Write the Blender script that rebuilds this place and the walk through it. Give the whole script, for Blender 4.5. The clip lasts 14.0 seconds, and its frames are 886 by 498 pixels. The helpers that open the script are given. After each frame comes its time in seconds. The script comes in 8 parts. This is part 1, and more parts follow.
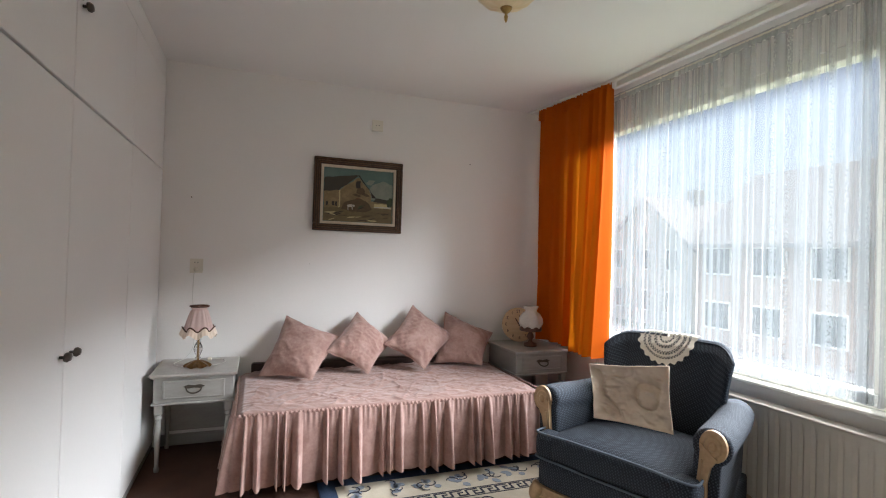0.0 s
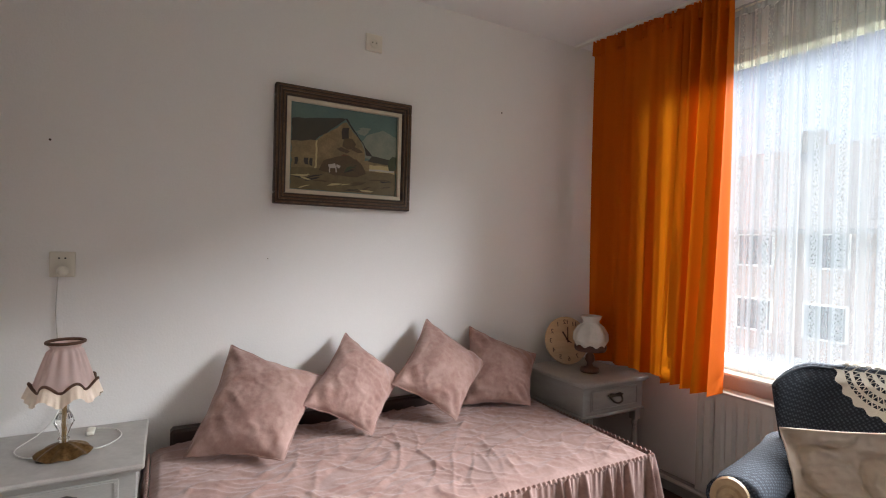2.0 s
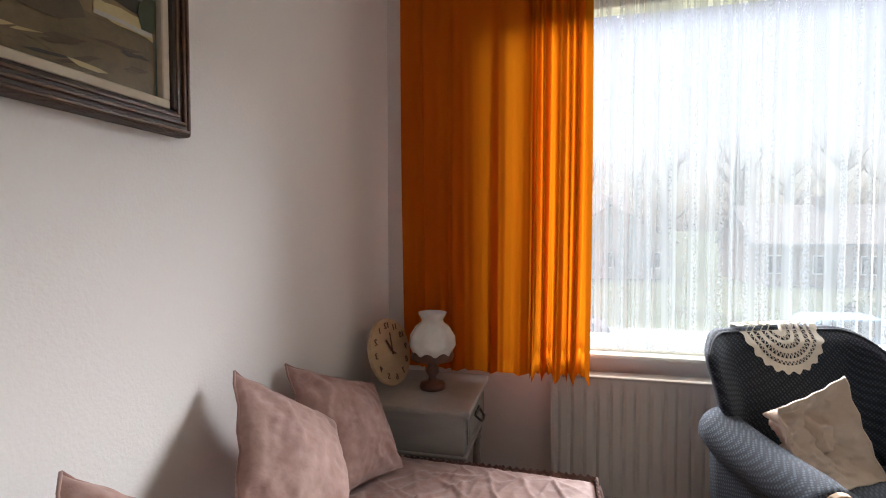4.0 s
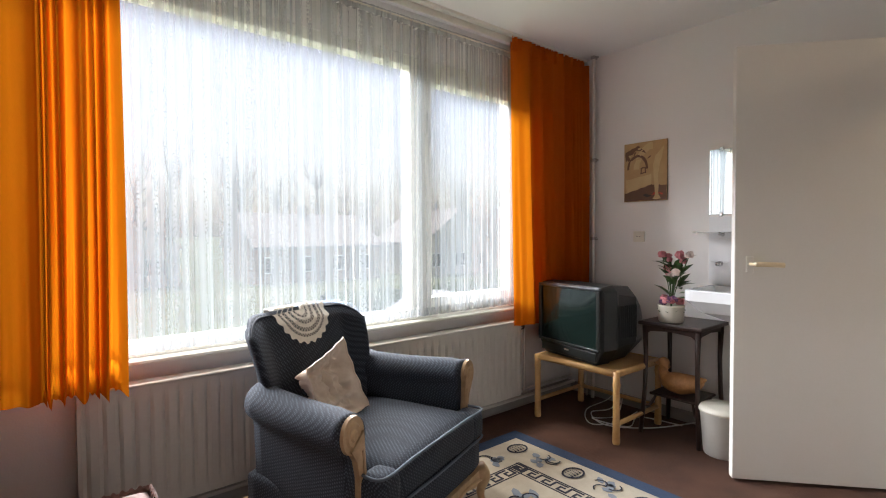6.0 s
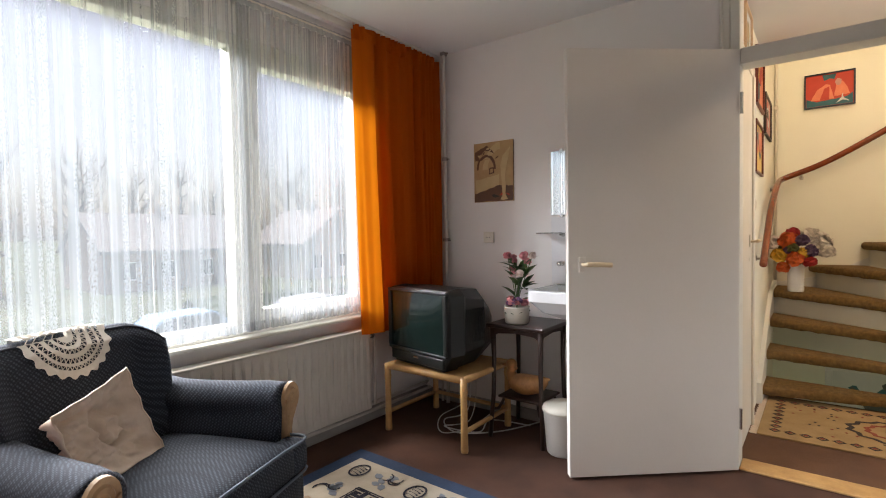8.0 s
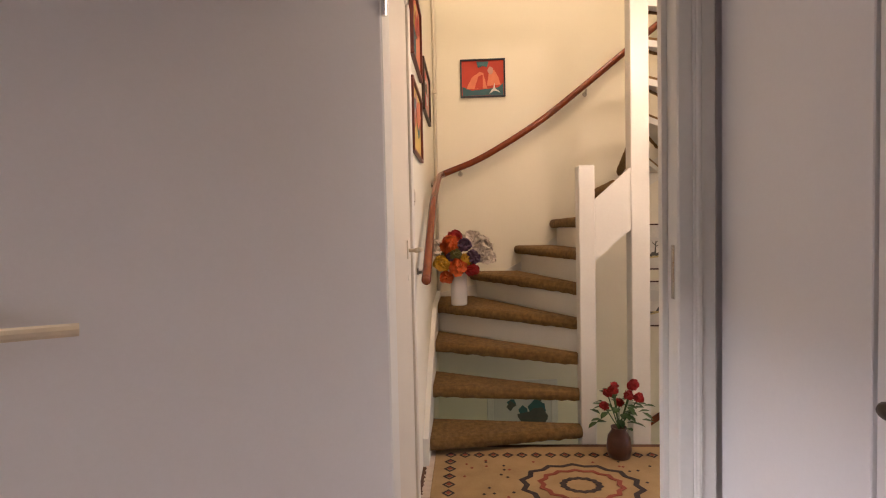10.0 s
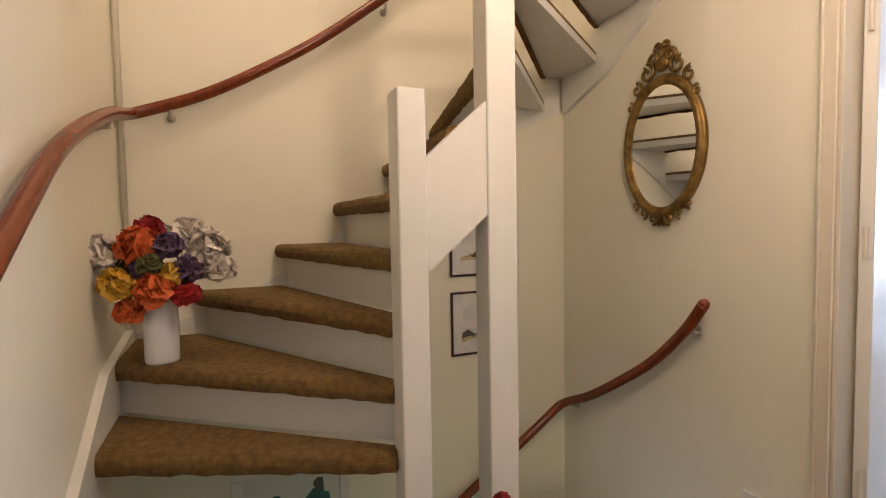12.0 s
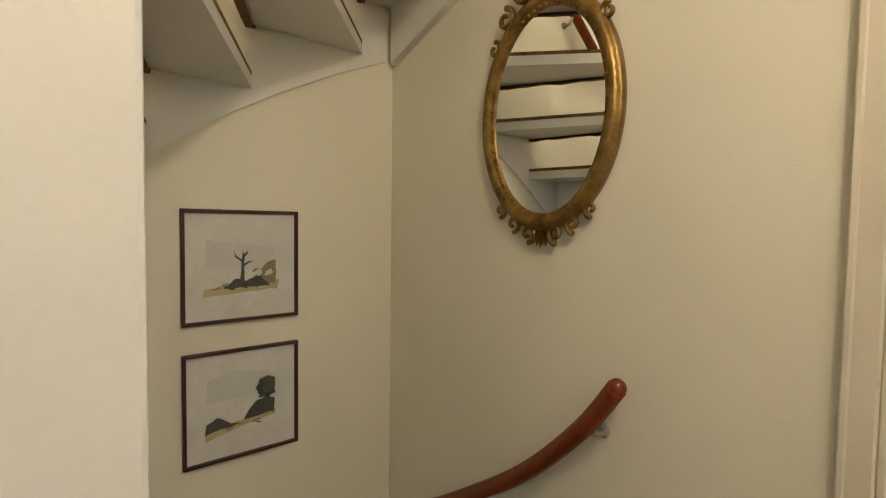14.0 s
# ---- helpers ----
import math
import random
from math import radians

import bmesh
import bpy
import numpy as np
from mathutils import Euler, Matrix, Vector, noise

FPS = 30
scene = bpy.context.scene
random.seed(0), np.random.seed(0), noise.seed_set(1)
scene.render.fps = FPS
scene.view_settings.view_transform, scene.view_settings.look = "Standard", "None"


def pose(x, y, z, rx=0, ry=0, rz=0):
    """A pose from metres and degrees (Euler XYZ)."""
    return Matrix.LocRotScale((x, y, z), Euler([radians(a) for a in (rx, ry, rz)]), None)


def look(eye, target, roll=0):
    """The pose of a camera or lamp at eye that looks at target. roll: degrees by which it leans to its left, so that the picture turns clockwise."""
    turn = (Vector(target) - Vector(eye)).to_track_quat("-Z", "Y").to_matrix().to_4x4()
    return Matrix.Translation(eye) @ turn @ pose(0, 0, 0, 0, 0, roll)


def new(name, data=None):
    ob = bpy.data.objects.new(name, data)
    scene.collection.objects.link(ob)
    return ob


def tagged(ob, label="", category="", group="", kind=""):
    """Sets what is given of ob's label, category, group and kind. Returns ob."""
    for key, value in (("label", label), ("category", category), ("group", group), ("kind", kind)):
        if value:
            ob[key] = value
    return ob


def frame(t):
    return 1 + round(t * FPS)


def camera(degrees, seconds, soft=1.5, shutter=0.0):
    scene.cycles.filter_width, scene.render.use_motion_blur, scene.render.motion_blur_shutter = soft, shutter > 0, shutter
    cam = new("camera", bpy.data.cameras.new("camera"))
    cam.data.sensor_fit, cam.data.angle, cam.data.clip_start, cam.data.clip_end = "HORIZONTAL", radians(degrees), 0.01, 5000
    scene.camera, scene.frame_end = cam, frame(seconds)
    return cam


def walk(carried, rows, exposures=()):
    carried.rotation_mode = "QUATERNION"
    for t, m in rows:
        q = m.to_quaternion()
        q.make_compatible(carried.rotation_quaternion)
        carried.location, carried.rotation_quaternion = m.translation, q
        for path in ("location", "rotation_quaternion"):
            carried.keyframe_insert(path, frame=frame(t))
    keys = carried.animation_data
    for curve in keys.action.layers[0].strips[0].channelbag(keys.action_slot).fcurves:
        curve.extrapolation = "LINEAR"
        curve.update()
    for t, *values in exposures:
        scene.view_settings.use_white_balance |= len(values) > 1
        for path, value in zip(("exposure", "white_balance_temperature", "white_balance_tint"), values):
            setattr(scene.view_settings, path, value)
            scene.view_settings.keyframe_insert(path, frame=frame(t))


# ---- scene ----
cam = camera(83.3, 14.0, soft=1.1)
PATH = [
    (0, (0.228, 2.277, 1.233), (2.099, 1.568, 1.258), 1.7),
    (0.5, (0.515, 2.272, 1.259), (2.384, 1.559, 1.276), 1.6),
    (1, (0.902, 2.328, 1.238), (2.768, 1.609, 1.253), 1.5),
    (1.5, (1.25, 2.347, 1.215), (3.084, 1.551, 1.215), 1.6),
    (2, (1.547, 2.3, 1.229), (3.294, 1.326, 1.209), 1.6),
    (2.2, (1.674, 2.259, 1.222), (3.36, 1.185, 1.195), 1.7),
    (4.3, (3.045, 2.162, 1.187), (3.203, 0.17, 1.103), -0.2),
    (4.5, (3.068, 2.151, 1.19), (3.005, 0.154, 1.102), -0.2),
    (5, (3.054, 2.194, 1.144), (2.427, 0.296, 1.097), -0.8),
    (5.5, (3.041, 2.275, 1.158), (2.0, 0.568, 1.108), -0.6),
    (6, (3.09, 2.277, 1.161), (1.823, 0.73, 1.104), -0.3),
    (6.5, (3.105, 2.256, 1.164), (1.723, 0.811, 1.106), -0.3),
    (7, (3.09, 2.264, 1.168), (1.652, 0.875, 1.115), -0.5),
    (7.5, (3.027, 2.262, 1.174), (1.539, 0.927, 1.117), -0.7),
    (8, (2.777, 2.291, 1.174), (1.188, 1.077, 1.111), -0.9),
    (8.5, (2.465, 2.295, 1.189), (0.773, 1.231, 1.119), -1.1),
    (9, (2.064, 2.205, 1.155), (0.215, 1.446, 1.089), -1.0),
    (9.2, (1.906, 2.179, 1.173), (0.0, 1.578, 1.104), -0.9),
    (11.3, (0.385, 2.192, 1.16), (-1.563, 2.633, 1.055), -1.2),
    (11.5, (0.241, 2.247, 1.163), (-1.685, 2.773, 1.047), -0.8),
    (12, (-0.086, 2.362, 1.136), (-1.927, 3.136, 1.031), -1.0),
    (12.5, (-0.339, 2.499, 1.128), (-2.059, 3.514, 1.027), -0.9),
    (13, (-0.621, 2.711, 1.098), (-2.248, 3.87, 1.005), -0.4),
    (13.5, (-0.789, 2.871, 1.101), (-2.346, 4.124, 1.022), 0.2),
    (14, (-0.918, 3.074, 1.155), (-2.447, 4.36, 1.059), 0.8),
]
walk(cam, [(t, look(eye, target, roll)) for t, eye, target, roll in PATH], [(0, 2.08, 6350, 10), (2, 2.02, 6500, 12), (4.5, 2.02, 6600, 13), (8, 1.95, 6600, 15), (9, 1.9, 6850, 22), (11.5, 1.7, 6250, 34), (12.0, 1.75, 6300, 23), (12.5, 1.9, 6300, 12), (13.5, 1.95, 6200, 8), (14, 1.75, 6150, 8)])

# world, sun, window light
world = bpy.data.worlds.new("world")
scene.world = world
world.use_nodes = True
wt = world.node_tree
sky = wt.nodes.new("ShaderNodeTexSky")
sky.sky_type, sky.sun_disc = "NISHITA", False
sky.sun_elevation, sky.sun_rotation = radians(64), radians(200)
sky.air_density, sky.dust_density, sky.ozone_density = 1.0, 4.5, 0.8
wt.links.new(sky.outputs[0], wt.nodes["Background"].inputs[0])
wt.nodes["Background"].inputs[1].default_value = 0.038
sun = new("sun", bpy.data.lights.new("sun", "SUN"))
sun.data.energy, sun.data.angle, sun.data.color = 1.2, radians(15), (1, 0.96, 0.9)
sun.matrix_world = pose(0, -10, 20, 26, 0, 20)


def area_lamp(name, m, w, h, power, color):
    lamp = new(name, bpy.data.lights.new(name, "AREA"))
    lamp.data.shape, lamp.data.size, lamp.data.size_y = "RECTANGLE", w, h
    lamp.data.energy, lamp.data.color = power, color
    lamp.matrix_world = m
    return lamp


def point_lamp(name, p, power, color, radius=0.08):
    lamp = new(name, bpy.data.lights.new(name, "POINT"))
    lamp.data.energy, lamp.data.color, lamp.data.shadow_soft_size = power, color, radius
    lamp.location = p
    return lamp


# added panel above the window's view, brightening the bedroom in the sky's stead
area_lamp("added_sky_panel", look((1.9, -14.0, 10.5), (1.9, 1.2, 0.9)), 38.0, 6.0, 13500, (0.92, 0.96, 1.0))
area_lamp("north_window_light", pose(-0.78, 7.43, 1.36, 90, 0, 180), 2.2, 1.36, 45, (0.72, 0.86, 1.0))
point_lamp("landing_bulb", (-0.48, 3.25, 2.27), 7.6, (1.0, 0.80, 0.56), 0.05)
point_lamp("attic_bulb", (-1.1, 2.9, 4.3), 16.5, (1.0, 0.82, 0.60), 0.12)


# materials
def material(name, color, rough=0.6, color2=None, scale=8.0, bump=0.1, bump_scale=60.0, metal=0.0, dist=0.002, fac=0.5,
             stretch=(1, 1, 1), **more):
    """A surface of two blended tones (large patches and fine grain) with relief."""
    m = bpy.data.materials.new(name)
    m.use_nodes = True
    n, l = m.node_tree.nodes, m.node_tree.links
    b = n["Principled BSDF"]
    b.inputs["Roughness"].default_value, b.inputs["Metallic"].default_value = rough, metal
    for k, v in more.items():
        b.inputs[k.replace("_", " ")].default_value = v
    co = n.new("ShaderNodeTexCoord")
    mp = n.new("ShaderNodeMapping")
    mp.inputs["Scale"].default_value = stretch
    l.new(co.outputs["Object"], mp.inputs[0])
    c2 = color2 or tuple(c * 0.8 for c in color)
    t1, t2 = n.new("ShaderNodeTexNoise"), n.new("ShaderNodeTexNoise")
    t1.inputs["Scale"].default_value, t1.inputs["Detail"].default_value = scale, 5
    t2.inputs["Scale"].default_value, t2.inputs["Detail"].default_value = bump_scale, 3
    for t in (t1, t2):
        l.new(mp.outputs[0], t.inputs[0])
    ramp = n.new("ShaderNodeValToRGB")
    ramp.color_ramp.elements[0].position, ramp.color_ramp.elements[1].position = 0.5 - fac * 0.4, 0.5 + fac * 0.4
    ramp.color_ramp.elements[0].color, ramp.color_ramp.elements[1].color = (*c2, 1), (*color, 1)
    mix = n.new("ShaderNodeMath")
    mix.operation = "MULTIPLY_ADD"
    mix.inputs[1].default_value = 0.3
    l.new(t2.outputs[0], mix.inputs[0])
    sub = n.new("ShaderNodeMath")
    sub.operation = "MULTIPLY"
    sub.inputs[1].default_value = 0.7
    l.new(t1.outputs[0], sub.inputs[0])
    l.new(sub.outputs[0], mix.inputs[2])
    l.new(mix.outputs[0], ramp.inputs[0])
    l.new(ramp.outputs[0], b.inputs["Base Color"])
    bp = n.new("ShaderNodeBump")
    bp.inputs["Strength"].default_value, bp.inputs["Distance"].default_value = bump, dist
    l.new(t2.outputs[0], bp.inputs["Height"])
    l.new(bp.outputs[0], b.inputs["Normal"])
    return m


def nodes_of(m):
    return m.node_tree.nodes, m.node_tree.links, m.node_tree.nodes["Principled BSDF"]


M = {}


def woven(m, light, scale=125.0):
    """Small pale dots woven in rows over the ground tone."""
    n, l, b = nodes_of(m)
    co, vo, ra, mix = n.new("ShaderNodeTexCoord"), n.new("ShaderNodeTexVoronoi"), n.new("ShaderNodeMapRange"), n.new("ShaderNodeMix")
    vo.inputs["Scale"].default_value, vo.inputs["Randomness"].default_value = scale, 0.08
    mp = n.new("ShaderNodeMapping")
    mp.inputs["Rotation"].default_value = (0.62, 0.49, 0.78)
    l.new(co.outputs["Object"], mp.inputs[0])
    l.new(mp.outputs[0], vo.inputs["Vector"])
    ra.inputs[1].default_value, ra.inputs[2].default_value, ra.inputs[3].default_value, ra.inputs[4].default_value = 0.25, 0.5, 0.75, 0.0
    l.new(vo.outputs["Distance"], ra.inputs[0])
    mix.data_type = "RGBA"
    l.new(ra.outputs[0], mix.inputs[0])
    l.new(b.inputs["Base Color"].links[0].from_socket, mix.inputs[6])
    mix.inputs[7].default_value = (*light, 1)
    l.new(mix.outputs[2], b.inputs["Base Color"])
M["wall"] = material("wall_paint", (0.84, 0.822, 0.80), 0.85, (0.79, 0.768, 0.742), 1.2, 0.35, 160)
M["hallwall"] = material("hall_wall_paint", (0.83, 0.795, 0.66), 0.85, (0.77, 0.735, 0.60), 1.2, 0.25, 220)
M["ceiling"] = material("ceiling_paint", (0.84, 0.83, 0.82), 0.9, (0.79, 0.78, 0.77), 1.0, 0.3, 260)
M["white"] = material("white_gloss_paint", (0.78, 0.77, 0.70), 0.35, (0.71, 0.70, 0.635), 3, 0.06, 90)
M["closet"] = material("closet_paint", (0.84, 0.83, 0.81), 0.5, (0.80, 0.79, 0.77), 1.5, 0.05, 120)
M["groove"] = material("closet_gap", (0.05, 0.045, 0.045), 0.8)
M["carpet"] = material("brown_carpet", (0.105, 0.045, 0.026), 0.95, (0.055, 0.024, 0.014), 6, 0.8, 420, dist=0.004)
M["hallcarpet"] = material("hall_brown_carpet", (0.16, 0.075, 0.035), 0.95, (0.10, 0.045, 0.022), 6, 0.8, 420, dist=0.004)
M["stair"] = material("stair_carpet", (0.32, 0.185, 0.055), 0.95, (0.135, 0.072, 0.018), 40, 1.0, 260, dist=0.012)
M["orange"] = material("orange_curtain", (0.58, 0.115, 0.004), 0.85, (0.44, 0.075, 0.003), 5, 0.15, 500, stretch=(1, 1, 0.15), Specular_IOR_Level=0.08)
M["pinkbed"] = material("pink_velvet", (0.37, 0.228, 0.195), 0.7, (0.26, 0.142, 0.118), 16, 0.35, 70, dist=0.003, fac=0.35, Sheen_Weight=0.3)
M["rose"] = material("rose_cushion", (0.40, 0.25, 0.212), 0.75, (0.29, 0.158, 0.13), 14, 0.35, 70, dist=0.003, fac=0.3, Sheen_Weight=0.3)
M["chair"] = material("blue_wool", (0.014, 0.020, 0.032), 0.9, (0.008, 0.012, 0.020), 3, 0.5, 260)
woven(M["chair"], (0.075, 0.094, 0.12), 118.0)
M["frame"] = material("dark_frame", (0.06, 0.035, 0.022), 0.4, (0.035, 0.02, 0.012), 12, 0.2, 80)
M["cream"] = material("cream_fabric", (0.86, 0.73, 0.60), 0.5, (0.72, 0.57, 0.44), 10, 0.3, 50, dist=0.006)
M["grey_paint"] = material("grey_painted_wood", (0.35, 0.34, 0.315), 0.5, (0.28, 0.265, 0.245), 8, 0.2, 70, stretch=(1, 1, 4))
M["oak"] = material("carved_wood", (0.52, 0.36, 0.20), 0.5, (0.30, 0.18, 0.09), 14, 0.4, 60)
M["rattan"] = material("rattan", (0.62, 0.38, 0.15), 0.45, (0.45, 0.25, 0.09), 14, 0.2, 80)
M["darkwood"] = material("dark_wood", (0.045, 0.022, 0.016), 0.35, (0.028, 0.013, 0.01), 10, 0.2, 60, stretch=(6, 1, 1))
M["handrail"] = material("mahogany_rail", (0.22, 0.042, 0.009), 0.25, (0.13, 0.022, 0.005), 8, 0.06, 60, stretch=(4, 4, 1))
M["radiator"] = material("radiator_enamel", (0.62, 0.59, 0.54), 0.4, (0.56, 0.53, 0.48), 4, 0.05, 80)
M["plastic_black"] = material("black_plastic", (0.012, 0.015, 0.014), 0.33, (0.008, 0.010, 0.0095), 20, 0.3, 600)
M["screen"] = material("tv_glass", (0.006, 0.016, 0.014), 0.1)
M["porcelain"] = material("porcelain", (0.82, 0.83, 0.84), 0.12, (0.79, 0.80, 0.81), 3, 0.0)
M["chrome"] = material("chrome", (0.7, 0.7, 0.7), 0.15, metal=1.0)
M["brass"] = material("old_brass", (0.48, 0.31, 0.11), 0.35, (0.26, 0.16, 0.06), 18, 0.3, 80, metal=0.9)
M["gold"] = material("gilt", (0.38, 0.24, 0.065), 0.36, (0.12, 0.065, 0.018), 22, 0.5, 90, metal=0.75)
M["pewter"] = material("old_bronze", (0.10, 0.085, 0.07), 0.4, metal=0.8)
M["ivory"] = material("ivory_plastic", (0.76, 0.72, 0.62), 0.4, (0.73, 0.69, 0.59), 4, 0.02)
M["handle"] = material("cream_handle", (0.74, 0.60, 0.38), 0.35)
M["paper"] = material("white_paper", (0.75, 0.74, 0.70), 0.8)
M["cable"] = material("white_cable", (0.70, 0.68, 0.64), 0.5)
M["black"] = material("black_trim", (0.02, 0.02, 0.02), 0.5)
M["glassshade"] = material("opal_glass", (0.82, 0.80, 0.74), 0.25, Transmission_Weight=0.15)


def mirror_material():
    m = material("mirror_silver", (0.88, 0.9, 0.9), 0.015, (0.88, 0.9, 0.9), 1, 0.0, metal=1.0)
    return m


M["mirror"] = mirror_material()


def glass_material():
    m = bpy.data.materials.new("window_glass")
    m.use_nodes = True
    n, l, b = nodes_of(m)
    tr, gl, mix = n.new("ShaderNodeBsdfTransparent"), n.new("ShaderNodeBsdfGlossy"), n.new("ShaderNodeMixShader")
    gl.inputs["Roughness"].default_value = 0.02
    mix.inputs[0].default_value = 0.05
    l.new(tr.outputs[0], mix.inputs[1])
    l.new(gl.outputs[0], mix.inputs[2])
    l.new(mix.outputs[0], n["Material Output"].inputs[0])
    return m


M["glass"] = glass_material()


def net_material(name, clear, stripes=42.0):
    """Sheer voile: threads that pass, scatter and reflect light, denser along woven stripes."""
    m = bpy.data.materials.new(name)
    m.use_nodes = True
    n, l, b = nodes_of(m)
    co = n.new("ShaderNodeTexCoord")

    def line_noise(scale, detail, low, high, squash=(1, 0, 0)):
        mp, t, mr = n.new("ShaderNodeMapping"), n.new("ShaderNodeTexNoise"), n.new("ShaderNodeMapRange")
        mp.inputs["Scale"].default_value = squash
        t.inputs["Scale"].default_value, t.inputs["Detail"].default_value = scale, detail
        mr.inputs[1].default_value, mr.inputs[2].default_value = low, high
        l.new(co.outputs["UV"], mp.inputs[0])
        l.new(mp.outputs[0], t.inputs[0])
        l.new(t.outputs[0], mr.inputs[0])
        return mr.outputs[0]
    bands = line_noise(stripes * 1.6, 1, 0.50, 0.56)
    lace = line_noise(stripes * 12, 2, 0.35, 0.60, (1, 0.30, 0))
    hang = line_noise(stripes * 1.5, 3, 0.38, 0.62, (1, 0.006, 0))

    def times(p, q, amount):
        m1, m2 = n.new("ShaderNodeMath"), n.new("ShaderNodeMath")
        m1.operation = m2.operation = "MULTIPLY"
        l.new(p, m1.inputs[0])
        if q is None:
            m1.inputs[1].default_value = 1
        else:
            l.new(q, m1.inputs[1])
        l.new(m1.outputs[0], m2.inputs[0])
        m2.inputs[1].default_value = amount
        return m2.outputs[0]
    s1, s2 = n.new("ShaderNodeMath"), n.new("ShaderNodeMath")
    s1.operation = s2.operation = "SUBTRACT"
    s1.inputs[0].default_value = clear + 0.12
    l.new(times(bands, lace, 0.22), s1.inputs[1])
    l.new(s1.outputs[0], s2.inputs[0])
    l.new(times(hang, None, 0.26), s2.inputs[1])
    mr = s2
    tr, tl, df, add, mix = (n.new("ShaderNodeBsdfTransparent"), n.new("ShaderNodeBsdfTranslucent"), n.new("ShaderNodeBsdfDiffuse"),
                            n.new("ShaderNodeMixShader"), n.new("ShaderNodeMixShader"))
    tl.inputs[0].default_value = (0.20, 0.225, 0.24, 1)
    df.inputs[0].default_value = (0.85, 0.85, 0.84, 1)
    add.inputs[0].default_value = 0.45
    l.new(tl.outputs[0], add.inputs[1])
    l.new(df.outputs[0], add.inputs[2])
    l.new(mr.outputs[0], mix.inputs[0])
    l.new(add.outputs[0], mix.inputs[1])
    l.new(tr.outputs[0], mix.inputs[2])
    l.new(mix.outputs[0], n["Material Output"].inputs[0])
    return m


M["net"] = net_material("net_voile", 0.62)


def make_translucent(m, amount, color):
    n, l, b = nodes_of(m)
    tl, mix = n.new("ShaderNodeBsdfTranslucent"), n.new("ShaderNodeMixShader")
    tl.inputs[0].default_value = (*color, 1)
    mix.inputs[0].default_value = amount
    l.new(b.outputs[0], mix.inputs[1])
    l.new(tl.outputs[0], mix.inputs[2])
    l.new(mix.outputs[0], n["Material Output"].inputs[0])


make_translucent(M["orange"], 0.22, (0.9, 0.27, 0.008))


M["nethem"] = net_material("net_hem", 0.22)
M["door"] = material("door_paint", (0.74, 0.71, 0.66), 0.45, (0.70, 0.67, 0.61), 2, 0.08, 120)
M["hallpaint"] = material("hall_gloss_paint", (0.72, 0.66, 0.54), 0.4, (0.66, 0.60, 0.48), 3, 0.06, 90)
M["stone_top"] = material("worn_top_paint", (0.42, 0.40, 0.37), 0.4, (0.31, 0.285, 0.26), 10, 0.2, 60)
M["pinkshade"] = material("pink_lampshade", (0.80, 0.64, 0.60), 0.8, (0.70, 0.53, 0.49), 20, 0.2, 200)
make_translucent(M["pinkshade"], 0.35, (0.8, 0.6, 0.55))
M["darkwood2"] = material("turned_brown_wood", (0.12, 0.045, 0.025), 0.4, (0.07, 0.028, 0.016), 10, 0.2, 60)
M["braid"] = material("brown_braid", (0.13, 0.062, 0.035), 0.8, (0.08, 0.036, 0.02), 60, 0.4, 300)
M["bronze"] = material("dark_ornate_brass", (0.24, 0.14, 0.055), 0.4, (0.10, 0.055, 0.02), 60, 0.5, 120, metal=0.85)
M["birch"] = material("birch_ply", (0.66, 0.47, 0.29), 0.5, (0.55, 0.36, 0.20), 5, 0.1, 50, stretch=(1, 8, 1))
M["clearglass"] = material("clear_glass", (0.92, 0.93, 0.92), 0.04, (0.92, 0.93, 0.92), 1, 0.0, Transmission_Weight=0.95)
M["chair_pipe"] = material("chair_piping", (0.11, 0.14, 0.18), 0.8)
M["chair_pipe2"] = material("chair_piping_dark", (0.03, 0.04, 0.055), 0.8)
M["lace"] = material("crochet_lace", (0.78, 0.74, 0.66), 0.9, (0.66, 0.62, 0.54), 40, 0.6, 400)
M["duck"] = material("duck_wood", (0.55, 0.28, 0.10), 0.45, (0.30, 0.13, 0.05), 8, 0.2, 60, stretch=(1, 4, 4))
M["leaf"] = material("leaf_green", (0.06, 0.13, 0.03), 0.5, (0.025, 0.06, 0.015), 30, 0.3, 90)
M["pinkflower"] = material("pink_petals", (0.72, 0.33, 0.34), 0.7, (0.55, 0.17, 0.20), 40)
M["purpleflower"] = material("purple_petals", (0.20, 0.09, 0.20), 0.7, (0.12, 0.05, 0.13), 40)
M["whiteflower"] = material("white_petals", (0.75, 0.62, 0.56), 0.7)
M["cream_wood"] = material("cream_slip", (0.62, 0.55, 0.42), 0.6, (0.5, 0.43, 0.32), 20)
M["frame_gilt"] = material("brown_ribbed_frame", (0.055, 0.03, 0.016), 0.5, (0.022, 0.012, 0.007), 26, 0.5, 90)
M["frame_rib"] = material("frame_rib_wood", (0.15, 0.075, 0.03), 0.4, (0.05, 0.025, 0.012), 40, 0.4, 90)
M["rugblue"] = material("rug_blue", (0.035, 0.065, 0.13), 0.95, (0.02, 0.04, 0.085), 12, 0.8, 400, dist=0.003)
M["rugcream"] = material("rug_cream", (0.52, 0.47, 0.37), 0.95, (0.41, 0.36, 0.28), 14, 0.8, 400, dist=0.003)
M["rugdark"] = material("rug_dark", (0.025, 0.028, 0.05), 0.95, (0.015, 0.018, 0.03), 14, 0.8, 400, dist=0.003)
M["ruggrey"] = material("rug_grey_blue", (0.24, 0.27, 0.31), 0.95, (0.17, 0.20, 0.25), 14, 0.8, 400, dist=0.003)
M["rugtan"] = material("rug_tan", (0.42, 0.33, 0.22), 0.95, (0.33, 0.25, 0.16), 14, 0.8, 400, dist=0.003)
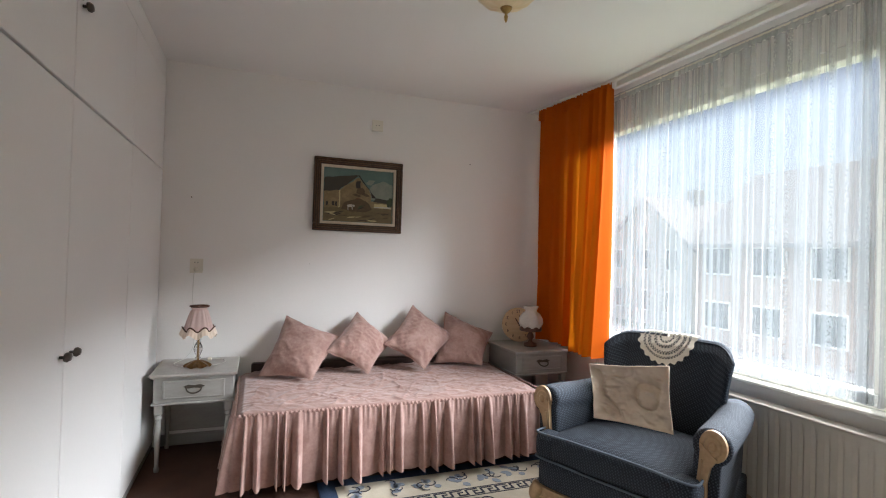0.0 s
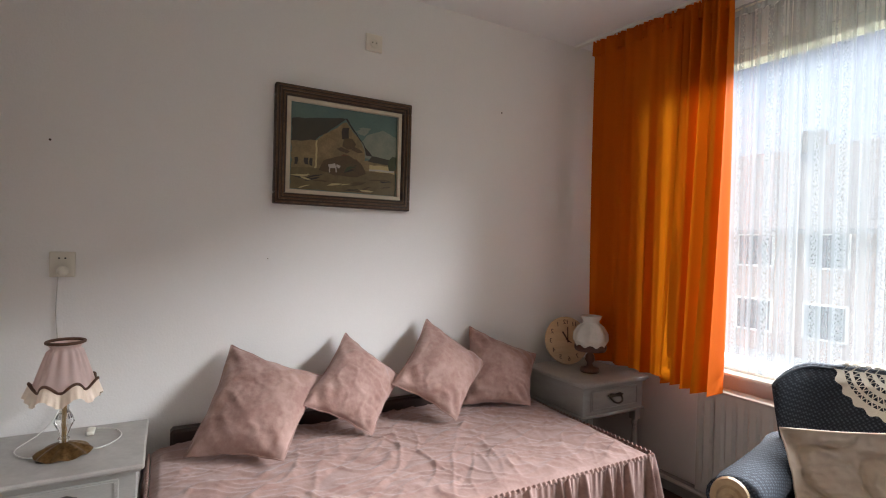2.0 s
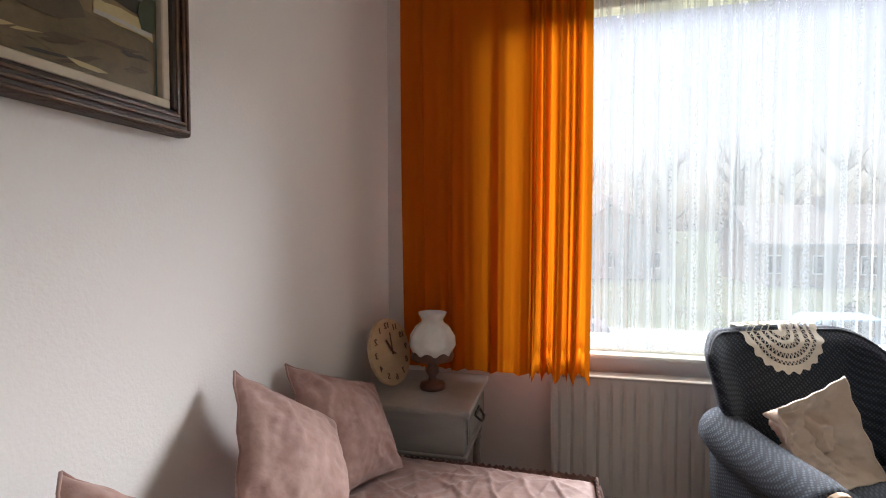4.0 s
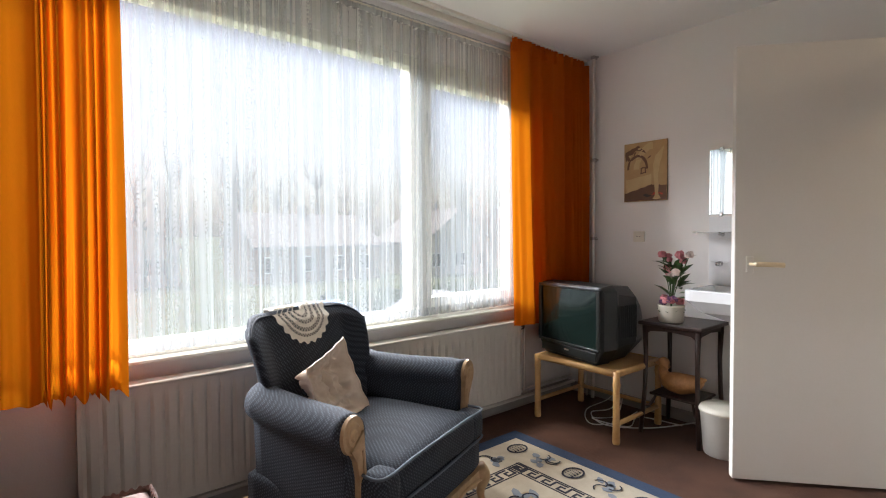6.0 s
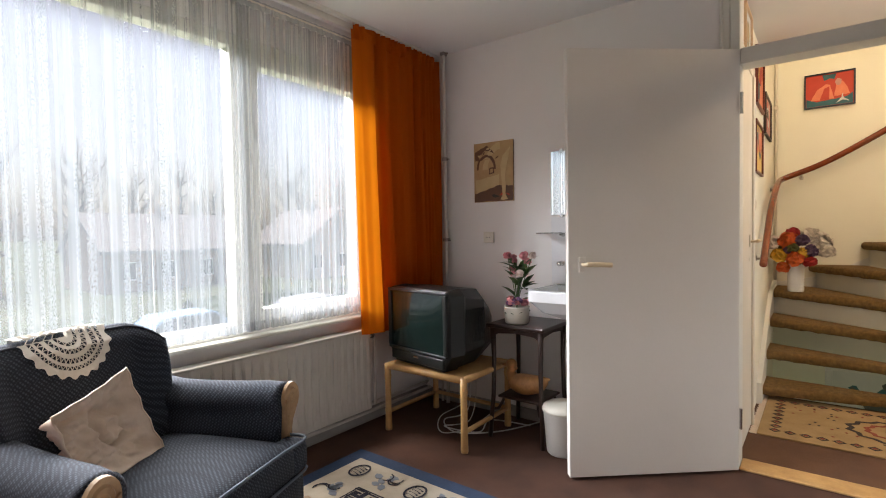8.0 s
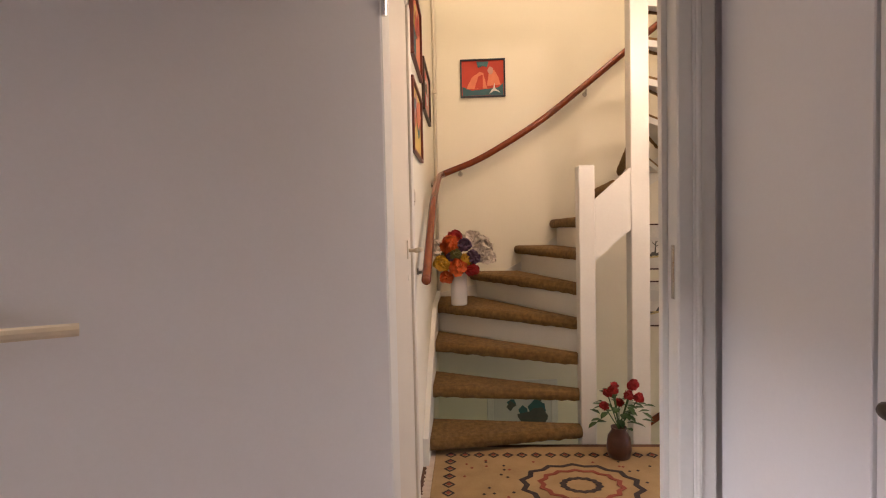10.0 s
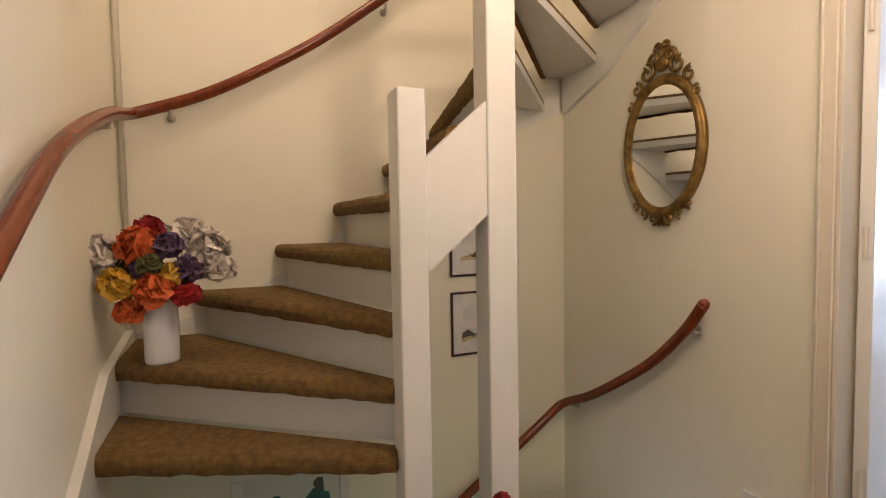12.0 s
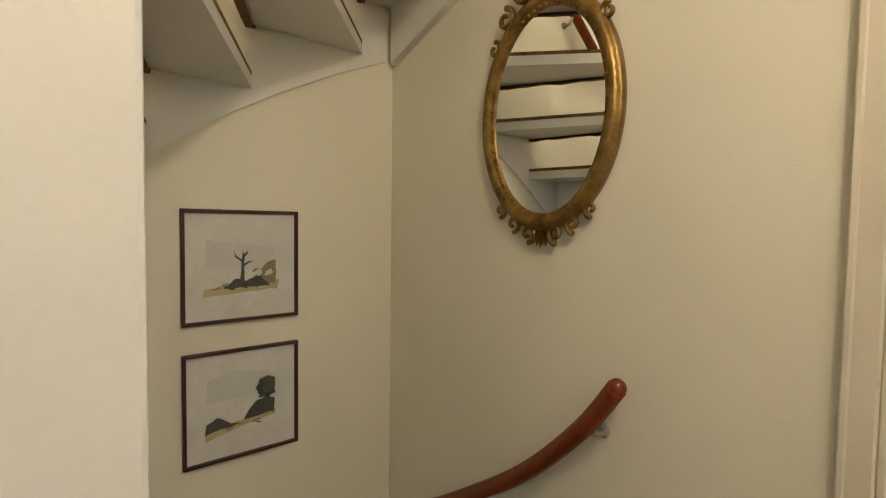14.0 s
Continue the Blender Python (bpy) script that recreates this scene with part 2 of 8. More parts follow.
M["ochrerug"] = material("rug_ochre", (0.42, 0.28, 0.13), 0.95, (0.30, 0.19, 0.08), 9, 0.8, 300, dist=0.003)
M["rugdark2"] = material("rug_dark_brown", (0.05, 0.03, 0.025), 0.95, (0.03, 0.02, 0.016), 14, 0.8, 400, dist=0.003)
M["rugred"] = material("rug_rust", (0.30, 0.07, 0.035), 0.95, (0.2, 0.04, 0.02), 14, 0.8, 400, dist=0.003)
M["bracket"] = material("bracket_paint", (0.55, 0.50, 0.40), 0.35, (0.42, 0.37, 0.28), 10)
M["redframe"] = material("red_brown_frame", (0.16, 0.03, 0.015), 0.4, (0.10, 0.02, 0.01), 12)
M["bluefr"] = material("dark_blue_frame", (0.02, 0.025, 0.04), 0.4)
M["mahframe"] = material("mahogany_frame", (0.06, 0.018, 0.014), 0.35, (0.035, 0.012, 0.01), 12)
M["wallblue"] = material("cool_white_wall", (0.72, 0.76, 0.80), 0.85, (0.68, 0.72, 0.76), 1.2, 0.2, 200)
M["greycloth"] = material("grey_curtain_cloth", (0.26, 0.28, 0.30), 0.85, (0.2, 0.22, 0.24), 8, 0.2, 300)
M["lampglass"] = material("cream_lamp_glass", (0.82, 0.70, 0.48), 0.3, (0.78, 0.62, 0.36), 12)
for k, c in {"orange": (0.80, 0.16, 0.03), "yellow": (0.72, 0.42, 0.03), "white": (0.82, 0.73, 0.62), "purple": (0.14, 0.08, 0.15), "red": (0.45, 0.015, 0.015), "green": (0.16, 0.17, 0.05)}.items():
    M["fl_" + k] = material("petals_" + k, c, 0.75, tuple(v * 0.55 for v in c), 40, 0.4, 120)
M["grass"] = material("winter_grass", (0.10, 0.13, 0.05), 0.95, (0.07, 0.08, 0.035), 0.3, 0.4, 4)
M["asphalt"] = material("asphalt", (0.06, 0.06, 0.062), 0.9, (0.045, 0.045, 0.047), 1, 0.3, 40)
M["paving"] = material("paving", (0.20, 0.19, 0.18), 0.9, (0.16, 0.15, 0.145), 2, 0.3, 30)
# brick and roof tiles lightened: distance haze put into their colour
M["brick"] = material("house_brick", (0.40, 0.31, 0.26), 0.9, (0.32, 0.24, 0.20), 2, 0.3, 20)
M["render"] = material("house_render", (0.55, 0.50, 0.42), 0.9, (0.48, 0.43, 0.36), 1, 0.2, 20)
M["rooftile"] = material("roof_tiles", (0.30, 0.28, 0.27), 0.85, (0.24, 0.22, 0.21), 2, 0.5, 12, stretch=(1, 1, 6))
M["darkpane"] = material("dark_window_pane", (0.03, 0.035, 0.04), 0.1)
# bark paler too, with haze mixed into its tones
M["bark"] = material("bark", (0.20, 0.18, 0.155), 0.95, (0.13, 0.115, 0.10), 3, 0.5, 20)
M["hedge"] = material("hedge_green", (0.05, 0.075, 0.03), 0.95, (0.03, 0.045, 0.018), 6, 1.0, 20, dist=0.05)
M["carblue"] = material("blue_car_paint", (0.12, 0.20, 0.30), 0.3)
M["carwhite"] = material("silver_car_paint", (0.22, 0.22, 0.23), 0.3)
M["cardark"] = material("dark_car_paint", (0.05, 0.05, 0.06), 0.3)


# building helpers
def link(name, bm, mat, parent=None, label="", smooth=False):
    me = bpy.data.meshes.new(name)
    bmesh.ops.recalc_face_normals(bm, faces=bm.faces)
    bm.to_mesh(me)
    bm.free()
    for m in (mat if isinstance(mat, (list, tuple)) else [mat]):
        me.materials.append(m)
    if smooth:
        me.shade_smooth()
    ob = new(name, me)
    if parent is not None:
        ob.parent = parent
    if label:
        ob["label"] = label
    return ob


def part(name, bm, mat, parent, label="", smooth=False):
    return link(name, bm, mat, parent, label, smooth)


def base(name, m, label, category, group="", kind=""):
    ob = new(name)
    ob.matrix_world = m
    return tagged(ob, label, category, group, kind)


def add_box(bm, x0, x1, y0, y1, z0, z1, bevel=0.0, seg=1, m=None):
    vs = bmesh.ops.create_cube(bm, size=1)["verts"]
    for v in vs:
        v.co = Vector(((x0 + x1) / 2 + v.co.x * (x1 - x0), (y0 + y1) / 2 + v.co.y * (y1 - y0), (z0 + z1) / 2 + v.co.z * (z1 - z0)))
    if bevel:
        es = list({e for v in vs for e in v.link_edges})
        vs = list({v for f in bmesh.ops.bevel(bm, geom=es, offset=bevel, segments=seg, affect="EDGES", profile=0.5)["faces"] for v in f.verts})
    if m is not None:
        bmesh.ops.transform(bm, matrix=m, verts=vs)
    return bm


def box(x0, x1, y0, y1, z0, z1, bevel=0.0, seg=1):
    return add_box(bmesh.new(), x0, x1, y0, y1, z0, z1, bevel, seg)


def add_lathe(bm, profile, seg=20, m=None):
    """A turned shape about z from (radius, height) pairs."""
    rings = []
    for r, z in profile:
        rings.append([bm.verts.new((r * math.cos(2 * math.pi * i / seg), r * math.sin(2 * math.pi * i / seg), z)) for i in range(seg)])
    for a, b in zip(rings, rings[1:]):
        for i in range(seg):
            bm.faces.new((a[i], a[(i + 1) % seg], b[(i + 1) % seg], b[i]))
    for ring in (rings[0], rings[-1]):
        if (ring[0].co - ring[seg // 2].co).length > 1e-4:
            bm.faces.new(ring)
    if m is not None:
        bmesh.ops.transform(bm, matrix=m, verts=[v for r in rings for v in r])
    return bm


def lathe(profile, seg=20, m=None):
    return add_lathe(bmesh.new(), profile, seg, m)


def add_tube(bm, pts, radius, seg=8, flat=1.0):
    """A round bar along points; radius may be a list."""
    pts = [Vector(p) for p in pts]
    rad = radius if isinstance(radius, (list, tuple)) else [radius] * len(pts)
    rings = []
    up = Vector((0, 0, 1))
    t0 = (pts[1] - pts[0]).normalized()
    side = t0.cross(up)
    if side.length < 1e-3:
        side = t0.cross(Vector((0, 1, 0)))
    side.normalize()
    for i, p in enumerate(pts):
        t = (pts[min(i + 1, len(pts) - 1)] - pts[max(i - 1, 0)]).normalized()
        side = (side - t * side.dot(t)).normalized()
        nn = t.cross(side).normalized()
        rings.append([bm.verts.new(p + (side * math.cos(a) + nn * math.sin(a) * flat) * rad[i]) for a in [2 * math.pi * k / seg for k in range(seg)]])
    for a, b in zip(rings, rings[1:]):
        for i in range(seg):
            bm.faces.new((a[i], a[(i + 1) % seg], b[(i + 1) % seg], b[i]))
    bm.faces.new(rings[0])
    bm.faces.new(rings[-1])
    return bm


def tube(pts, radius, seg=8, flat=1.0):
    return add_tube(bmesh.new(), pts, radius, seg, flat)


def curve_points(pts, n=6):
    """A smooth line through points."""
    pts = [Vector(p) for p in pts]
    out = []
    for i in range(len(pts) - 1):
        p0, p1, p2, p3 = pts[max(i - 1, 0)], pts[i], pts[i + 1], pts[min(i + 2, len(pts) - 1)]
        for k in range(n):
            t = k / n
            out.append(0.5 * ((2 * p1) + (p2 - p0) * t + (2 * p0 - 5 * p1 + 4 * p2 - p3) * t * t + (3 * p1 - p0 - 3 * p2 + p3) * t ** 3))
    out.append(pts[-1])
    return out


def add_prism(bm, outline, d0, d1, axis="y", m=None):
    """An outline (u, v) drawn out from d0 to d1 along an axis: for y the outline is x, z; for x it is y, z; for z it is x, y."""
    def at(u, v, d):
        return {"y": (u, d, v), "x": (d, u, v), "z": (u, v, d)}[axis]
    a = [bm.verts.new(at(u, v, d0)) for u, v in outline]
    b = [bm.verts.new(at(u, v, d1)) for u, v in outline]
    bm.faces.new(a)
    bm.faces.new(b[::-1])
    for i in range(len(a)):
        j = (i + 1) % len(a)
        bm.faces.new((a[i], b[i], b[j], a[j]))
    if m is not None:
        bmesh.ops.transform(bm, matrix=m, verts=a + b)
    return bm


def prism(outline, d0, d1, axis="y"):
    return add_prism(bmesh.new(), outline, d0, d1, axis)


def grid(nu, nv, fn, uv=False):
    """A sheet whose points come from fn(u, v), u and v from 0 to 1."""
    bm = bmesh.new()
    vs = [[bm.verts.new(fn(i / nu, j / nv)) for i in range(nu + 1)] for j in range(nv + 1)]
    layer = bm.loops.layers.uv.new("UVMap") if uv else None
    for j in range(nv):
        for i in range(nu):
            f = bm.faces.new((vs[j][i], vs[j][i + 1], vs[j + 1][i + 1], vs[j + 1][i]))
            if uv:
                for loop, (a, b) in zip(f.loops, ((i, j), (i + 1, j), (i + 1, j + 1), (i, j + 1))):
                    loop[layer].uv = (a / nu, b / nv)
    return bm


def setting(name, bm, mat, label="", category="", smooth=False):
    return tagged(link(name, bm, mat, smooth=smooth), label, category, kind="structure")


# room shell
W, D, H = 3.735, 2.822, 2.40
HX0, HX1, HY0, HY1 = -2.507, -0.10, 1.94, 4.15
WELL = -1.38
setting("floor", box(-0.05, W + 0.1, -0.1, 3.6, -0.22, 0), M["carpet"], "worn dark brown carpeted bedroom floor", "floor")
setting("ceiling", box(0, W + 0.1, -0.28, 3.5, H, H + 0.2), M["ceiling"], "white painted bedroom ceiling", "ceiling")
setting("wall_east", box(W, W + 0.2, -0.28, 3.6, 0, H), M["wall"], "off-white painted plaster wall beside the bed", "wall")
bm = bmesh.new()
add_box(bm, -2.7, 0.55, -0.12, 0, -2.7, 5)
add_box(bm, 3.15, W + 0.2, -0.12, 0, -2.7, 5)
add_box(bm, 0.55, 3.15, -0.12, 0, -2.7, 0.68)
add_box(bm, 0.55, 3.15, -0.12, 0, 2.16, 5)
setting("wall_south", bm, M["wall"], "off-white painted wall round the large window", "wall")
bm = bmesh.new()
add_box(bm, HX1, 0, 0, 1.93, 0, H)
add_box(bm, HX1, 0, 2.755, D + 1.4, 0, H)
setting("wall_west", bm, M["wall"], "off-white painted wall with the doorway", "wall")
setting("wall_behind_closet", box(0, W, 3.5, 3.6, 0, H), M["wall"], "plain wall behind the closet", "wall")

# landing
setting("landing_floor", box(WELL, -0.05, HY0, HY1, -0.22, 0), M["hallcarpet"], "brown carpeted landing floor", "floor")
setting("landing_ceiling", box(WELL, HX1, HY0, HY1, H, H + 0.24), M["ceiling"], "white landing ceiling that ends at the stairwell", "ceiling")
setting("wall_hall_west", box(HX0 - 0.2, HX0, 1.7, HY1 + 0.1, -2.7, 5.0), M["hallwall"], "cream painted stairwell wall", "wall")
bm = bmesh.new()
add_box(bm, HX0, HX1, HY0 - 0.1, HY0, -2.7, 5.0)
setting("wall_hall_south", bm, M["hallwall"], "cream painted hall wall hung with pictures", "wall")
bm = bmesh.new()
add_box(bm, HX0, -1.07, HY1, HY1 + 0.1, -2.7, 5.0)
add_box(bm, -1.07, HX1, HY1, HY1 + 0.1, 2.05, 5.0)
add_box(bm, -0.25, HX1, HY1, HY1 + 0.1, 0, 2.05)
setting("wall_hall_north", bm, M["hallwall"], "cream painted stairwell wall with the gilt mirror", "wall")
setting("wall_upper_east", box(HX1 - 0.1, HX1, HY0, HY1, H + 0.24, 5.0), M["hallwall"], "upper stairwell wall", "wall")
setting("ceiling_upper", box(HX0 - 0.1, 0, 1.8, HY1 + 0.1, 5.0, 5.1), M["ceiling"], "ceiling over the stairwell", "ceiling")
setting("floor_lower", box(HX0, HX1, HY0, HY1, -2.75, -2.66), M["hallcarpet"], "floor at the foot of the stairs", "floor")


# openings and trim
def rect_frame(name, parent, mat, axis, u0, u1, v0, v1, d0, d1, w, label=""):
    """Four mitred-looking rails round a rectangle; axis x: u is y, v is z; axis y: u is x, v is z."""
    bm = bmesh.new()
    for a0, a1, b0, b1 in ((u0, u1, v1 - w, v1), (u0, u1, v0, v0 + w), (u0, u0 + w, v0 + w, v1 - w), (u1 - w, u1, v0 + w, v1 - w)):
        if axis == "x":
            add_box(bm, d0, d1, a0, a1, b0, b1, 0.004)
        else:
            add_box(bm, a0, a1, d0, d1, b0, b1, 0.004)
    return part(name, bm, mat, parent, label)


window = base("window_1", pose(1.85, -0.05, 0.7), "wide white-painted window with one large pane and a narrow casement", "window", kind="structure")


def at(parent, ob):
    """Hang a mesh that was built in world places under its thing."""
    ob.parent = parent
    ob.matrix_parent_inverse = parent.matrix_world.inverted()
    return ob


def wpart(name, bm, mat, parent, label="", smooth=False):
    return at(parent, link(name, bm, mat, None, label, smooth))


bpy.context.view_layer.update()


def wbase(name, x, y, z, label, category, group="", kind="", rz=0):
    ob = base(name, pose(x, y, z, 0, 0, rz), label, category, group, kind)
    bpy.context.view_layer.update()
    return ob


bm = bmesh.new()
add_box(bm, 0.55, 3.15, -0.09, -0.005, 2.10, 2.16, 0.004)
add_box(bm, 0.55, 3.15, -0.09, -0.005, 0.68, 0.74, 0.004)
add_box(bm, 0.55, 0.62, -0.09, -0.005, 0.74, 2.10, 0.004)
add_box(bm, 3.08, 3.15, -0.09, -0.005, 0.74, 2.10, 0.004)
add_box(bm, 1.375, 1.455, -0.09, -0.003, 0.74, 2.10, 0.004)
wpart("window_frame", bm, M["white"], window)
bm = bmesh.new()
add_box(bm, 0.622, 1.373, -0.075, 0.012, 2.03, 2.098, 0.005)
add_box(bm, 0.622, 1.373, -0.075, 0.012, 0.742, 0.80, 0.005)
add_box(bm, 0.622, 0.67, -0.075, 0.012, 0.80, 2.03, 0.005)
add_box(bm, 1.315, 1.373, -0.075, 0.012, 0.80, 2.03, 0.005)
casement = wpart("casement", bm, M["white"], window)
bm = box(1.335, 1.355, 0.012, 0.03, 1.74, 1.86, 0.004)
add_box(bm, 1.338, 1.352, 0.02, 0.04, 1.66, 1.75, 0.004)
wpart("stay_handle", bm, M["chrome"], window, "metal window handle")
for x0, x1, z0, z1 in ((1.455, 3.08, 0.74, 2.10), (0.67, 1.315, 0.80, 2.03)):
    g = wpart("pane", box(x0, x1, -0.055, -0.049, z0, z1), M["glass"], window)
    g.visible_shadow = False
setting("window_sill", box(0.5, 3.2, -0.004, 0.062, 0.665, 0.682, 0.004), M["white"], "narrow white window sill", "sill")

# doorway between bedroom and landing
door_frame = wbase("doorway_frame", -0.05, 2.34, 0, "white-painted door frame with a glazed light above", "door frame", kind="structure")
bm = bmesh.new()
add_box(bm, -0.115, 0.018, 1.93, 1.972, 0, H - 0.002, 0.004)
add_box(bm, -0.115, 0.018, 2.715, 2.755, 0, H - 0.002, 0.004)
add_box(bm, -0.112, 0.015, 1.972, 2.715, 1.955, 2.03, 0.004)
add_box(bm, -0.112, 0.015, 1.972, 2.715, 2.35, H - 0.002, 0.004)
wpart("jambs", bm, M["white"], door_frame)
bm = bmesh.new()
for y0, y1 in ((1.885, 1.932), (2.752, 2.81)):
    add_box(bm, 0.001, 0.024, y0, y1, 0, H - 0.003, 0.006)
    add_box(bm, 0.0015, 0.034, y0 + 0.004, y0 + 0.018, 0, H - 0.004, 0.004)
wpart("architrave", bm, M["white"], door_frame)
wpart("doorstop", box(-0.06, -0.045, 2.70, 2.7145, 0, 1.954), M["white"], door_frame)
tg = wpart("transom_pane", box(-0.052, -0.047, 1.973, 2.714, 2.031, 2.349), M["glass"], door_frame)
tg.visible_shadow = False
wpart("strike_plate", box(-0.02, 0.0, 2.7125, 2.7148, 0.98, 1.12), M["chrome"], door_frame, "worn metal strike plate")
setting("threshold", box(-0.11, 0.02, 1.973, 2.714, 0.001, 0.016, 0.005), M["rattan"], "worn varnished wooden threshold", "threshold")
setting("baseboard", box(0.0005, 0.014, 0.02, 1.884, 0, 0.07, 0.003), M["grey_paint"], "low grey skirting board", "baseboard")
setting("baseboard_east", box(W - 0.014, W - 0.0005, 0.02, D, 0, 0.07, 0.003), M["grey_paint"], "low grey skirting board", "baseboard")
setting("baseboard_south", box(0.02, W - 0.02, 0.0005, 0.03, 0, 0.08, 0.004), M["grey_paint"], "scuffed skirting board under the radiator", "baseboard")


def door_handle_parts(parent, mat, flip=1):
    """A back plate with a lever, on a leaf's face at y = 0, pointing along +x times flip."""
    p = part("door_handle", box(-0.017, 0.017, 0, 0.006, -0.02, 0.055, 0.004, 2), M["door"], parent, "painted plate with cream lever")
    pts = curve_points([(0, 0.007, 0.02), (0, 0.045, 0.02), (flip * 0.02, 0.055, 0.022), (flip * 0.12, 0.052, 0.018)], 5)
    part("lever", tube(pts, [0.008] * 8 + [0.0115] * (len(pts) - 8), 10, 1.0), mat, p)
    return p


# bedroom door, standing open
hx, hy, tx, ty = 0.035, 1.962, 0.575, 1.338
dang = math.degrees(math.atan2(ty - hy, tx - hx))
dlen = math.hypot(tx - hx, ty - hy)
door = base("door_1", pose(hx, hy, 0.014, 0, 0, dang), "flush white-painted door standing open with a cream lever handle", "door", kind="structure")
part("leaf", box(0, dlen, -0.02, 0.02, 0, 2.0, 0.003, 2), M["door"], door)
hp = door_handle_parts(door, M["handle"], -1)
hp.location = (dlen - 0.065, 0.02, 0.985)
for z in (0.25, 1.75):
    part("hinge", lathe([(0.007, -0.05), (0.007, 0.05)], 8, pose(-0.008, 0.022, z)), M["chrome"], door)

# curtain rail and net rod
rail = wbase("curtain_rail", 1.85, 0.15, 2.38, "white ceiling-mounted curtain rail", "curtain rail")
wpart("track", prism([(0.02, 0.135), (2.9, 0.135), (W - 0.02, 0.225), (W - 0.02, 0.255), (2.9, 0.165), (0.02, 0.165)], 2.383, 2.399, "z"), M["white"], rail)
wpart("fascia", box(0.02, 2.86, 0.10, 0.108, 2.36, 2.398, 0.002), M["white"], rail)


def cloth(name, x0, x1, y, ztop, zbot, folds, amp, mat, parent, seed, flare=0.0, uv=False, n=None, zn=26, sag=0.0, drift=0.0, broad=0, lean=0.0):
    """A hanging curtain with pleats pinched at the top and wider folds below."""
    rnd = random.Random(seed)
    ph = [rnd.uniform(0, 6.28) for _ in range(4)]
    wd = [rnd.uniform(0.7, 1.3) for _ in range(4)]
    n = n or folds * 16
    wide = [rnd.uniform(0.45, 1.75) for _ in range(folds)]
    if broad:
        for i in range(folds):
            near = (i + 0.5) / folds if broad > 0 else 1 - (i + 0.5) / folds
            wide[i] = rnd.uniform(2.0, 3.4) if near > 0.62 else rnd.uniform(0.5, 1.1)
    edges = np.cumsum([0.0] + wide)
    edges = edges / edges[-1]
    size = [rnd.uniform(0.55, 1.25) * (0.55 if broad and w > 1.5 else 1) for w in wide]

    def fn(u, v):
        g = 1 - v
        warp = u + 0.018 * math.sin(2 * math.pi * 2.3 * u + ph[0]) + 0.012 * math.sin(2 * math.pi * 5.1 * u + ph[1])
        i = min(folds - 1, int(np.searchsorted(edges, min(max(warp, 0.0), 0.9999), side="right")) - 1)
        k = 2 * math.pi * (i + (warp - edges[i]) / (edges[i + 1] - edges[i]))
        a = amp * (0.55 + 0.45 * g) * size[i]
        s1 = math.sin(k)
        d = a * (math.copysign(abs(s1) ** 0.8, s1) + 0.38 * math.sin(2 * k + ph[3] + 1.2 * g) * g + 0.22 * math.sin(3.3 * k + ph[0]) * g)
        x = x0 + (x1 - x0) * u + flare * g * (u - 0.5) + drift * g * g * math.sin(3 * u + ph[0]) + 0.006 * g * math.sin(k * 0.5 + ph[1])
        return Vector((x, y + d + lean * u, ztop + (zbot - ztop) * g - sag * g * (0.5 + 0.5 * math.sin(2.2 * u + ph[2])) + 0.004 * g * math.sin(k)))
    return wpart(name, grid(n, zn, fn, uv), mat, parent, smooth=True)


def orange_curtain(x0, x1, folds, seed, zbot, label, flare, broad, lean=0.0):
    c = wbase("curtain", (x0 + x1) / 2, 0.15, zbot, label, "curtain", "orange window curtains")
    cl = cloth("cloth", x0, x1, 0.152, 2.35, zbot, folds, 0.07, M["orange"], c, seed, flare, sag=0.03, drift=0.02, broad=broad, lean=lean)
    cloth("heading", x0 + 0.005, x1 - 0.005, 0.150, 2.388, 2.30, folds * 2, 0.016, M["orange"], c, seed + 1, zn=4, n=folds * 28, lean=lean)
    for i in range(folds + 1):
        x = x0 + 0.02 + (x1 - x0 - 0.04) * i / folds
        hy = 0.15 + lean * i / folds
        wpart("hook", box(x - 0.004, x + 0.004, hy - 0.004, hy + 0.004, 2.375, 2.392), M["ivory"], c)
    return c


orange_curtain(2.845, 3.60, 11, 3, 0.625, "long orange cotton curtain gathered beside the bed", 0.02, 1, 0.075)
orange_curtain(0.03, 0.80, 10, 9, 0.60, "long orange cotton curtain gathered behind the television", -0.08, 1)


def net_curtain(x0, x1, folds, seed):
    c = wbase("net_curtain", (x0 + x1) / 2, 0.085, 0.72, "sheer white net curtain with woven vertical stripes", "net curtain", "net curtains over the window")
    cl = cloth("voile", x0, x1, 0.083, 2.28, 0.715, folds, 0.013, M["net"], c, seed, uv=True, n=folds * 12, zn=12)
    cloth("header_tape", x0, x1, 0.083, 2.325, 2.279, folds * 2, 0.006, M["nethem"], c, seed, n=folds * 16, zn=2)
    cloth("hem", x0, x1, 0.0845, 0.755, 0.712, folds, 0.007, M["net"], c, seed, uv=True, n=folds * 10, zn=1)
    return c


net_curtain(1.40, 3.45, 34, 5)
net_curtain(0.45, 1.47, 17, 6)
rod = wbase("net_rod", 1.9, 0.083, 2.31, "thin cream net curtain rod", "curtain rod")
wpart("rod", tube([(0.3, 0.083, 2.312), (3.55, 0.083, 2.312)], 0.005, 8), M["ivory"], rod)
for x in (0.4, 1.43, 2.5, 3.4):
    wpart("bracket", box(x - 0.008, x + 0.008, 0.0, 0.08, 2.305, 2.32), M["ivory"], rod)

# radiator with its pipes
rad = wbase("radiator", 1.83, 0.08, 0.11, "long cream panel radiator under the window", "radiator")


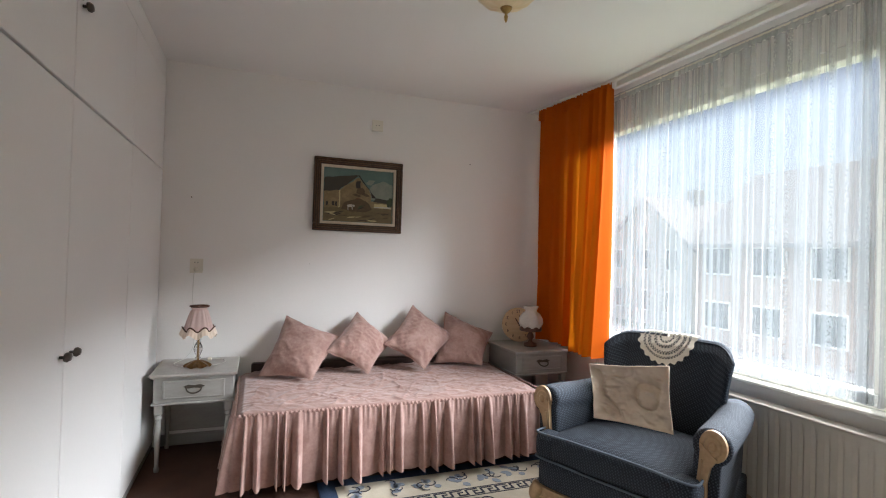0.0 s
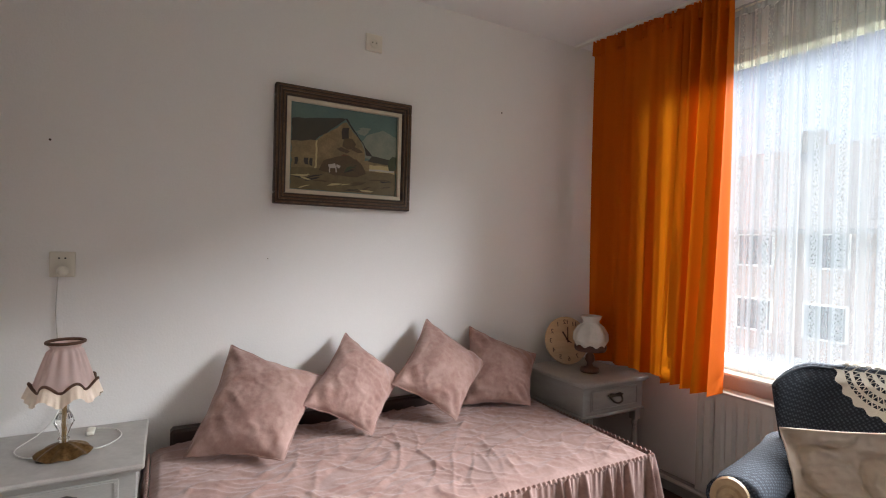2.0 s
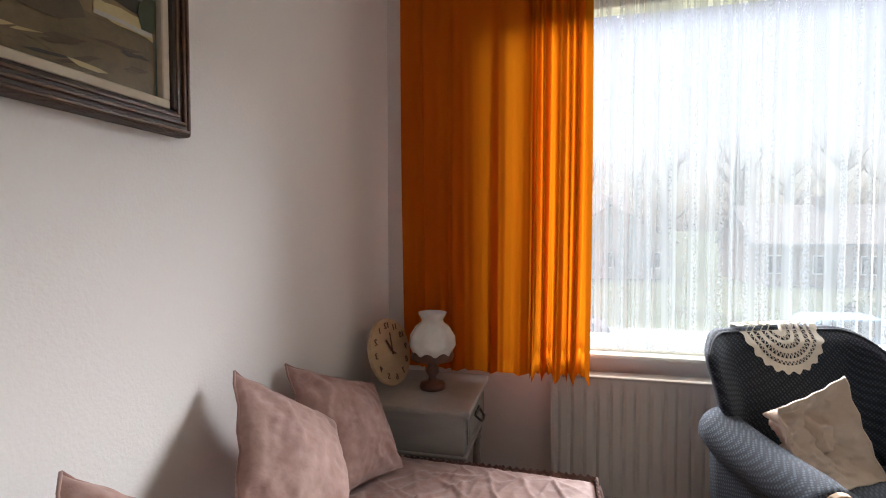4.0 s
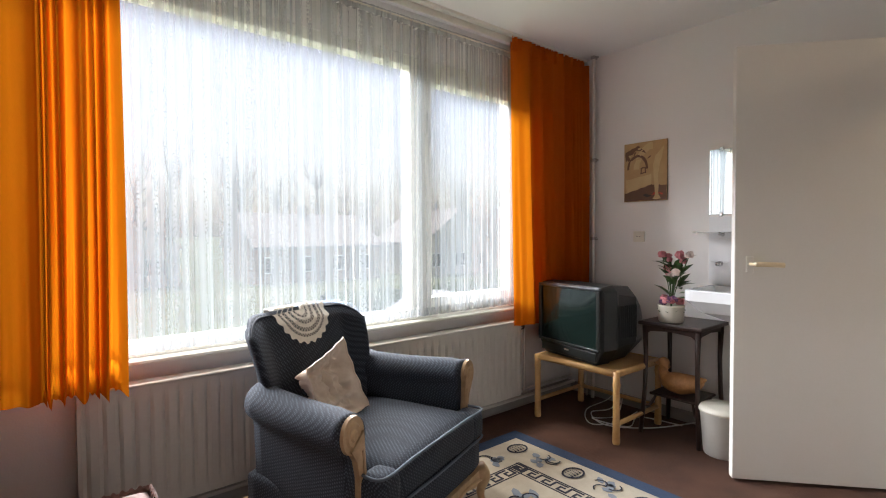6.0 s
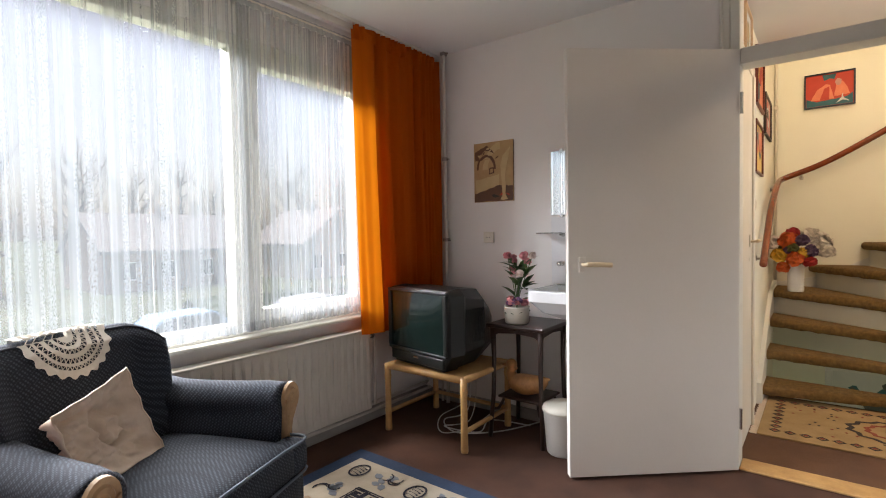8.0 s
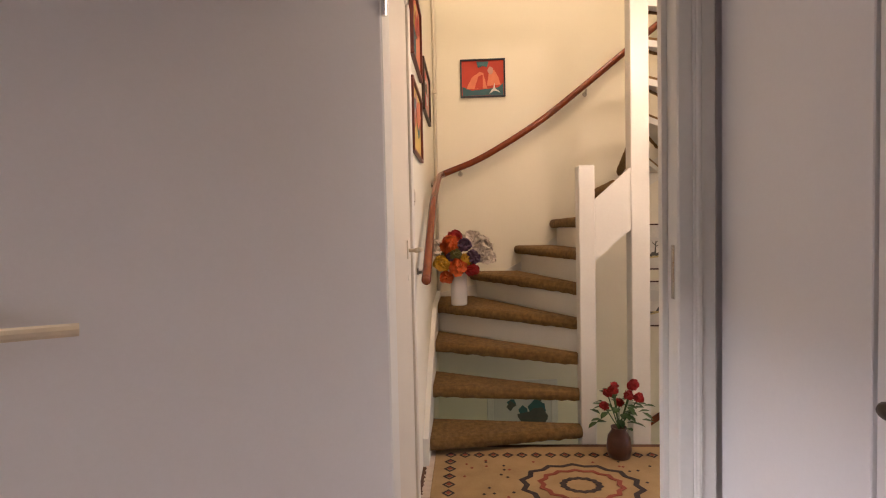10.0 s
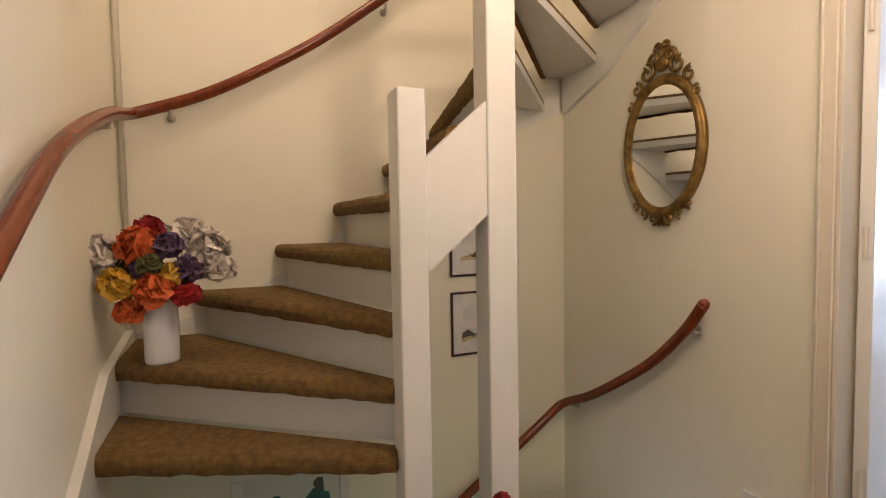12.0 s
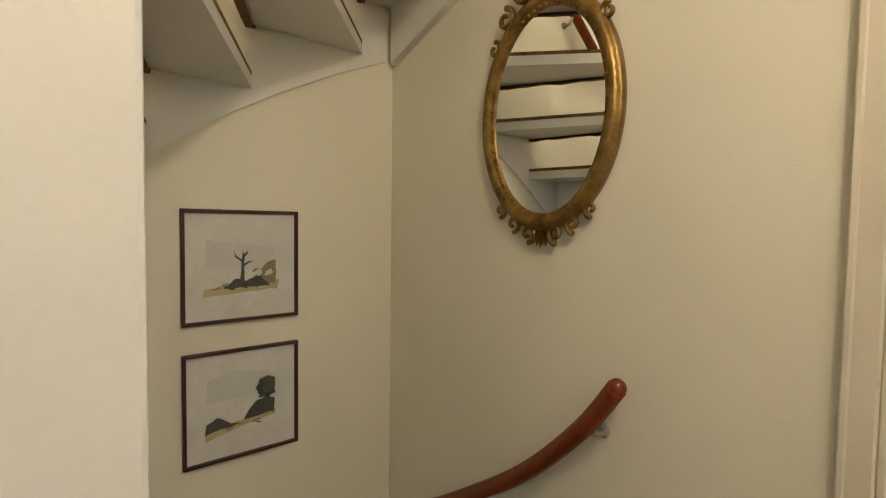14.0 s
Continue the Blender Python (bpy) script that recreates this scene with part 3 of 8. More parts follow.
def rad_fn(u, v):
    x = 0.66 + 2.33 * u
    k = abs(((u * 46) % 1.0) - 0.5) * 2
    edge = min(v, 1 - v) * 12
    g = (1 - min(1.0, k / 0.34) ** 2) * min(1, max(0, edge - 0.6))
    return Vector((x, 0.108 - 0.011 * g, 0.115 + 0.475 * v))


wpart("front_panel", grid(46 * 8, 12, rad_fn), M["radiator"], rad)
bm = box(0.66, 2.99, 0.035, 0.047, 0.115, 0.59)
add_box(bm, 0.66, 0.667, 0.047, 0.107, 0.115, 0.59)
add_box(bm, 2.983, 2.99, 0.047, 0.107, 0.115, 0.59)
wpart("back_panel", bm, M["radiator"], rad)
bm = bmesh.new()
add_box(bm, 0.655, 2.995, 0.032, 0.112, 0.592, 0.603, 0.003)
wpart("top_cover", bm, M["radiator"], rad)
v = wpart("valve", lathe([(0.012, 0), (0.02, 0.005), (0.024, 0.03), (0.022, 0.06), (0.012, 0.066)], 14, pose(0.60, 0.08, 0.555, 90, 0, 60)), M["black"], rad, "black radiator valve")
wpart("feed", tube([(0.66, 0.08, 0.55), (0.60, 0.08, 0.55), (0.60, 0.08, 0.12)], 0.009, 8), M["radiator"], rad)
pipes = wbase("heating_pipes", 0.06, 0.2, 0, "cream-painted heating pipes with wall brackets in the corner", "pipes")
wpart("riser", tube([(0.045, 0.23, 0.0), (0.045, 0.23, 2.40)], 0.013, 10), M["radiator"], pipes)
wpart("riser_back", tube([(0.035, 0.175, 0.0), (0.035, 0.175, 1.62), (0.03, 0.16, 1.72)], 0.008, 8), M["radiator"], pipes)
wpart("low_run", tube([(0.05, 0.075, 0.085), (W - 0.05, 0.075, 0.085)], 0.011, 8), M["radiator"], pipes)
wpart("low_run_back", tube([(0.05, 0.055, 0.125), (0.64, 0.055, 0.125)], 0.009, 8), M["radiator"], pipes)
for z in (1.13, 1.68, 2.39):
    bm = box(0.02, 0.062, 0.215, 0.247, z - 0.012, z + 0.012, 0.004)
    add_tube(bm, [(0.045, 0.245, z), (0.05, 0.27, z - 0.005)], 0.006, 6)
    wpart("clip", bm, M["grey_paint"], pipes)

# built-in closet
closet = wbase("closet", 2.2, D + 0.3, 0, "white-painted built-in closet with closed doors from floor to ceiling", "closet")
bm = bmesh.new()
add_box(bm, 0.02, W - 0.002, D + 0.024, 3.45, 0.0, H - 0.002)
wpart("body", bm, M["groove"], closet)
xs = [0.495, 1.30, 2.103, 2.912, W - 0.004]
for i in range(4):
    x0, x1 = xs[i] + 0.004, xs[i + 1] - 0.004
    for z0, z1, kx, kz in ((0.04, 1.706, None, 0.885), (1.716, 2.27, None, 2.008)):
        if i == 3:
            z1 = z1 if z0 > 1 else 1.710
        d = wpart("door", box(x0, x1, D, D + 0.02, z0, z1, 0.0025), M["closet"], closet)
        if i == 3:
            continue
        lx = (x0 + 0.05) if i == 2 else (x1 - 0.03 if i == 1 else x0 + 0.05)
        kn = add_lathe(bmesh.new(), [(0.006, 0), (0.006, 0.012), (0.017, 0.014), (0.019, 0.02), (0.013, 0.028), (0.001, 0.03)], 14, pose(lx, D, kz, 90) @ Matrix.Diagonal((1.25, 0.8, 1, 1)))
        k = link("knob", kn, M["pewter"], label="dark bronze oval knob", smooth=True)
        k.parent = d
bm = box(0.02, W - 0.004, D + 0.002, D + 0.02, 2.275, H - 0.002, 0.002)
wpart("top_panel", bm, M["closet"], closet)
wpart("side_panel", box(0.02, 0.49, D, D + 0.02, 0.04, 2.27, 0.002), M["closet"], closet)
wpart("plinth", box(0.02, W - 0.004, D + 0.004, D + 0.02, 0.0, 0.037), M["grey_paint"], closet)


# bed with its gathered spread
bed = wbase("bed", 3.27, 1.46, 0, "single bed made up with dusty pink velvet spread and skirt", "bed")
BX0, BX1, BY0, BY1, BZ = 2.85, 3.66, 0.60, 2.33, 0.425
wpart("mattress", box(BX0 + 0.03, BX1 + 0.03, BY0 + 0.03, BY1 - 0.03, 0.12, BZ - 0.012, 0.03, 2), M["black"], bed)
for x in (BX0 + 0.08, BX1 - 0.05):
    for y in (BY0 + 0.08, BY1 - 0.08):
        wpart("leg", lathe([(0.02, 0), (0.025, 0.12)], 10, pose(x, y, 0)), M["darkwood"], bed)
wpart("backboard", box(BX1 + 0.01, W - 0.005, BY0 + 0.06, BY1 - 0.06, 0.1, BZ + 0.07, 0.01), M["darkwood"], bed, "dark low backboard behind the pillows")


def bed_top(u, v):
    x, y = BX0 + (BX1 - BX0) * u, BY0 + (BY1 - BY0) * v
    r = 0.028
    e = min(u * (BX1 - BX0), v * (BY1 - BY0), (1 - v) * (BY1 - BY0))
    w = 0.007 * noise.noise(Vector((x * 4, y * 3, 0)))
    wx = x + 0.05 * noise.noise(Vector((x * 5, y * 5, 4)))
    wy = y + 0.05 * noise.noise(Vector((x * 5, y * 5, 9)))
    for ca, sa, f, k in ((0.94, 0.34, 9.0, 1.0), (0.77, -0.64, 12.0, 3.0), (0.99, -0.1, 17.0, 7.0), (0.42, 0.9, 11.0, 5.0)):
        g = noise.noise(Vector(((wx * ca + wy * sa) * f, (wy * ca - wx * sa) * f * 0.28, k)))
        w += 0.0065 * max(0.0, 1 - 7 * abs(g)) ** 1.5 * (0.4 + 0.6 * max(0, noise.noise(Vector((x * 3, y * 3, k + 20))) + 0.5))
    q = 0.006 * (abs(math.sin(math.pi * (x * 3.2 + y * 3.2))) ** 0.4 + abs(math.sin(math.pi * (x * 3.2 - y * 3.2))) ** 0.4)
    return Vector((x, y, BZ - 0.018 + w * min(1, e * 14) + q * min(1, e * 12) + 0.012 * min(1, e / r) + 0.018 * u))


wpart("bedspread", grid(140, 270, bed_top), M["pinkbed"], bed, smooth=True)


def skirt_path(s):
    """The edge of the bed from its north wall corner round the front to the south wall corner; s in metres."""
    a, b = BX1 - BX0, BY1 - BY0
    if s < a:
        return Vector((BX1 - s, BY1, 0)), Vector((0, 1, 0))
    if s < a + b:
        return Vector((BX0, BY1 - (s - a), 0)), Vector((-1, 0, 0))
    return Vector((BX0 + (s - a - b), BY0, 0)), Vector((0, -1, 0))


SK = 2 * (BX1 - BX0) + (BY1 - BY0)
rnd = random.Random(4)
gathers = np.cumsum([0] + [rnd.uniform(0.03, 0.085) if k % 3 else rnd.uniform(0.09, 0.16) for k in range(70)])


def skirt(u, v):
    s = u * SK
    p, nrm = skirt_path(s)
    a = BX1 - BX0
    for c in (a, a + BY1 - BY0):
        d = s - c
        if abs(d) < 0.06:
            n2 = skirt_path(c - 0.01)[1].lerp(skirt_path(c + 0.01)[1], 0.5 + d / 0.12)
            nrm = n2.normalized()
    g = 1 - v
    i = int(np.searchsorted(gathers, s)) - 1
    f = (s - gathers[i]) / (gathers[i + 1] - gathers[i])
    ridge = math.sin(math.pi * f / 0.34) if f < 0.34 else 0.0
    fold = max(ridge, 0.0) ** 0.8 + 0.35 * math.sin(math.pi * f)
    big = 0.5 + 0.5 * noise.noise(Vector((s * 4, 0, 1)))
    small = 0.5 + 0.5 * math.sin(s * 2 * math.pi / 0.028)
    out = 0.004 + (0.006 * small * max(0, 1 - g * 3)) + fold * (0.008 + 0.070 * g ** 0.8) * (0.35 + 1.0 * big) + 0.012 * g
    z = BZ - 0.004 - (BZ - 0.08 + 0.014 * big) * g
    return p + nrm * out + Vector((0, 0, z))


wpart("bed_skirt", grid(1100, 12, skirt), M["pinkbed"], bed, "gathered pink velvet skirt", smooth=True)


def ruffle(u, v):
    s = u * SK
    p, nrm = skirt_path(s)
    k = 0.004 * math.sin(s * 2 * math.pi / 0.022)
    a = v * math.pi
    return p + nrm * (0.004 + 0.008 * math.sin(a) + k * 0.5) + Vector((0, 0, BZ - 0.008 + 0.009 * math.cos(a) + k))


wpart("piping", grid(900, 4, ruffle), M["rose"], bed, "puckered seam of the spread", smooth=True)


def cushion(name, corners, thick, mat, label, category, group, seed, wr=0.005, n=56):
    """A soft square cushion stretched between four corners (in order round it)."""
    a, b, c, d = [Vector(p) for p in corners]
    mid = (a + b + c + d) / 4
    nrm = (c - a).cross(d - b).normalized()
    th = wbase(name, mid.x, mid.y, min(p.z for p in (a, b, c, d)), label, category, group)
    sides = []
    for sgn in (1, -1):
        def fn(u, v):
            p = (a * (1 - u) + b * u) * (1 - v) + (d * (1 - u) + c * u) * v
            pin = (0.10 if wr > 0.02 else 0.20) * (math.sin(math.pi * u) * abs(v - 0.5) * 2 + math.sin(math.pi * v) * abs(u - 0.5) * 2) * 0.5
            p = p.lerp(mid, pin * max(abs(u - 0.5), abs(v - 0.5)) * 2)
            h = (math.sin(math.pi * u) * math.sin(math.pi * v)) ** 0.5
            q = Vector((u * 3, v * 3, seed + sgn))
            w = wr * (noise.noise(q) * 1.2 + abs(noise.noise(Vector((u * 9 + v * 5, v * 4 - u * 2, seed)))) * 1.3 + abs(noise.noise(Vector((u * 5, v * 11, seed + 7)))))
            e = min(u, v, 1 - u, 1 - v)
            cr = min(math.hypot(u - cu, v - cv) for cu in (0, 1) for cv in (0, 1))
            w += 0.008 * max(0, 1 - 2.2 * cr) * math.sin(26 * (u - v) + 3 * noise.noise(q)) if wr <= 0.02 else 0
            w += 0.004 * max(0.0, 1 - 6 * abs(noise.noise(Vector((u * 3.1 + seed, v * 3.7, seed * 0.9 + sgn))))) * min(1, e * 8) if wr <= 0.02 else 0
            w += wr * 1.6 * max(0, 1 - 5 * abs(noise.noise(Vector((u * 2.6 + v * 1.4, v * 2.2 - u, seed * 1.7))))) * (wr > 0.02)
            return p + nrm * sgn * (thick * h + w * min(1, e * 9)) + nrm * 0.004 * math.sin(22 * (u + v)) * (1 if e < 0.02 else 0)
        sides.append(fn)
    bm = grid(n, n, sides[0])
    g2 = grid(n, n, sides[1])
    me = bpy.data.meshes.new("tmp")
    g2.to_mesh(me)
    g2.free()
    bm.from_mesh(me)
    bpy.data.meshes.remove(me)
    bmesh.ops.remove_doubles(bm, verts=bm.verts, dist=0.0006)
    wpart("cover", bm, mat, th, smooth=True)
    out = [sides[0](k / 14, 0) for k in range(14)] + [sides[0](1, k / 14) for k in range(14)] + [sides[0](1 - k / 14, 1) for k in range(14)] + [sides[0](0, 1 - k / 14) for k in range(15)]
    wpart("seam", tube(out, 0.003, 6), mat, th, smooth=True)
    return th


cushion("pillow", [(3.70, 2.06, 0.80), (3.585, 1.70, 0.665), (3.30, 1.93, 0.465), (3.50, 2.23, 0.455)], 0.072, M["rose"], "square dusty rose velvet pillow leaning beside the grey nightstand", "pillow", "pillows on the bed", 1)
cushion("pillow", [(3.69, 1.59, 0.82), (3.58, 1.36, 0.63), (3.42, 1.56, 0.45), (3.46, 1.84, 0.60)], 0.072, M["rose"], "square dusty rose velvet pillow standing on its corner", "pillow", "pillows on the bed", 5)
cushion("pillow", [(3.68, 1.19, 0.865), (3.58, 0.90, 0.655), (3.38, 1.19, 0.47), (3.51, 1.44, 0.62)], 0.072, M["rose"], "square dusty rose velvet pillow standing on its corner", "pillow", "pillows on the bed", 9)
cushion("pillow", [(3.71, 0.925, 0.81), (3.58, 0.59, 0.665), (3.42, 0.75, 0.465), (3.55, 1.06, 0.47)], 0.072, M["rose"], "square dusty rose velvet pillow leaning near the orange curtain", "pillow", "pillows on the bed", 13)


# nightstands
def nightstand(x0, x1, y0, y1, top, label):
    t = wbase("nightstand", (x0 + x1) / 2, (y0 + y1) / 2, 0, label, "nightstand", "nightstands beside the bed")
    wpart("tabletop", box(x0 - 0.012, x1, y0 - 0.01, y1 + 0.01, top - 0.018, top, 0.006, 2), M["stone_top"], t, "worn grey-white top")
    bm = box(x0 + 0.012, x1 - 0.01, y0 + 0.01, y1 - 0.01, top - 0.16, top - 0.026, 0.003)
    add_box(bm, x0 + 0.0, x1 - 0.004, y0, y1, top - 0.026, top - 0.019)
    add_box(bm, x0 + 0.002, x1 - 0.006, y0 + 0.002, y1 - 0.002, top - 0.172, top - 0.16, 0.003)
    wpart("case", bm, M["grey_paint"], t)
    # near-black strip that draws the shade line beneath the top's edge
    wpart("painted_shade_line", box(x0 + 0.004, x1 - 0.008, y0 + 0.004, y1 - 0.004, top - 0.0192, top - 0.0178), M["groove"], t, "dark strip painting the shade under the top")
    dr = wpart("drawer", box(x0 + 0.004, x0 + 0.0115, y0 + 0.055, y1 - 0.055, top - 0.14, top - 0.04, 0.003), M["grey_paint"], t)
    bm = bmesh.new()
    for a0, a1, b0, b1 in ((y0 + 0.07, y1 - 0.07, top - 0.05, top - 0.046), (y0 + 0.07, y1 - 0.07, top - 0.134, top - 0.13), (y0 + 0.062, y0 + 0.067, top - 0.13, top - 0.05), (y1 - 0.067, y1 - 0.062, top - 0.13, top - 0.05)):
        add_box(bm, x0 + 0.0005, x0 + 0.0045, a0, a1, b0, b1)
    wpart("moulding", bm, M["grey_paint"], t)
    ym, zh = (y0 + y1) / 2, top - 0.085
    bm = bmesh.new()
    add_tube(bm, curve_points([(x0 + 0.002, ym - 0.04, zh + 0.008), (x0 - 0.016, ym - 0.03, zh - 0.012), (x0 - 0.02, ym, zh - 0.022), (x0 - 0.016, ym + 0.03, zh - 0.012), (x0 + 0.002, ym + 0.04, zh + 0.008)], 4), 0.0045, 6)
    add_prism(bm, [(ym - 0.055, zh + 0.012), (ym - 0.035, zh), (ym, zh + 0.004), (ym + 0.035, zh), (ym + 0.055, zh + 0.012), (ym + 0.03, zh + 0.022), (ym, zh + 0.017), (ym - 0.03, zh + 0.022)], x0 - 0.001, x0 + 0.004, "x")
    k = link("handle", bm, M["pewter"], label="dark bronze drop handle")
    k.parent = dr
    hleg = top - 0.172
    for x in (x0 + 0.035, x1 - 0.03):
        for y in (y0 + 0.035, y1 - 0.035):
            bm = box(x - 0.02, x + 0.02, y - 0.02, y + 0.02, hleg - 0.055, hleg, 0.003)
            add_lathe(bm, [(0.012, 0), (0.014, 0.02), (0.010, 0.03), (0.017, hleg * 0.6), (0.012, hleg - 0.09), (0.019, hleg - 0.075), (0.013, hleg - 0.056)], 12, pose(x, y, 0))
            wpart("leg", bm, M["grey_paint"], t, smooth=False)
    bm = box(x1 - 0.02, x1 - 0.008, y0 + 0.03, y1 - 0.03, 0.10, hleg, 0.002)
    wpart("back_panel", bm, M["grey_paint"], t)
    return t


nightstand(3.30, 3.715, 2.352, 2.775, 0.54, "small grey-painted nightstand with one drawer beside the closet")
nightstand(3.255, 3.70, 0.135, 0.57, 0.585, "small grey-painted nightstand with one drawer under the orange curtain")

# frilled table lamp
lx, ly, lz = 3.47, 2.565, 0.54
lamp = wbase("table_lamp", lx, ly, lz, "table lamp with gathered pink shade and glass stem", "table lamp")


def foot_fn(u, v):
    a = 2 * math.pi * u
    r = 0.058 * (1 - v) ** 0.9 + 0.012
    r *= 1 + 0.10 * abs(math.cos(4 * a)) * (1 - v)
    return Vector((lx + r * math.cos(a), ly + r * math.sin(a), lz + 0.004 + 0.034 * v ** 0.7 + (0.004 * math.cos(8 * a) * (1 - v))))


wpart("foot", grid(64, 8, foot_fn), M["bronze"], lamp, "ornate brass foot", smooth=True)
wpart("stem", lathe([(0.011, 0.034), (0.016, 0.05), (0.01, 0.058), (0.02, 0.085), (0.027, 0.10), (0.022, 0.118), (0.012, 0.14), (0.014, 0.165), (0.009, 0.178)], 16, pose(lx, ly, lz)), M["clearglass"], lamp, "faceted glass stem")
wpart("socket", lathe([(0.004, 0.03), (0.004, 0.175), (0.014, 0.178), (0.014, 0.215), (0.01, 0.22)], 12, pose(lx, ly, lz)), M["brass"], lamp, "brass lamp holder")


def shade_fn(u, v):
    a = 2 * math.pi * u
    z = 0.215 + 0.135 * v
    r = 0.034 + 0.046 * (1 - v) ** 0.85
    r *= 1 + 0.05 * math.cos(16 * a + 1.5 * math.sin(3 * a)) * (0.35 + v) + 0.03 * math.cos(7 * a) * (1 - v)
    if v > 0.86:
        r = 0.036 + (v - 0.86) * 0.09
    return Vector((lx + r * math.cos(a), ly + r * math.sin(a), lz + z))


wpart("shade", grid(144, 16, shade_fn), M["pinkshade"], lamp, "gathered pale pink shade", smooth=True)


def frill_fn(u, v):
    a = 2 * math.pi * u
    s = math.cos(7 * a)
    r = 0.082 + 0.014 * (1 - v) + 0.006 * s + 0.003 * (1 - v) * math.cos(35 * a)
    return Vector((lx + r * math.cos(a), ly + r * math.sin(a), lz + 0.180 + 0.042 * v + 0.013 * s))


wpart("frill", grid(144, 4, frill_fn), M["cream"], lamp, "scalloped cream frill", smooth=True)
ring = [frill_fn(k / 96, 1.0) for k in range(97)]
wpart("braid", tube(ring, 0.0045, 6), M["braid"], lamp, "brown braid trim")
wpart("rim", tube([(lx + 0.049 * math.cos(a), ly + 0.049 * math.sin(a), lz + 0.352) for a in [2 * math.pi * k / 40 for k in range(41)]], 0.005, 8), M["braid"], lamp, "brown braid rim")
cord = wbase("lamp_cord", 3.72, 2.6, 0.54, "thin white lamp cord with an inline switch", "cable")
wpart("cord", tube(curve_points([(3.725, 2.625, 1.10), (3.728, 2.63, 0.95), (3.728, 2.62, 0.80), (3.722, 2.615, 0.62), (3.69, 2.66, 0.546), (3.55, 2.70, 0.544), (3.47, 2.66, 0.544), (3.46, 2.61, 0.546)], 6), 0.0022, 6), M["cable"], cord)
wpart("cord_loop", tube(curve_points([(3.48, 2.54, 0.546), (3.47, 2.47, 0.544), (3.55, 2.42, 0.544), (3.63, 2.44, 0.544), (3.66, 2.50, 0.546)], 6), 0.0022, 6), M["cable"], cord)
wpart("switch", box(3.60, 3.655, 2.50, 2.525, 0.542, 0.556, 0.005, 2), M["ivory"], cord, "small inline switch")

# opal lamp and clock on the other nightstand
lx2, ly2, lz2 = 3.43, 0.355, 0.585
lamp2 = wbase("small_lamp", lx2, ly2, lz2, "small lamp with fluted white glass shade and wooden foot", "table lamp")
wpart("foot", lathe([(0.048, 0), (0.05, 0.01), (0.046, 0.022), (0.018, 0.03), (0.014, 0.045), (0.026, 0.065), (0.022, 0.085), (0.012, 0.10), (0.02, 0.115), (0.02, 0.135)], 20, pose(lx2, ly2, lz2)), M["darkwood2"], lamp2, "turned brown wooden foot", smooth=True)


def opal(u, v):
    a = 2 * math.pi * u
    prof = [(0.072, 0.135), (0.088, 0.165), (0.086, 0.20), (0.066, 0.235), (0.043, 0.255), (0.041, 0.265), (0.052, 0.285), (0.054, 0.292)]
    k = min(v * 7, 6.999)
    i = int(k)
    r = prof[i][0] + (prof[i + 1][0] - prof[i][0]) * (k - i)
    z = prof[i][1] + (prof[i + 1][1] - prof[i][1]) * (k - i)
    w = max(0, 1 - v * 1.6)
    r *= 1 + 0.04 * math.cos(8 * a) * w
    return Vector((lx2 + r * math.cos(a), ly2 + r * math.sin(a), lz2 + z + 0.008 * math.cos(8 * a) * w))


wpart("shade", grid(64, 28, opal), M["glassshade"], lamp2, "fluted opal glass shade", smooth=True)


def fringe(u, v):
    a = 2 * math.pi * u
    r = 0.076 + 0.006 * math.sin(math.pi * v)
    return Vector((lx2 + r * math.cos(a), ly2 + r * math.sin(a), lz2 + 0.112 + 0.03 * v + 0.008 * math.cos(8 * a) * v))


wpart("fringe", grid(64, 3, fringe), M["darkwood2"], lamp2, "brown fringe below the shade", smooth=True)

clock = base("wall_clock", look((3.60, 0.36, 0.718), (2.6, 0.62, 0.98)) @ pose(0, 0, 0, 0, 0, 0), "round birch-wood clock leaning on the nightstand", "clock")
cl_in = pose(0, 0, 0, 0, 180, 0)


def clk(name, bm, mat, label=""):
    bmesh.ops.transform(bm, matrix=cl_in, verts=bm.verts)
    return part(name, bm, mat, clock, label)


clk("face", lathe([(0.001, -0.008), (0.127, -0.008), (0.130, 0), (0.127, 0.008), (0.001, 0.008)], 48), M["birch"])
for k in range(12):
    a = math.radians(90 - 30 * (k + 1))
    tc = bpy.data.curves.new("digit", "FONT")
    tc.body, tc.size, tc.align_x, tc.align_y, tc.extrude = str(k + 1), 0.034, "CENTER", "CENTER", 0.0012
    tmp = new("digit_tmp", tc)
    bpy.context.view_layer.update()
    me = bpy.data.meshes.new_from_object(tmp)
    bpy.data.objects.remove(tmp)
    me.materials.clear()
    me.materials.append(M["darkwood2"])
    dg = new("numeral", me)
    dg.parent = clock
    dg.matrix_basis = pose(0.100 * math.cos(a), 0.100 * math.sin(a), -0.0095)
for ln, w, ang in ((0.072, 0.005, 95), (0.055, 0.008, 60), (0.025, 0.005, 215)):
    bm = add_box(bmesh.new(), -0.012, ln, -w / 2, w / 2, -0.001, 0.001)
    hand_ob = part("pointer", bm, M["darkwood2"], clock, "dark clock pointer")
    hand_ob.matrix_basis = pose(0, 0, -0.013, 0, 0, ang)
for ch in list(clock.children):
    ch.matrix_basis = pose(0, 0, 0, 0, 0, 0) @ ch.matrix_basis


# armchair
CH = pose(2.085, 0.515, 0, 0, 0, 21)
chair = base("armchair", CH, "dark blue wool armchair with carved wooden arms before the radiator", "armchair")


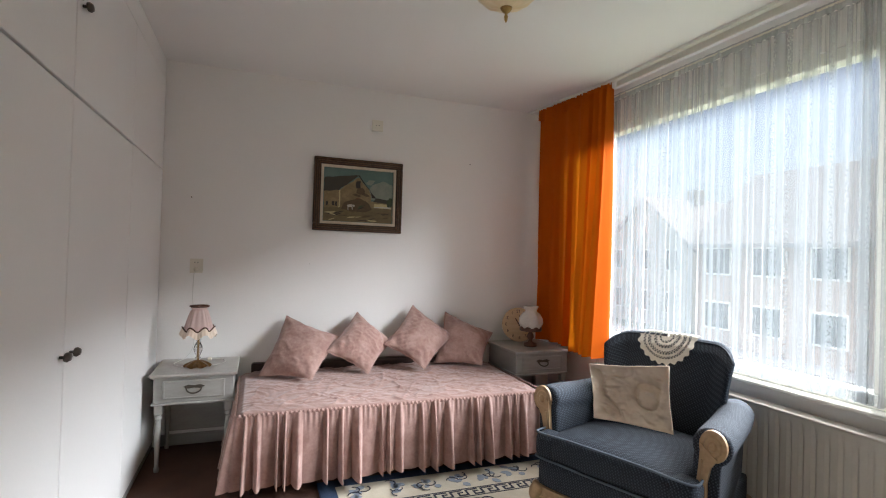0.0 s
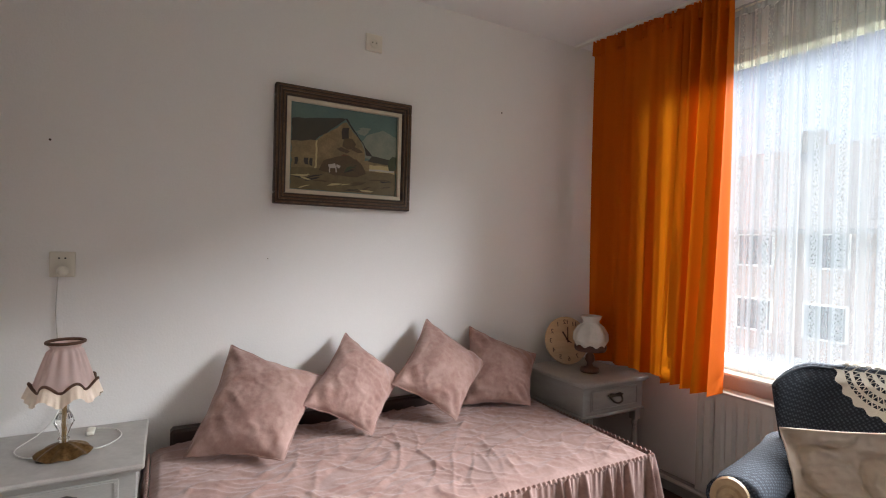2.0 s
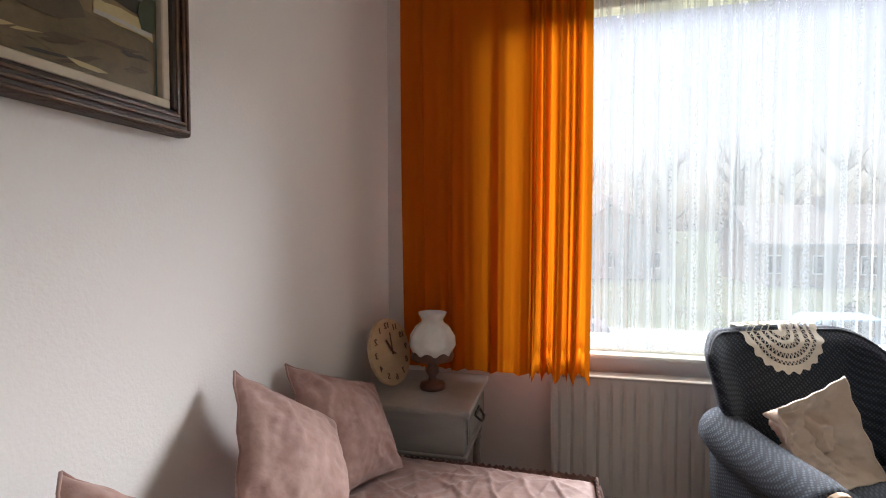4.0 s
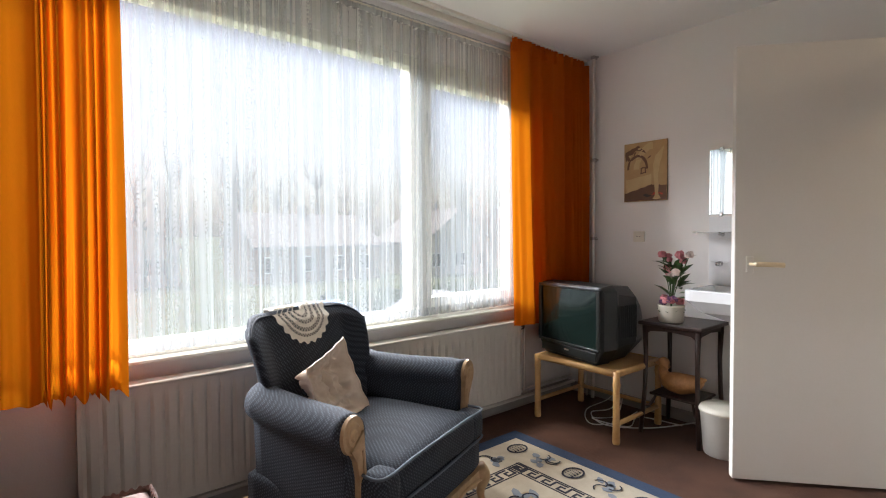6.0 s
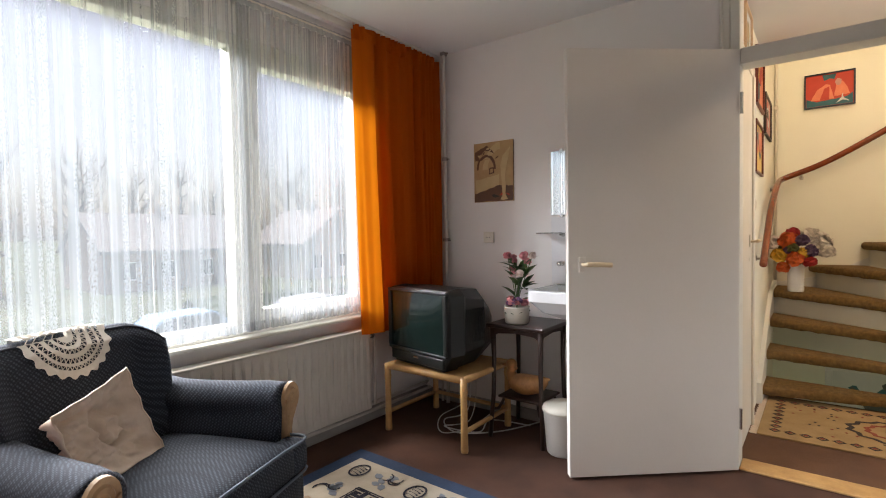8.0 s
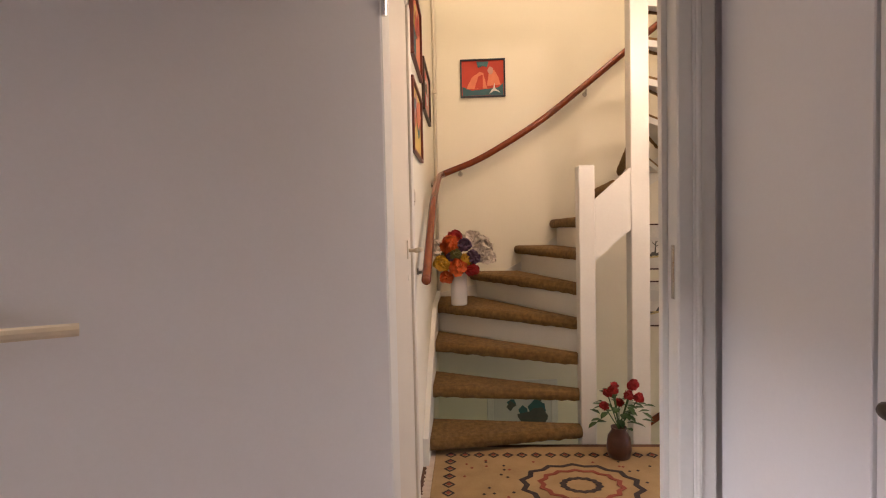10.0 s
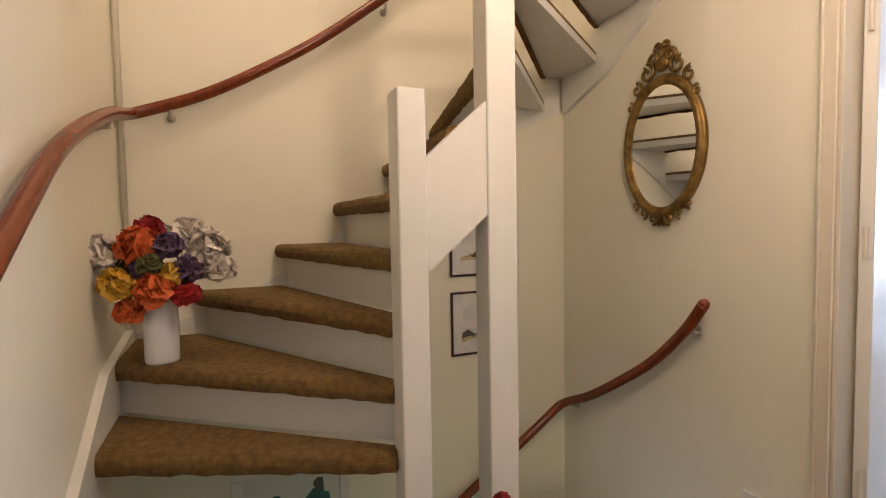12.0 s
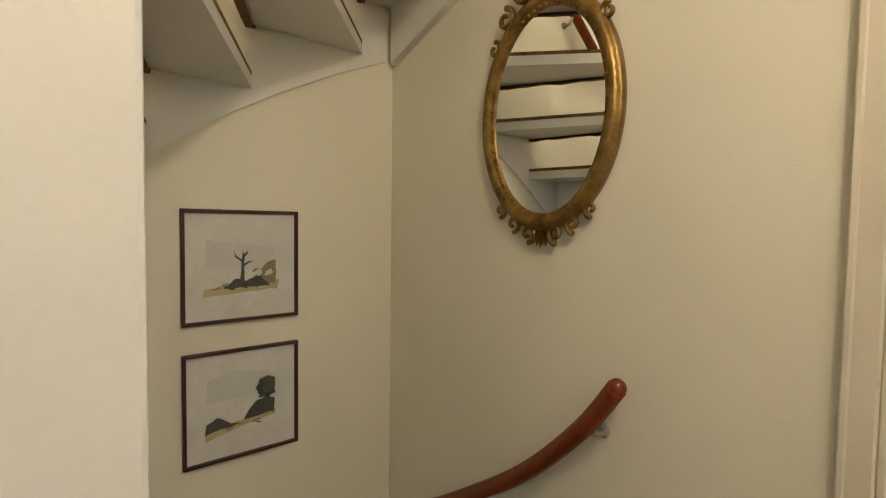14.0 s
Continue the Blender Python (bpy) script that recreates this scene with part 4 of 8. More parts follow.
def softbox(x0, x1, y0, y1, z0, z1, r, crown=0.0, nx=16, ny=16, nz=6):
    """A padded block with rounded edges and a crowned top."""
    bm = bmesh.new()
    vs = bmesh.ops.create_cube(bm, size=1)["verts"]
    bmesh.ops.subdivide_edges(bm, edges=bm.edges[:], cuts=9, use_grid_fill=True)
    cx, cy, cz = (x0 + x1) / 2, (y0 + y1) / 2, (z0 + z1) / 2
    hx_, hy_, hz_ = (x1 - x0) / 2, (y1 - y0) / 2, (z1 - z0) / 2
    for v in bm.verts:
        p = Vector((v.co.x * 2 * hx_, v.co.y * 2 * hy_, v.co.z * 2 * hz_))
        q = Vector((max(-hx_ + r, min(hx_ - r, p.x)), max(-hy_ + r, min(hy_ - r, p.y)), max(-hz_ + r, min(hz_ - r, p.z))))
        d = p - q
        if d.length > 1e-6:
            p = q + d.normalized() * min(d.length, r)
        f = (1 - (p.x / hx_) ** 2) * (1 - (p.y / hy_) ** 2)
        if v.co.z > 0:
            p.z += crown * max(0, f)
        v.co = Vector((cx, cy, cz)) + p
    return bm


part("seat_cushion", softbox(-0.305, 0.305, -0.20, 0.385, 0.29, 0.415, 0.035, 0.03), M["chair"], chair, smooth=True)
bm = softbox(-0.37, -0.25, 0.275, 0.385, 0.29, 0.412, 0.035, 0.0)
part("seat_wing", bm, M["chair"], chair, smooth=True)
part("seat_wing", softbox(0.25, 0.37, 0.275, 0.385, 0.29, 0.412, 0.035, 0.0), M["chair"], chair, smooth=True)
pp = [(-0.36, 0.29, 0.412), (-0.355, 0.375, 0.410), (-0.2, 0.384, 0.418), (0, 0.388, 0.422), (0.2, 0.384, 0.418), (0.355, 0.375, 0.410), (0.36, 0.29, 0.412)]
part("piping", tube(curve_points(pp, 5), 0.0055, 6), M["chair_pipe"], chair, "light blue piping", smooth=True)
pp = [(p[0], p[1] + 0.002, 0.298) for p in pp]
part("piping", tube(curve_points(pp, 5), 0.005, 6), M["chair_pipe"], chair, smooth=True)
part("base", softbox(-0.355, 0.355, -0.26, 0.375, 0.155, 0.295, 0.03), M["chair"], chair, smooth=True)


def arm(sx):
    """One rolled arm with its side panel, drawn forward along y."""
    prof = []
    for k in range(15):
        a = math.radians(-60 + 270 * k / 14)
        prof.append((0.385 + 0.075 * math.cos(a), 0.545 + 0.068 * math.sin(a)))
    prof += [(0.315, 0.50), (0.312, 0.30), (0.385, 0.16), (0.40, 0.16), (0.412, 0.30), (0.418, 0.46)]
    secs = []
    bm = bmesh.new()
    ys = [-0.22, -0.17, -0.08, 0.02, 0.12, 0.2, 0.25, 0.272, 0.28]
    for i, y in enumerate(ys):
        k = 1.0 if y < 0.25 else (0.97 if y < 0.275 else 0.90)
        dz = -0.01 * math.sin(math.pi * (y + 0.27) / 0.55) + (0.02 if y < -0.2 else 0)
        drop = -0.012 if i == 0 else 0
        shift = -0.085 * (0.28 - y) / 0.55
        secs.append([bm.verts.new((sx * (0.37 + shift + (x - 0.37) * k), y, 0.38 + (z - 0.38) * k + dz + drop)) for x, z in prof])
    for a, b in zip(secs, secs[1:]):
        for j in range(len(a)):
            q = (j + 1) % len(a)
            bm.faces.new((a[j], a[q], b[q], b[j]))
    bm.faces.new(secs[0])
    bm.faces.new(secs[-1])
    part("armrest", bm, M["chair"], chair, smooth=True)
    # carved scroll and post on the arm's front
    bm = add_lathe(bmesh.new(), [(0.001, -0.012), (0.046, -0.012), (0.054, -0.004), (0.052, 0.008), (0.036, 0.006), (0.03, 0.012), (0.018, 0.01), (0.012, 0.016), (0.001, 0.017)], 22, pose(sx * 0.392, 0.287, 0.545, -90) @ Matrix.Diagonal((0.95, 1.15, 1, 1)))
    out = [(0.35, 0.55), (0.345, 0.47), (0.338, 0.40), (0.345, 0.33), (0.36, 0.26), (0.362, 0.17), (0.39, 0.17), (0.388, 0.27), (0.372, 0.34), (0.372, 0.40), (0.385, 0.46), (0.41, 0.50)]
    add_prism(bm, [(sx * x, z) for x, z in out], 0.276, 0.302)
    add_tube(bm, curve_points([(sx * 0.358, 0.303, 0.49), (sx * 0.352, 0.304, 0.40), (sx * 0.366, 0.304, 0.28), (sx * 0.376, 0.303, 0.18)], 4), 0.005, 6)
    part("arm_front", bm, M["oak"], chair, "carved worn wooden scroll")


arm(1)
arm(-1)


def back_surface(u, v, sgn):
    """The wing back: u across, v up; its sides curve forward and end lower than the middle."""
    s = (u - 0.5) * 2
    side = max(0.0, (abs(s) - 0.62) / 0.38)
    zt = 0.853 - 0.006 * abs(s) - 0.075 * side ** 2.2
    z = 0.20 + (zt - 0.20) * v
    w = 0.268 + 0.067 * max(0.0, min(1.0, (z - 0.40) / 0.42)) ** 0.8
    x = s * w + 0.03 * v
    lean = -0.22 - 0.10 * v
    round_top = (1 - max(0, v - 0.93) / 0.07 * 0.75)
    y = lean + sgn * 0.05 * (1 - abs(s) ** 7) ** 0.5 * round_top + 0.12 * side ** 1.4 * (0.5 + 0.5 * math.sin(math.pi * min(1, max(0, z - 0.35) * 1.7)))
    if sgn > 0:
        y += 0.022 * (1 - s * s) * math.sin(math.pi * min(1, v * 1.05))
    return Vector((x, y, z))


def closed_pair(fa, fb, nu, nv):
    bm = grid(nu, nv, fa)
    g2 = grid(nu, nv, fb)
    me = bpy.data.meshes.new("tmp")
    g2.to_mesh(me)
    g2.free()
    bm.from_mesh(me)
    bpy.data.meshes.remove(me)
    bmesh.ops.remove_doubles(bm, verts=bm.verts, dist=0.001)
    bmesh.ops.holes_fill(bm, edges=bm.edges[:], sides=0)
    return bm


part("backrest", closed_pair(lambda u, v: back_surface(u, v, 1), lambda u, v: back_surface(u, v, -1), 40, 30), M["chair"], chair, smooth=True)
edge = [back_surface(0.006 + 0.988 * k / 40, 0.985, 1) for k in range(41)]
part("back_piping", tube(edge, 0.005, 6), M["chair_pipe2"], chair, "dark piping along the back", smooth=True)
# carved apron and legs
bm = bmesh.new()
ap = [(-0.34, 0.165), (0.34, 0.165), (0.34, 0.12), (0.27, 0.105), (0.2, 0.125), (0.1, 0.112), (0.04, 0.095), (-0.04, 0.095), (-0.1, 0.112), (-0.2, 0.125), (-0.27, 0.105), (-0.34, 0.12)]
add_prism(bm, ap, 0.352, 0.385)
add_tube(bm, curve_points([(-0.33, 0.387, 0.12), (-0.2, 0.387, 0.137), (-0.1, 0.387, 0.125), (0, 0.388, 0.108), (0.1, 0.387, 0.125), (0.2, 0.387, 0.137), (0.33, 0.387, 0.12)], 4), 0.006, 6)
add_lathe(bm, [(0.001, 0), (0.03, 0), (0.024, 0.008), (0.001, 0.01)], 12, pose(0, 0.386, 0.13, -90))
part("apron", bm, M["oak"], chair, "carved wooden apron")
for sx in (-1, 1):
    bm = bmesh.new()
    add_prism(bm, [(-0.25, 0.165), (0.35, 0.165), (0.35, 0.125), (0.2, 0.14), (0.05, 0.13), (-0.1, 0.14), (-0.25, 0.125)], 0.335 * sx, 0.36 * sx, "x")
    part("side_rail", bm, M["oak"], chair)
    for y, s in ((0.365, 1), (-0.25, -1)):
        pts = curve_points([(sx * 0.335, y - 0.0 * s, 0.165), (sx * 0.352, y + 0.02 * s, 0.12), (sx * 0.34, y + 0.01 * s, 0.06), (sx * 0.345, y + 0.02 * s, 0.012), (sx * 0.35, y + 0.03 * s, 0.0)], 4)
        rr = [0.034, 0.036, 0.035, 0.033, 0.030, 0.026, 0.022, 0.019, 0.017, 0.016, 0.015, 0.015, 0.017, 0.02, 0.022, 0.022, 0.021]
        part("leg", tube(pts, rr[:len(pts)], 10), M["oak"], chair, "carved cabriole leg", smooth=True)


def cw(p):
    return CH @ Vector(p)


cc = [(2.105, 0.350, 0.725), (2.382, 0.605, 0.69), (2.318, 0.615, 0.435), (2.015, 0.405, 0.432)]
cc = [(x - 0.014, y + 0.036, z + 0.004) for x, y, z in cc]
cushion("cushion", cc, 0.045, M["cream"], "creased cream satin cushion leaning in the armchair", "cushion", "", 21, 0.024)

# crocheted doily over the chair back
doily = base("doily", CH @ pose(0.045, -0.235, 0.80), "round white crocheted doily draped over the chair back", "doily")


def on_back(a, r):
    """A point of the doily: r along the cloth, folded over the back's top."""
    px, pv = r * math.cos(a), r * math.sin(a)
    # pv > 0 hangs behind, pv < 0 hangs in front
    x = 0.045 + px
    u = (x - 0.03) / 0.67 + 0.5
    if pv < 0.0:
        v = 1 + pv / 0.66
        p = back_surface(u, min(v, 0.985), 1)
        return p + Vector((0, 0.010, 0.004))
    top = back_surface(u, 1.0, 1)
    return Vector((x, top.y + 0.012 - min(pv, 0.06), top.z + 0.012 - max(0, pv - 0.06)))


inv = (CH @ pose(0.045, -0.235, 0.80)).inverted() @ CH
for r0, r1, nm, mt in ((0.0, 0.03, "centre", "lace"), (0.04, 0.052, "ring", "lace"), (0.066, 0.082, "ring", "lace"), (0.098, 0.108, "ring", "lace"), (0.12, 0.145, "border", "lace")):
    def fn(u, v, r0=r0, r1=r1):
        a = 2 * math.pi * u
        r = r0 + (r1 - r0) * v
        if r1 > 0.14:
            r += 0.006 * v * math.cos(22 * a)
        return inv @ on_back(a, max(r, 0.001))
    part(nm, grid(132, 3, fn), M["lace"], doily, smooth=True)
bm = bmesh.new()
for ra, rb, nn in ((0.028, 0.042, 14), (0.05, 0.068, 26), (0.08, 0.10, 40), (0.106, 0.122, 48)):
    for k in range(nn):
        for d in (-1, 1):
            a0 = 2 * math.pi * k / nn
            a1 = a0 + d * math.pi / nn
            p0, p1 = inv @ on_back(a0, ra), inv @ on_back(a1, rb)
            add_tube(bm, [p0, (p0 + p1) / 2 + Vector((0, 0.001, 0.001)), p1], 0.0016, 4)
part("lacework", bm, M["lace"], doily)

# television on a rattan table
tvt = wbase("rattan_table", 0.40, 0.5, 0, "low rattan table with a rail round its legs carrying the television", "side table")
RX0, RX1, RY0, RY1 = 0.17, 0.63, 0.22, 0.775
top_pts = [(RX0, RY0), (RX1, RY0), (RX1, RY1), (RX0, RY1)]
for i in range(4):
    x, y = top_pts[i]
    bm = lathe([(0.019, 0), (0.021, 0.01), (0.019, 0.1), (0.021, 0.12), (0.019, 0.13), (0.018, 0.3), (0.022, 0.33), (0.019, 0.345), (0.02, 0.40)], 12, pose(x, y, 0))
    wpart("leg", bm, M["rattan"], tvt, smooth=True)
    x2, y2 = top_pts[(i + 1) % 4]
    wpart("top_rail", tube([(x, y, 0.387), (x2, y2, 0.387)], 0.019, 10), M["rattan"], tvt, smooth=True)
    if i != 1:
        wpart("low_rail", tube([(x, y, 0.11), (x2, y2, 0.11)], 0.013, 8), M["rattan"], tvt, smooth=True)
for k in range(22):
    x = RX0 + 0.02 + (RX1 - RX0 - 0.04) * k / 21
    wpart("slat", box(x - 0.009, x + 0.009, RY0 + 0.01, RY1 - 0.01, 0.394, 0.403), M["rattan"], tvt)

tv = base("television", pose(0.385, 0.475, 0.408, 0, 0, -9), "bulky dark green-black tube television, switched off", "television")
# local: front faces +x
fw, hh = 0.272, 0.452


def tv_section(x, hw, z0, z1, ch, low=None, lw=0.0):
    """An eight-sided slice of the cabinet; its lower corners may be cut deeper."""
    low = low or ch
    return [(x, -hw + low + lw, z0), (x, hw - low - lw, z0), (x, hw, z0 + low + lw * 2), (x, hw, z1 - ch), (x, hw - ch, z1), (x, -hw + ch, z1), (x, -hw, z1 - ch), (x, -hw, z0 + low + lw * 2)]


bm = bmesh.new()
secs = [tv_section(0.226, 0.250, 0.012, 0.438, 0.03, 0.03, 0.02), tv_section(0.218, 0.268, 0.004, 0.450, 0.03, 0.03, 0.03), tv_section(0.12, 0.274, 0.004, 0.458, 0.035, 0.03, 0.03),
        tv_section(0.10, 0.266, 0.006, 0.452, 0.045, 0.04, 0.03), tv_section(-0.06, 0.258, 0.010, 0.440, 0.06, 0.05, 0.03), tv_section(-0.17, 0.20, 0.02, 0.375, 0.06, 0.05, 0.02), tv_section(-0.25, 0.15, 0.04, 0.30, 0.05)]
rings = [[bm.verts.new(p) for p in s] for s in secs]
for a, b in zip(rings, rings[1:]):
    for j in range(8):
        bm.faces.new((a[j], a[(j + 1) % 8], b[(j + 1) % 8], b[j]))
bm.faces.new(rings[-1])
bm.faces.new(rings[0])
part("cabinet", bm, M["plastic_black"], tv)
for k in range(9):
    for sy in (-1, 1):
        part("vent_slat", box(0.09 - 0.018 * k, 0.096 - 0.018 * k, sy * 0.265 - 0.004, sy * 0.265 + 0.004, 0.15, 0.34, 0.001), M["plastic_black"], tv)


def screen_fn(u, v):
    y, z = (u - 0.5) * 0.455, (v - 0.5) * 0.335
    return Vector((0.232 + 0.022 * (1 - (2 * u - 1) ** 2) * (1 - (2 * v - 1) ** 2) - 0.0, y, 0.262 + z))


part("screen", grid(20, 16, screen_fn), M["screen"], tv, "dark greenish glass screen", smooth=True)
bm = bmesh.new()
for y0, y1, z0, z1 in ((-0.252, 0.252, 0.428, 0.444), (-0.248, 0.248, 0.084, 0.098), (-0.252, -0.228, 0.098, 0.428), (0.228, 0.252, 0.098, 0.428)):
    add_box(bm, 0.215, 0.243, y0, y1, z0, z1, 0.005, 2)
part("bezel", bm, M["plastic_black"], tv)
bm = box(0.224, 0.240, -0.225, 0.225, 0.022, 0.078, 0.004)
add_box(bm, 0.240, 0.2425, -0.09, -0.02, 0.028, 0.05, 0.001)
part("control_strip", bm, M["plastic_black"], tv)
part("badge", box(0.242, 0.245, -0.02, 0.02, 0.053, 0.063, 0.002), M["chrome"], tv, "small silver badge")
cables = wbase("cables", 0.45, 0.5, 0.03, "tangle of white cables on the floor under the rattan table", "cable")
for k, pts in enumerate((((0.12, 0.45, 0.42), (0.10, 0.50, 0.2), (0.25, 0.55, 0.012), (0.42, 0.48, 0.012), (0.38, 0.70, 0.012), (0.18, 0.66, 0.012), (0.12, 0.90, 0.012)),
                         ((0.10, 0.40, 0.35), (0.14, 0.45, 0.1), (0.30, 0.36, 0.010), (0.50, 0.52, 0.010), (0.36, 0.62, 0.010), (0.1, 0.60, 0.010)),
                         ((0.14, 0.48, 0.30), (0.2, 0.5, 0.05), (0.34, 0.42, 0.014), (0.46, 0.60, 0.014), (0.3, 0.8, 0.014), (0.06, 0.95, 0.03)))):
    wpart("cable", tube(curve_points(pts, 8), 0.0035, 6), M["cable"], cables, smooth=True)

# dark stool-height table with the flowers and the carved duck
st = wbase("side_table", 0.2, 0.93, 0, "small dark wooden table with splayed legs and a lower shelf", "side table")
wpart("tabletop", box(0.02, 0.375, 0.755, 1.115, 0.633, 0.655, 0.006, 2), M["darkwood"], st)
for x, y in ((0.05, 0.785), (0.345, 0.785), (0.345, 1.085), (0.05, 1.085)):
    sx, sy = (1 if x > 0.2 else -1), (1 if y > 0.93 else -1)
    wpart("leg", tube([(x, y, 0.633), (x - sx * 0.004, y - sy * 0.004, 0.45), (x, y, 0.25), (x + sx * 0.016, y + sy * 0.016, 0.0)], [0.017, 0.013, 0.013, 0.014], 8), M["darkwood"], st, smooth=True)
for y in (0.785, 1.085):
    wpart("apron", prism([(0.05, 0.633), (0.345, 0.633), (0.345, 0.575), (0.31, 0.60), (0.2, 0.61), (0.085, 0.60), (0.05, 0.575)], y - 0.006, y + 0.006), M["darkwood"], st)
wpart("apron", prism([(0.785, 0.633), (1.085, 0.633), (1.085, 0.575), (1.05, 0.60), (0.935, 0.61), (0.82, 0.60), (0.785, 0.575)], 0.339, 0.351, "x"), M["darkwood"], st)
wpart("shelf", box(0.07, 0.325, 0.80, 1.07, 0.222, 0.236, 0.004), M["darkwood"], st)
for a, b in (((0.05, 0.785), (0.10, 0.83)), ((0.345, 0.785), (0.30, 0.83)), ((0.345, 1.085), (0.30, 1.04)), ((0.05, 1.085), (0.10, 1.04))):
    wpart("bracket", tube(curve_points([(*a, 0.16), ((a[0] + b[0]) / 2, (a[1] + b[1]) / 2, 0.165), (*b, 0.224)], 4), 0.008, 6), M["darkwood"], st)

duck = wbase("carved_duck", 0.25, 0.94, 0.236, "carved wooden duck figure on the shelf of the dark table", "figurine")
bm = bmesh.new()
bmesh.ops.create_uvsphere(bm, u_segments=24, v_segments=14, radius=1)
for v in bm.verts:
    p = v.co.copy()
    v.co = Vector((0.25 + p.x * 0.062, 0.945 + p.y * 0.115 + (0.02 if p.y > 0.6 else 0), 0.303 + p.z * 0.06 + 0.035 * max(0, p.y) ** 2))
add_tube(bm, curve_points([(0.25, 0.865, 0.32), (0.25, 0.845, 0.36), (0.25, 0.86, 0.395)], 4), [0.04, 0.036, 0.032, 0.028, 0.026, 0.026, 0.026, 0.028, 0.03][:9], 12)
hd = bmesh.ops.create_uvsphere(bm, u_segments=14, v_segments=8, radius=0.033, matrix=Matrix.Translation((0.25, 0.85, 0.405)))
add_tube(bm, [(0.25, 0.83, 0.402), (0.25, 0.79, 0.395)], [0.014, 0.006], 8)
add_tube(bm, [(0.25, 1.03, 0.33), (0.25, 1.09, 0.355)], [0.035, 0.006], 8)
wpart("figure", bm, M["duck"], duck, smooth=True)


def leaf_mesh(bm, p, direction, length, width, bend=0.3):
    """One leaf or petal: a small curved blade of six faces."""
    d = Vector(direction).normalized()
    side = d.cross(Vector((0, 0, 1)))
    if side.length < 0.05:
        side = Vector((1, 0, 0))
    side.normalize()
    nn = side.cross(d).normalized()
    p = Vector(p)
    rows = []
    for t, w in ((0, 0.12), (0.35, 0.9), (0.7, 0.8), (1.0, 0.05)):
        c = p + d * length * t - nn * bend * length * t * t
        rows.append([bm.verts.new(c - side * width * w / 2 + nn * 0.1 * width * w), bm.verts.new(c), bm.verts.new(c + side * width * w / 2 + nn * 0.1 * width * w)])
    for a, b in zip(rows, rows[1:]):
        bm.faces.new((a[0], a[1], b[1], b[0]))
        bm.faces.new((a[1], a[2], b[2], b[1]))


def blossom(bm, c, r, petals, rnd, cup=0.5, layers=2):
    """A full, ruffled bloom: petals standing out from a small core on all sides."""
    c = Vector(c)
    for i in range(petals * layers * 2):
        a, el = rnd.uniform(0, 6.283), math.asin(rnd.uniform(-0.45, 1))
        d = Vector((math.cos(a) * math.cos(el), math.sin(a) * math.cos(el), math.sin(el)))
        t = d.orthogonal().normalized()
        t.rotate(Matrix.Rotation(rnd.uniform(0, 6.283), 3, d))
        w = d.cross(t)
        q = c + d * r * 0.45
        k = r * rnd.uniform(0.45, 0.65)
        vs = [bm.verts.new(q + t * k * x + w * k * y + d * k * z) for x, y, z in ((-0.5, -0.9, -0.5), (0.5, -0.9, -0.45), (-0.95, 0.1, 0.0), (0.0, 0.0, 0.15), (0.95, 0.1, 0.05), (-0.5, 0.8, 0.55), (0.45, 0.85, 0.6))]
        for f in ((0, 1, 3), (0, 3, 2), (1, 4, 3), (2, 3, 5), (3, 6, 5), (3, 4, 6)):
            bm.faces.new([vs[j] for j in f])


pot = wbase("flower_pot", 0.27, 0.90, 0.655, "cream ceramic pot with painted leaves holding artificial pink flowers", "flower pot")
px_, py_, pz_ = 0.27, 0.90, 0.655
wpart("pot", lathe([(0.001, 0), (0.060, 0), (0.067, 0.008), (0.070, 0.045), (0.071, 0.088), (0.074, 0.093), (0.070, 0.098), (0.064, 0.094), (0.063, 0.08), (0.001, 0.08)], 26, pose(px_, py_, pz_)), M["ivory"], pot, smooth=True)
bm = bmesh.new()
for k in range(9):
    a = 2 * math.pi * k / 9
    c = Vector((px_ + 0.0725 * math.cos(a), py_ + 0.0725 * math.sin(a), pz_ + 0.066))
    t = Vector((-math.sin(a), math.cos(a), 0.35 if k % 2 else -0.35))
    leaf_mesh(bm, c, t, 0.022, 0.009, 0.0)
wpart("painted_leaves", bm, M["leaf"], pot, "small painted leaves")
rnd = random.Random(12)
stems, leaves, pinks, purples, whites = bmesh.new(), bmesh.new(), bmesh.new(), bmesh.new(), bmesh.new()
for k in range(15):
    a, r = rnd.uniform(0, 6.28), rnd.uniform(0.02, 0.09)
    tip = Vector((px_ - 0.02 + r * math.cos(a), py_ + 0.015 + r * 1.1 * math.sin(a), pz_ + rnd.uniform(0.27, 0.40)))
    add_tube(stems, curve_points([(px_, py_, pz_ + 0.08), (px_ + (tip.x - px_) * 0.3, py_ + (tip.y - py_) * 0.3, pz_ + 0.2), tip], 4), 0.0025, 5)
    blossom(pinks if k % 4 else whites, tip, rnd.uniform(0.018, 0.028), 6, rnd, 0.5, 3)
for k in range(26):
    a = rnd.uniform(0, 6.28)
    z = rnd.uniform(0.10, 0.33)
    d = (math.cos(a), math.sin(a), rnd.uniform(0.1, 1.6))
    leaf_mesh(leaves, (px_ - 0.01 + 0.025 * math.cos(a), py_ + 0.015 + 0.025 * math.sin(a), pz_ + z), d, rnd.uniform(0.07, 0.12), rnd.uniform(0.045, 0.07), 0.35)
for k in range(9):
    a = rnd.uniform(0, 6.28)
    blossom(purples if k % 2 else pinks, (px_ + 0.045 * math.cos(a), py_ + 0.05 * math.sin(a), pz_ + 0.105 + rnd.uniform(0, 0.03)), 0.026, 5, rnd, 0.4, 2)
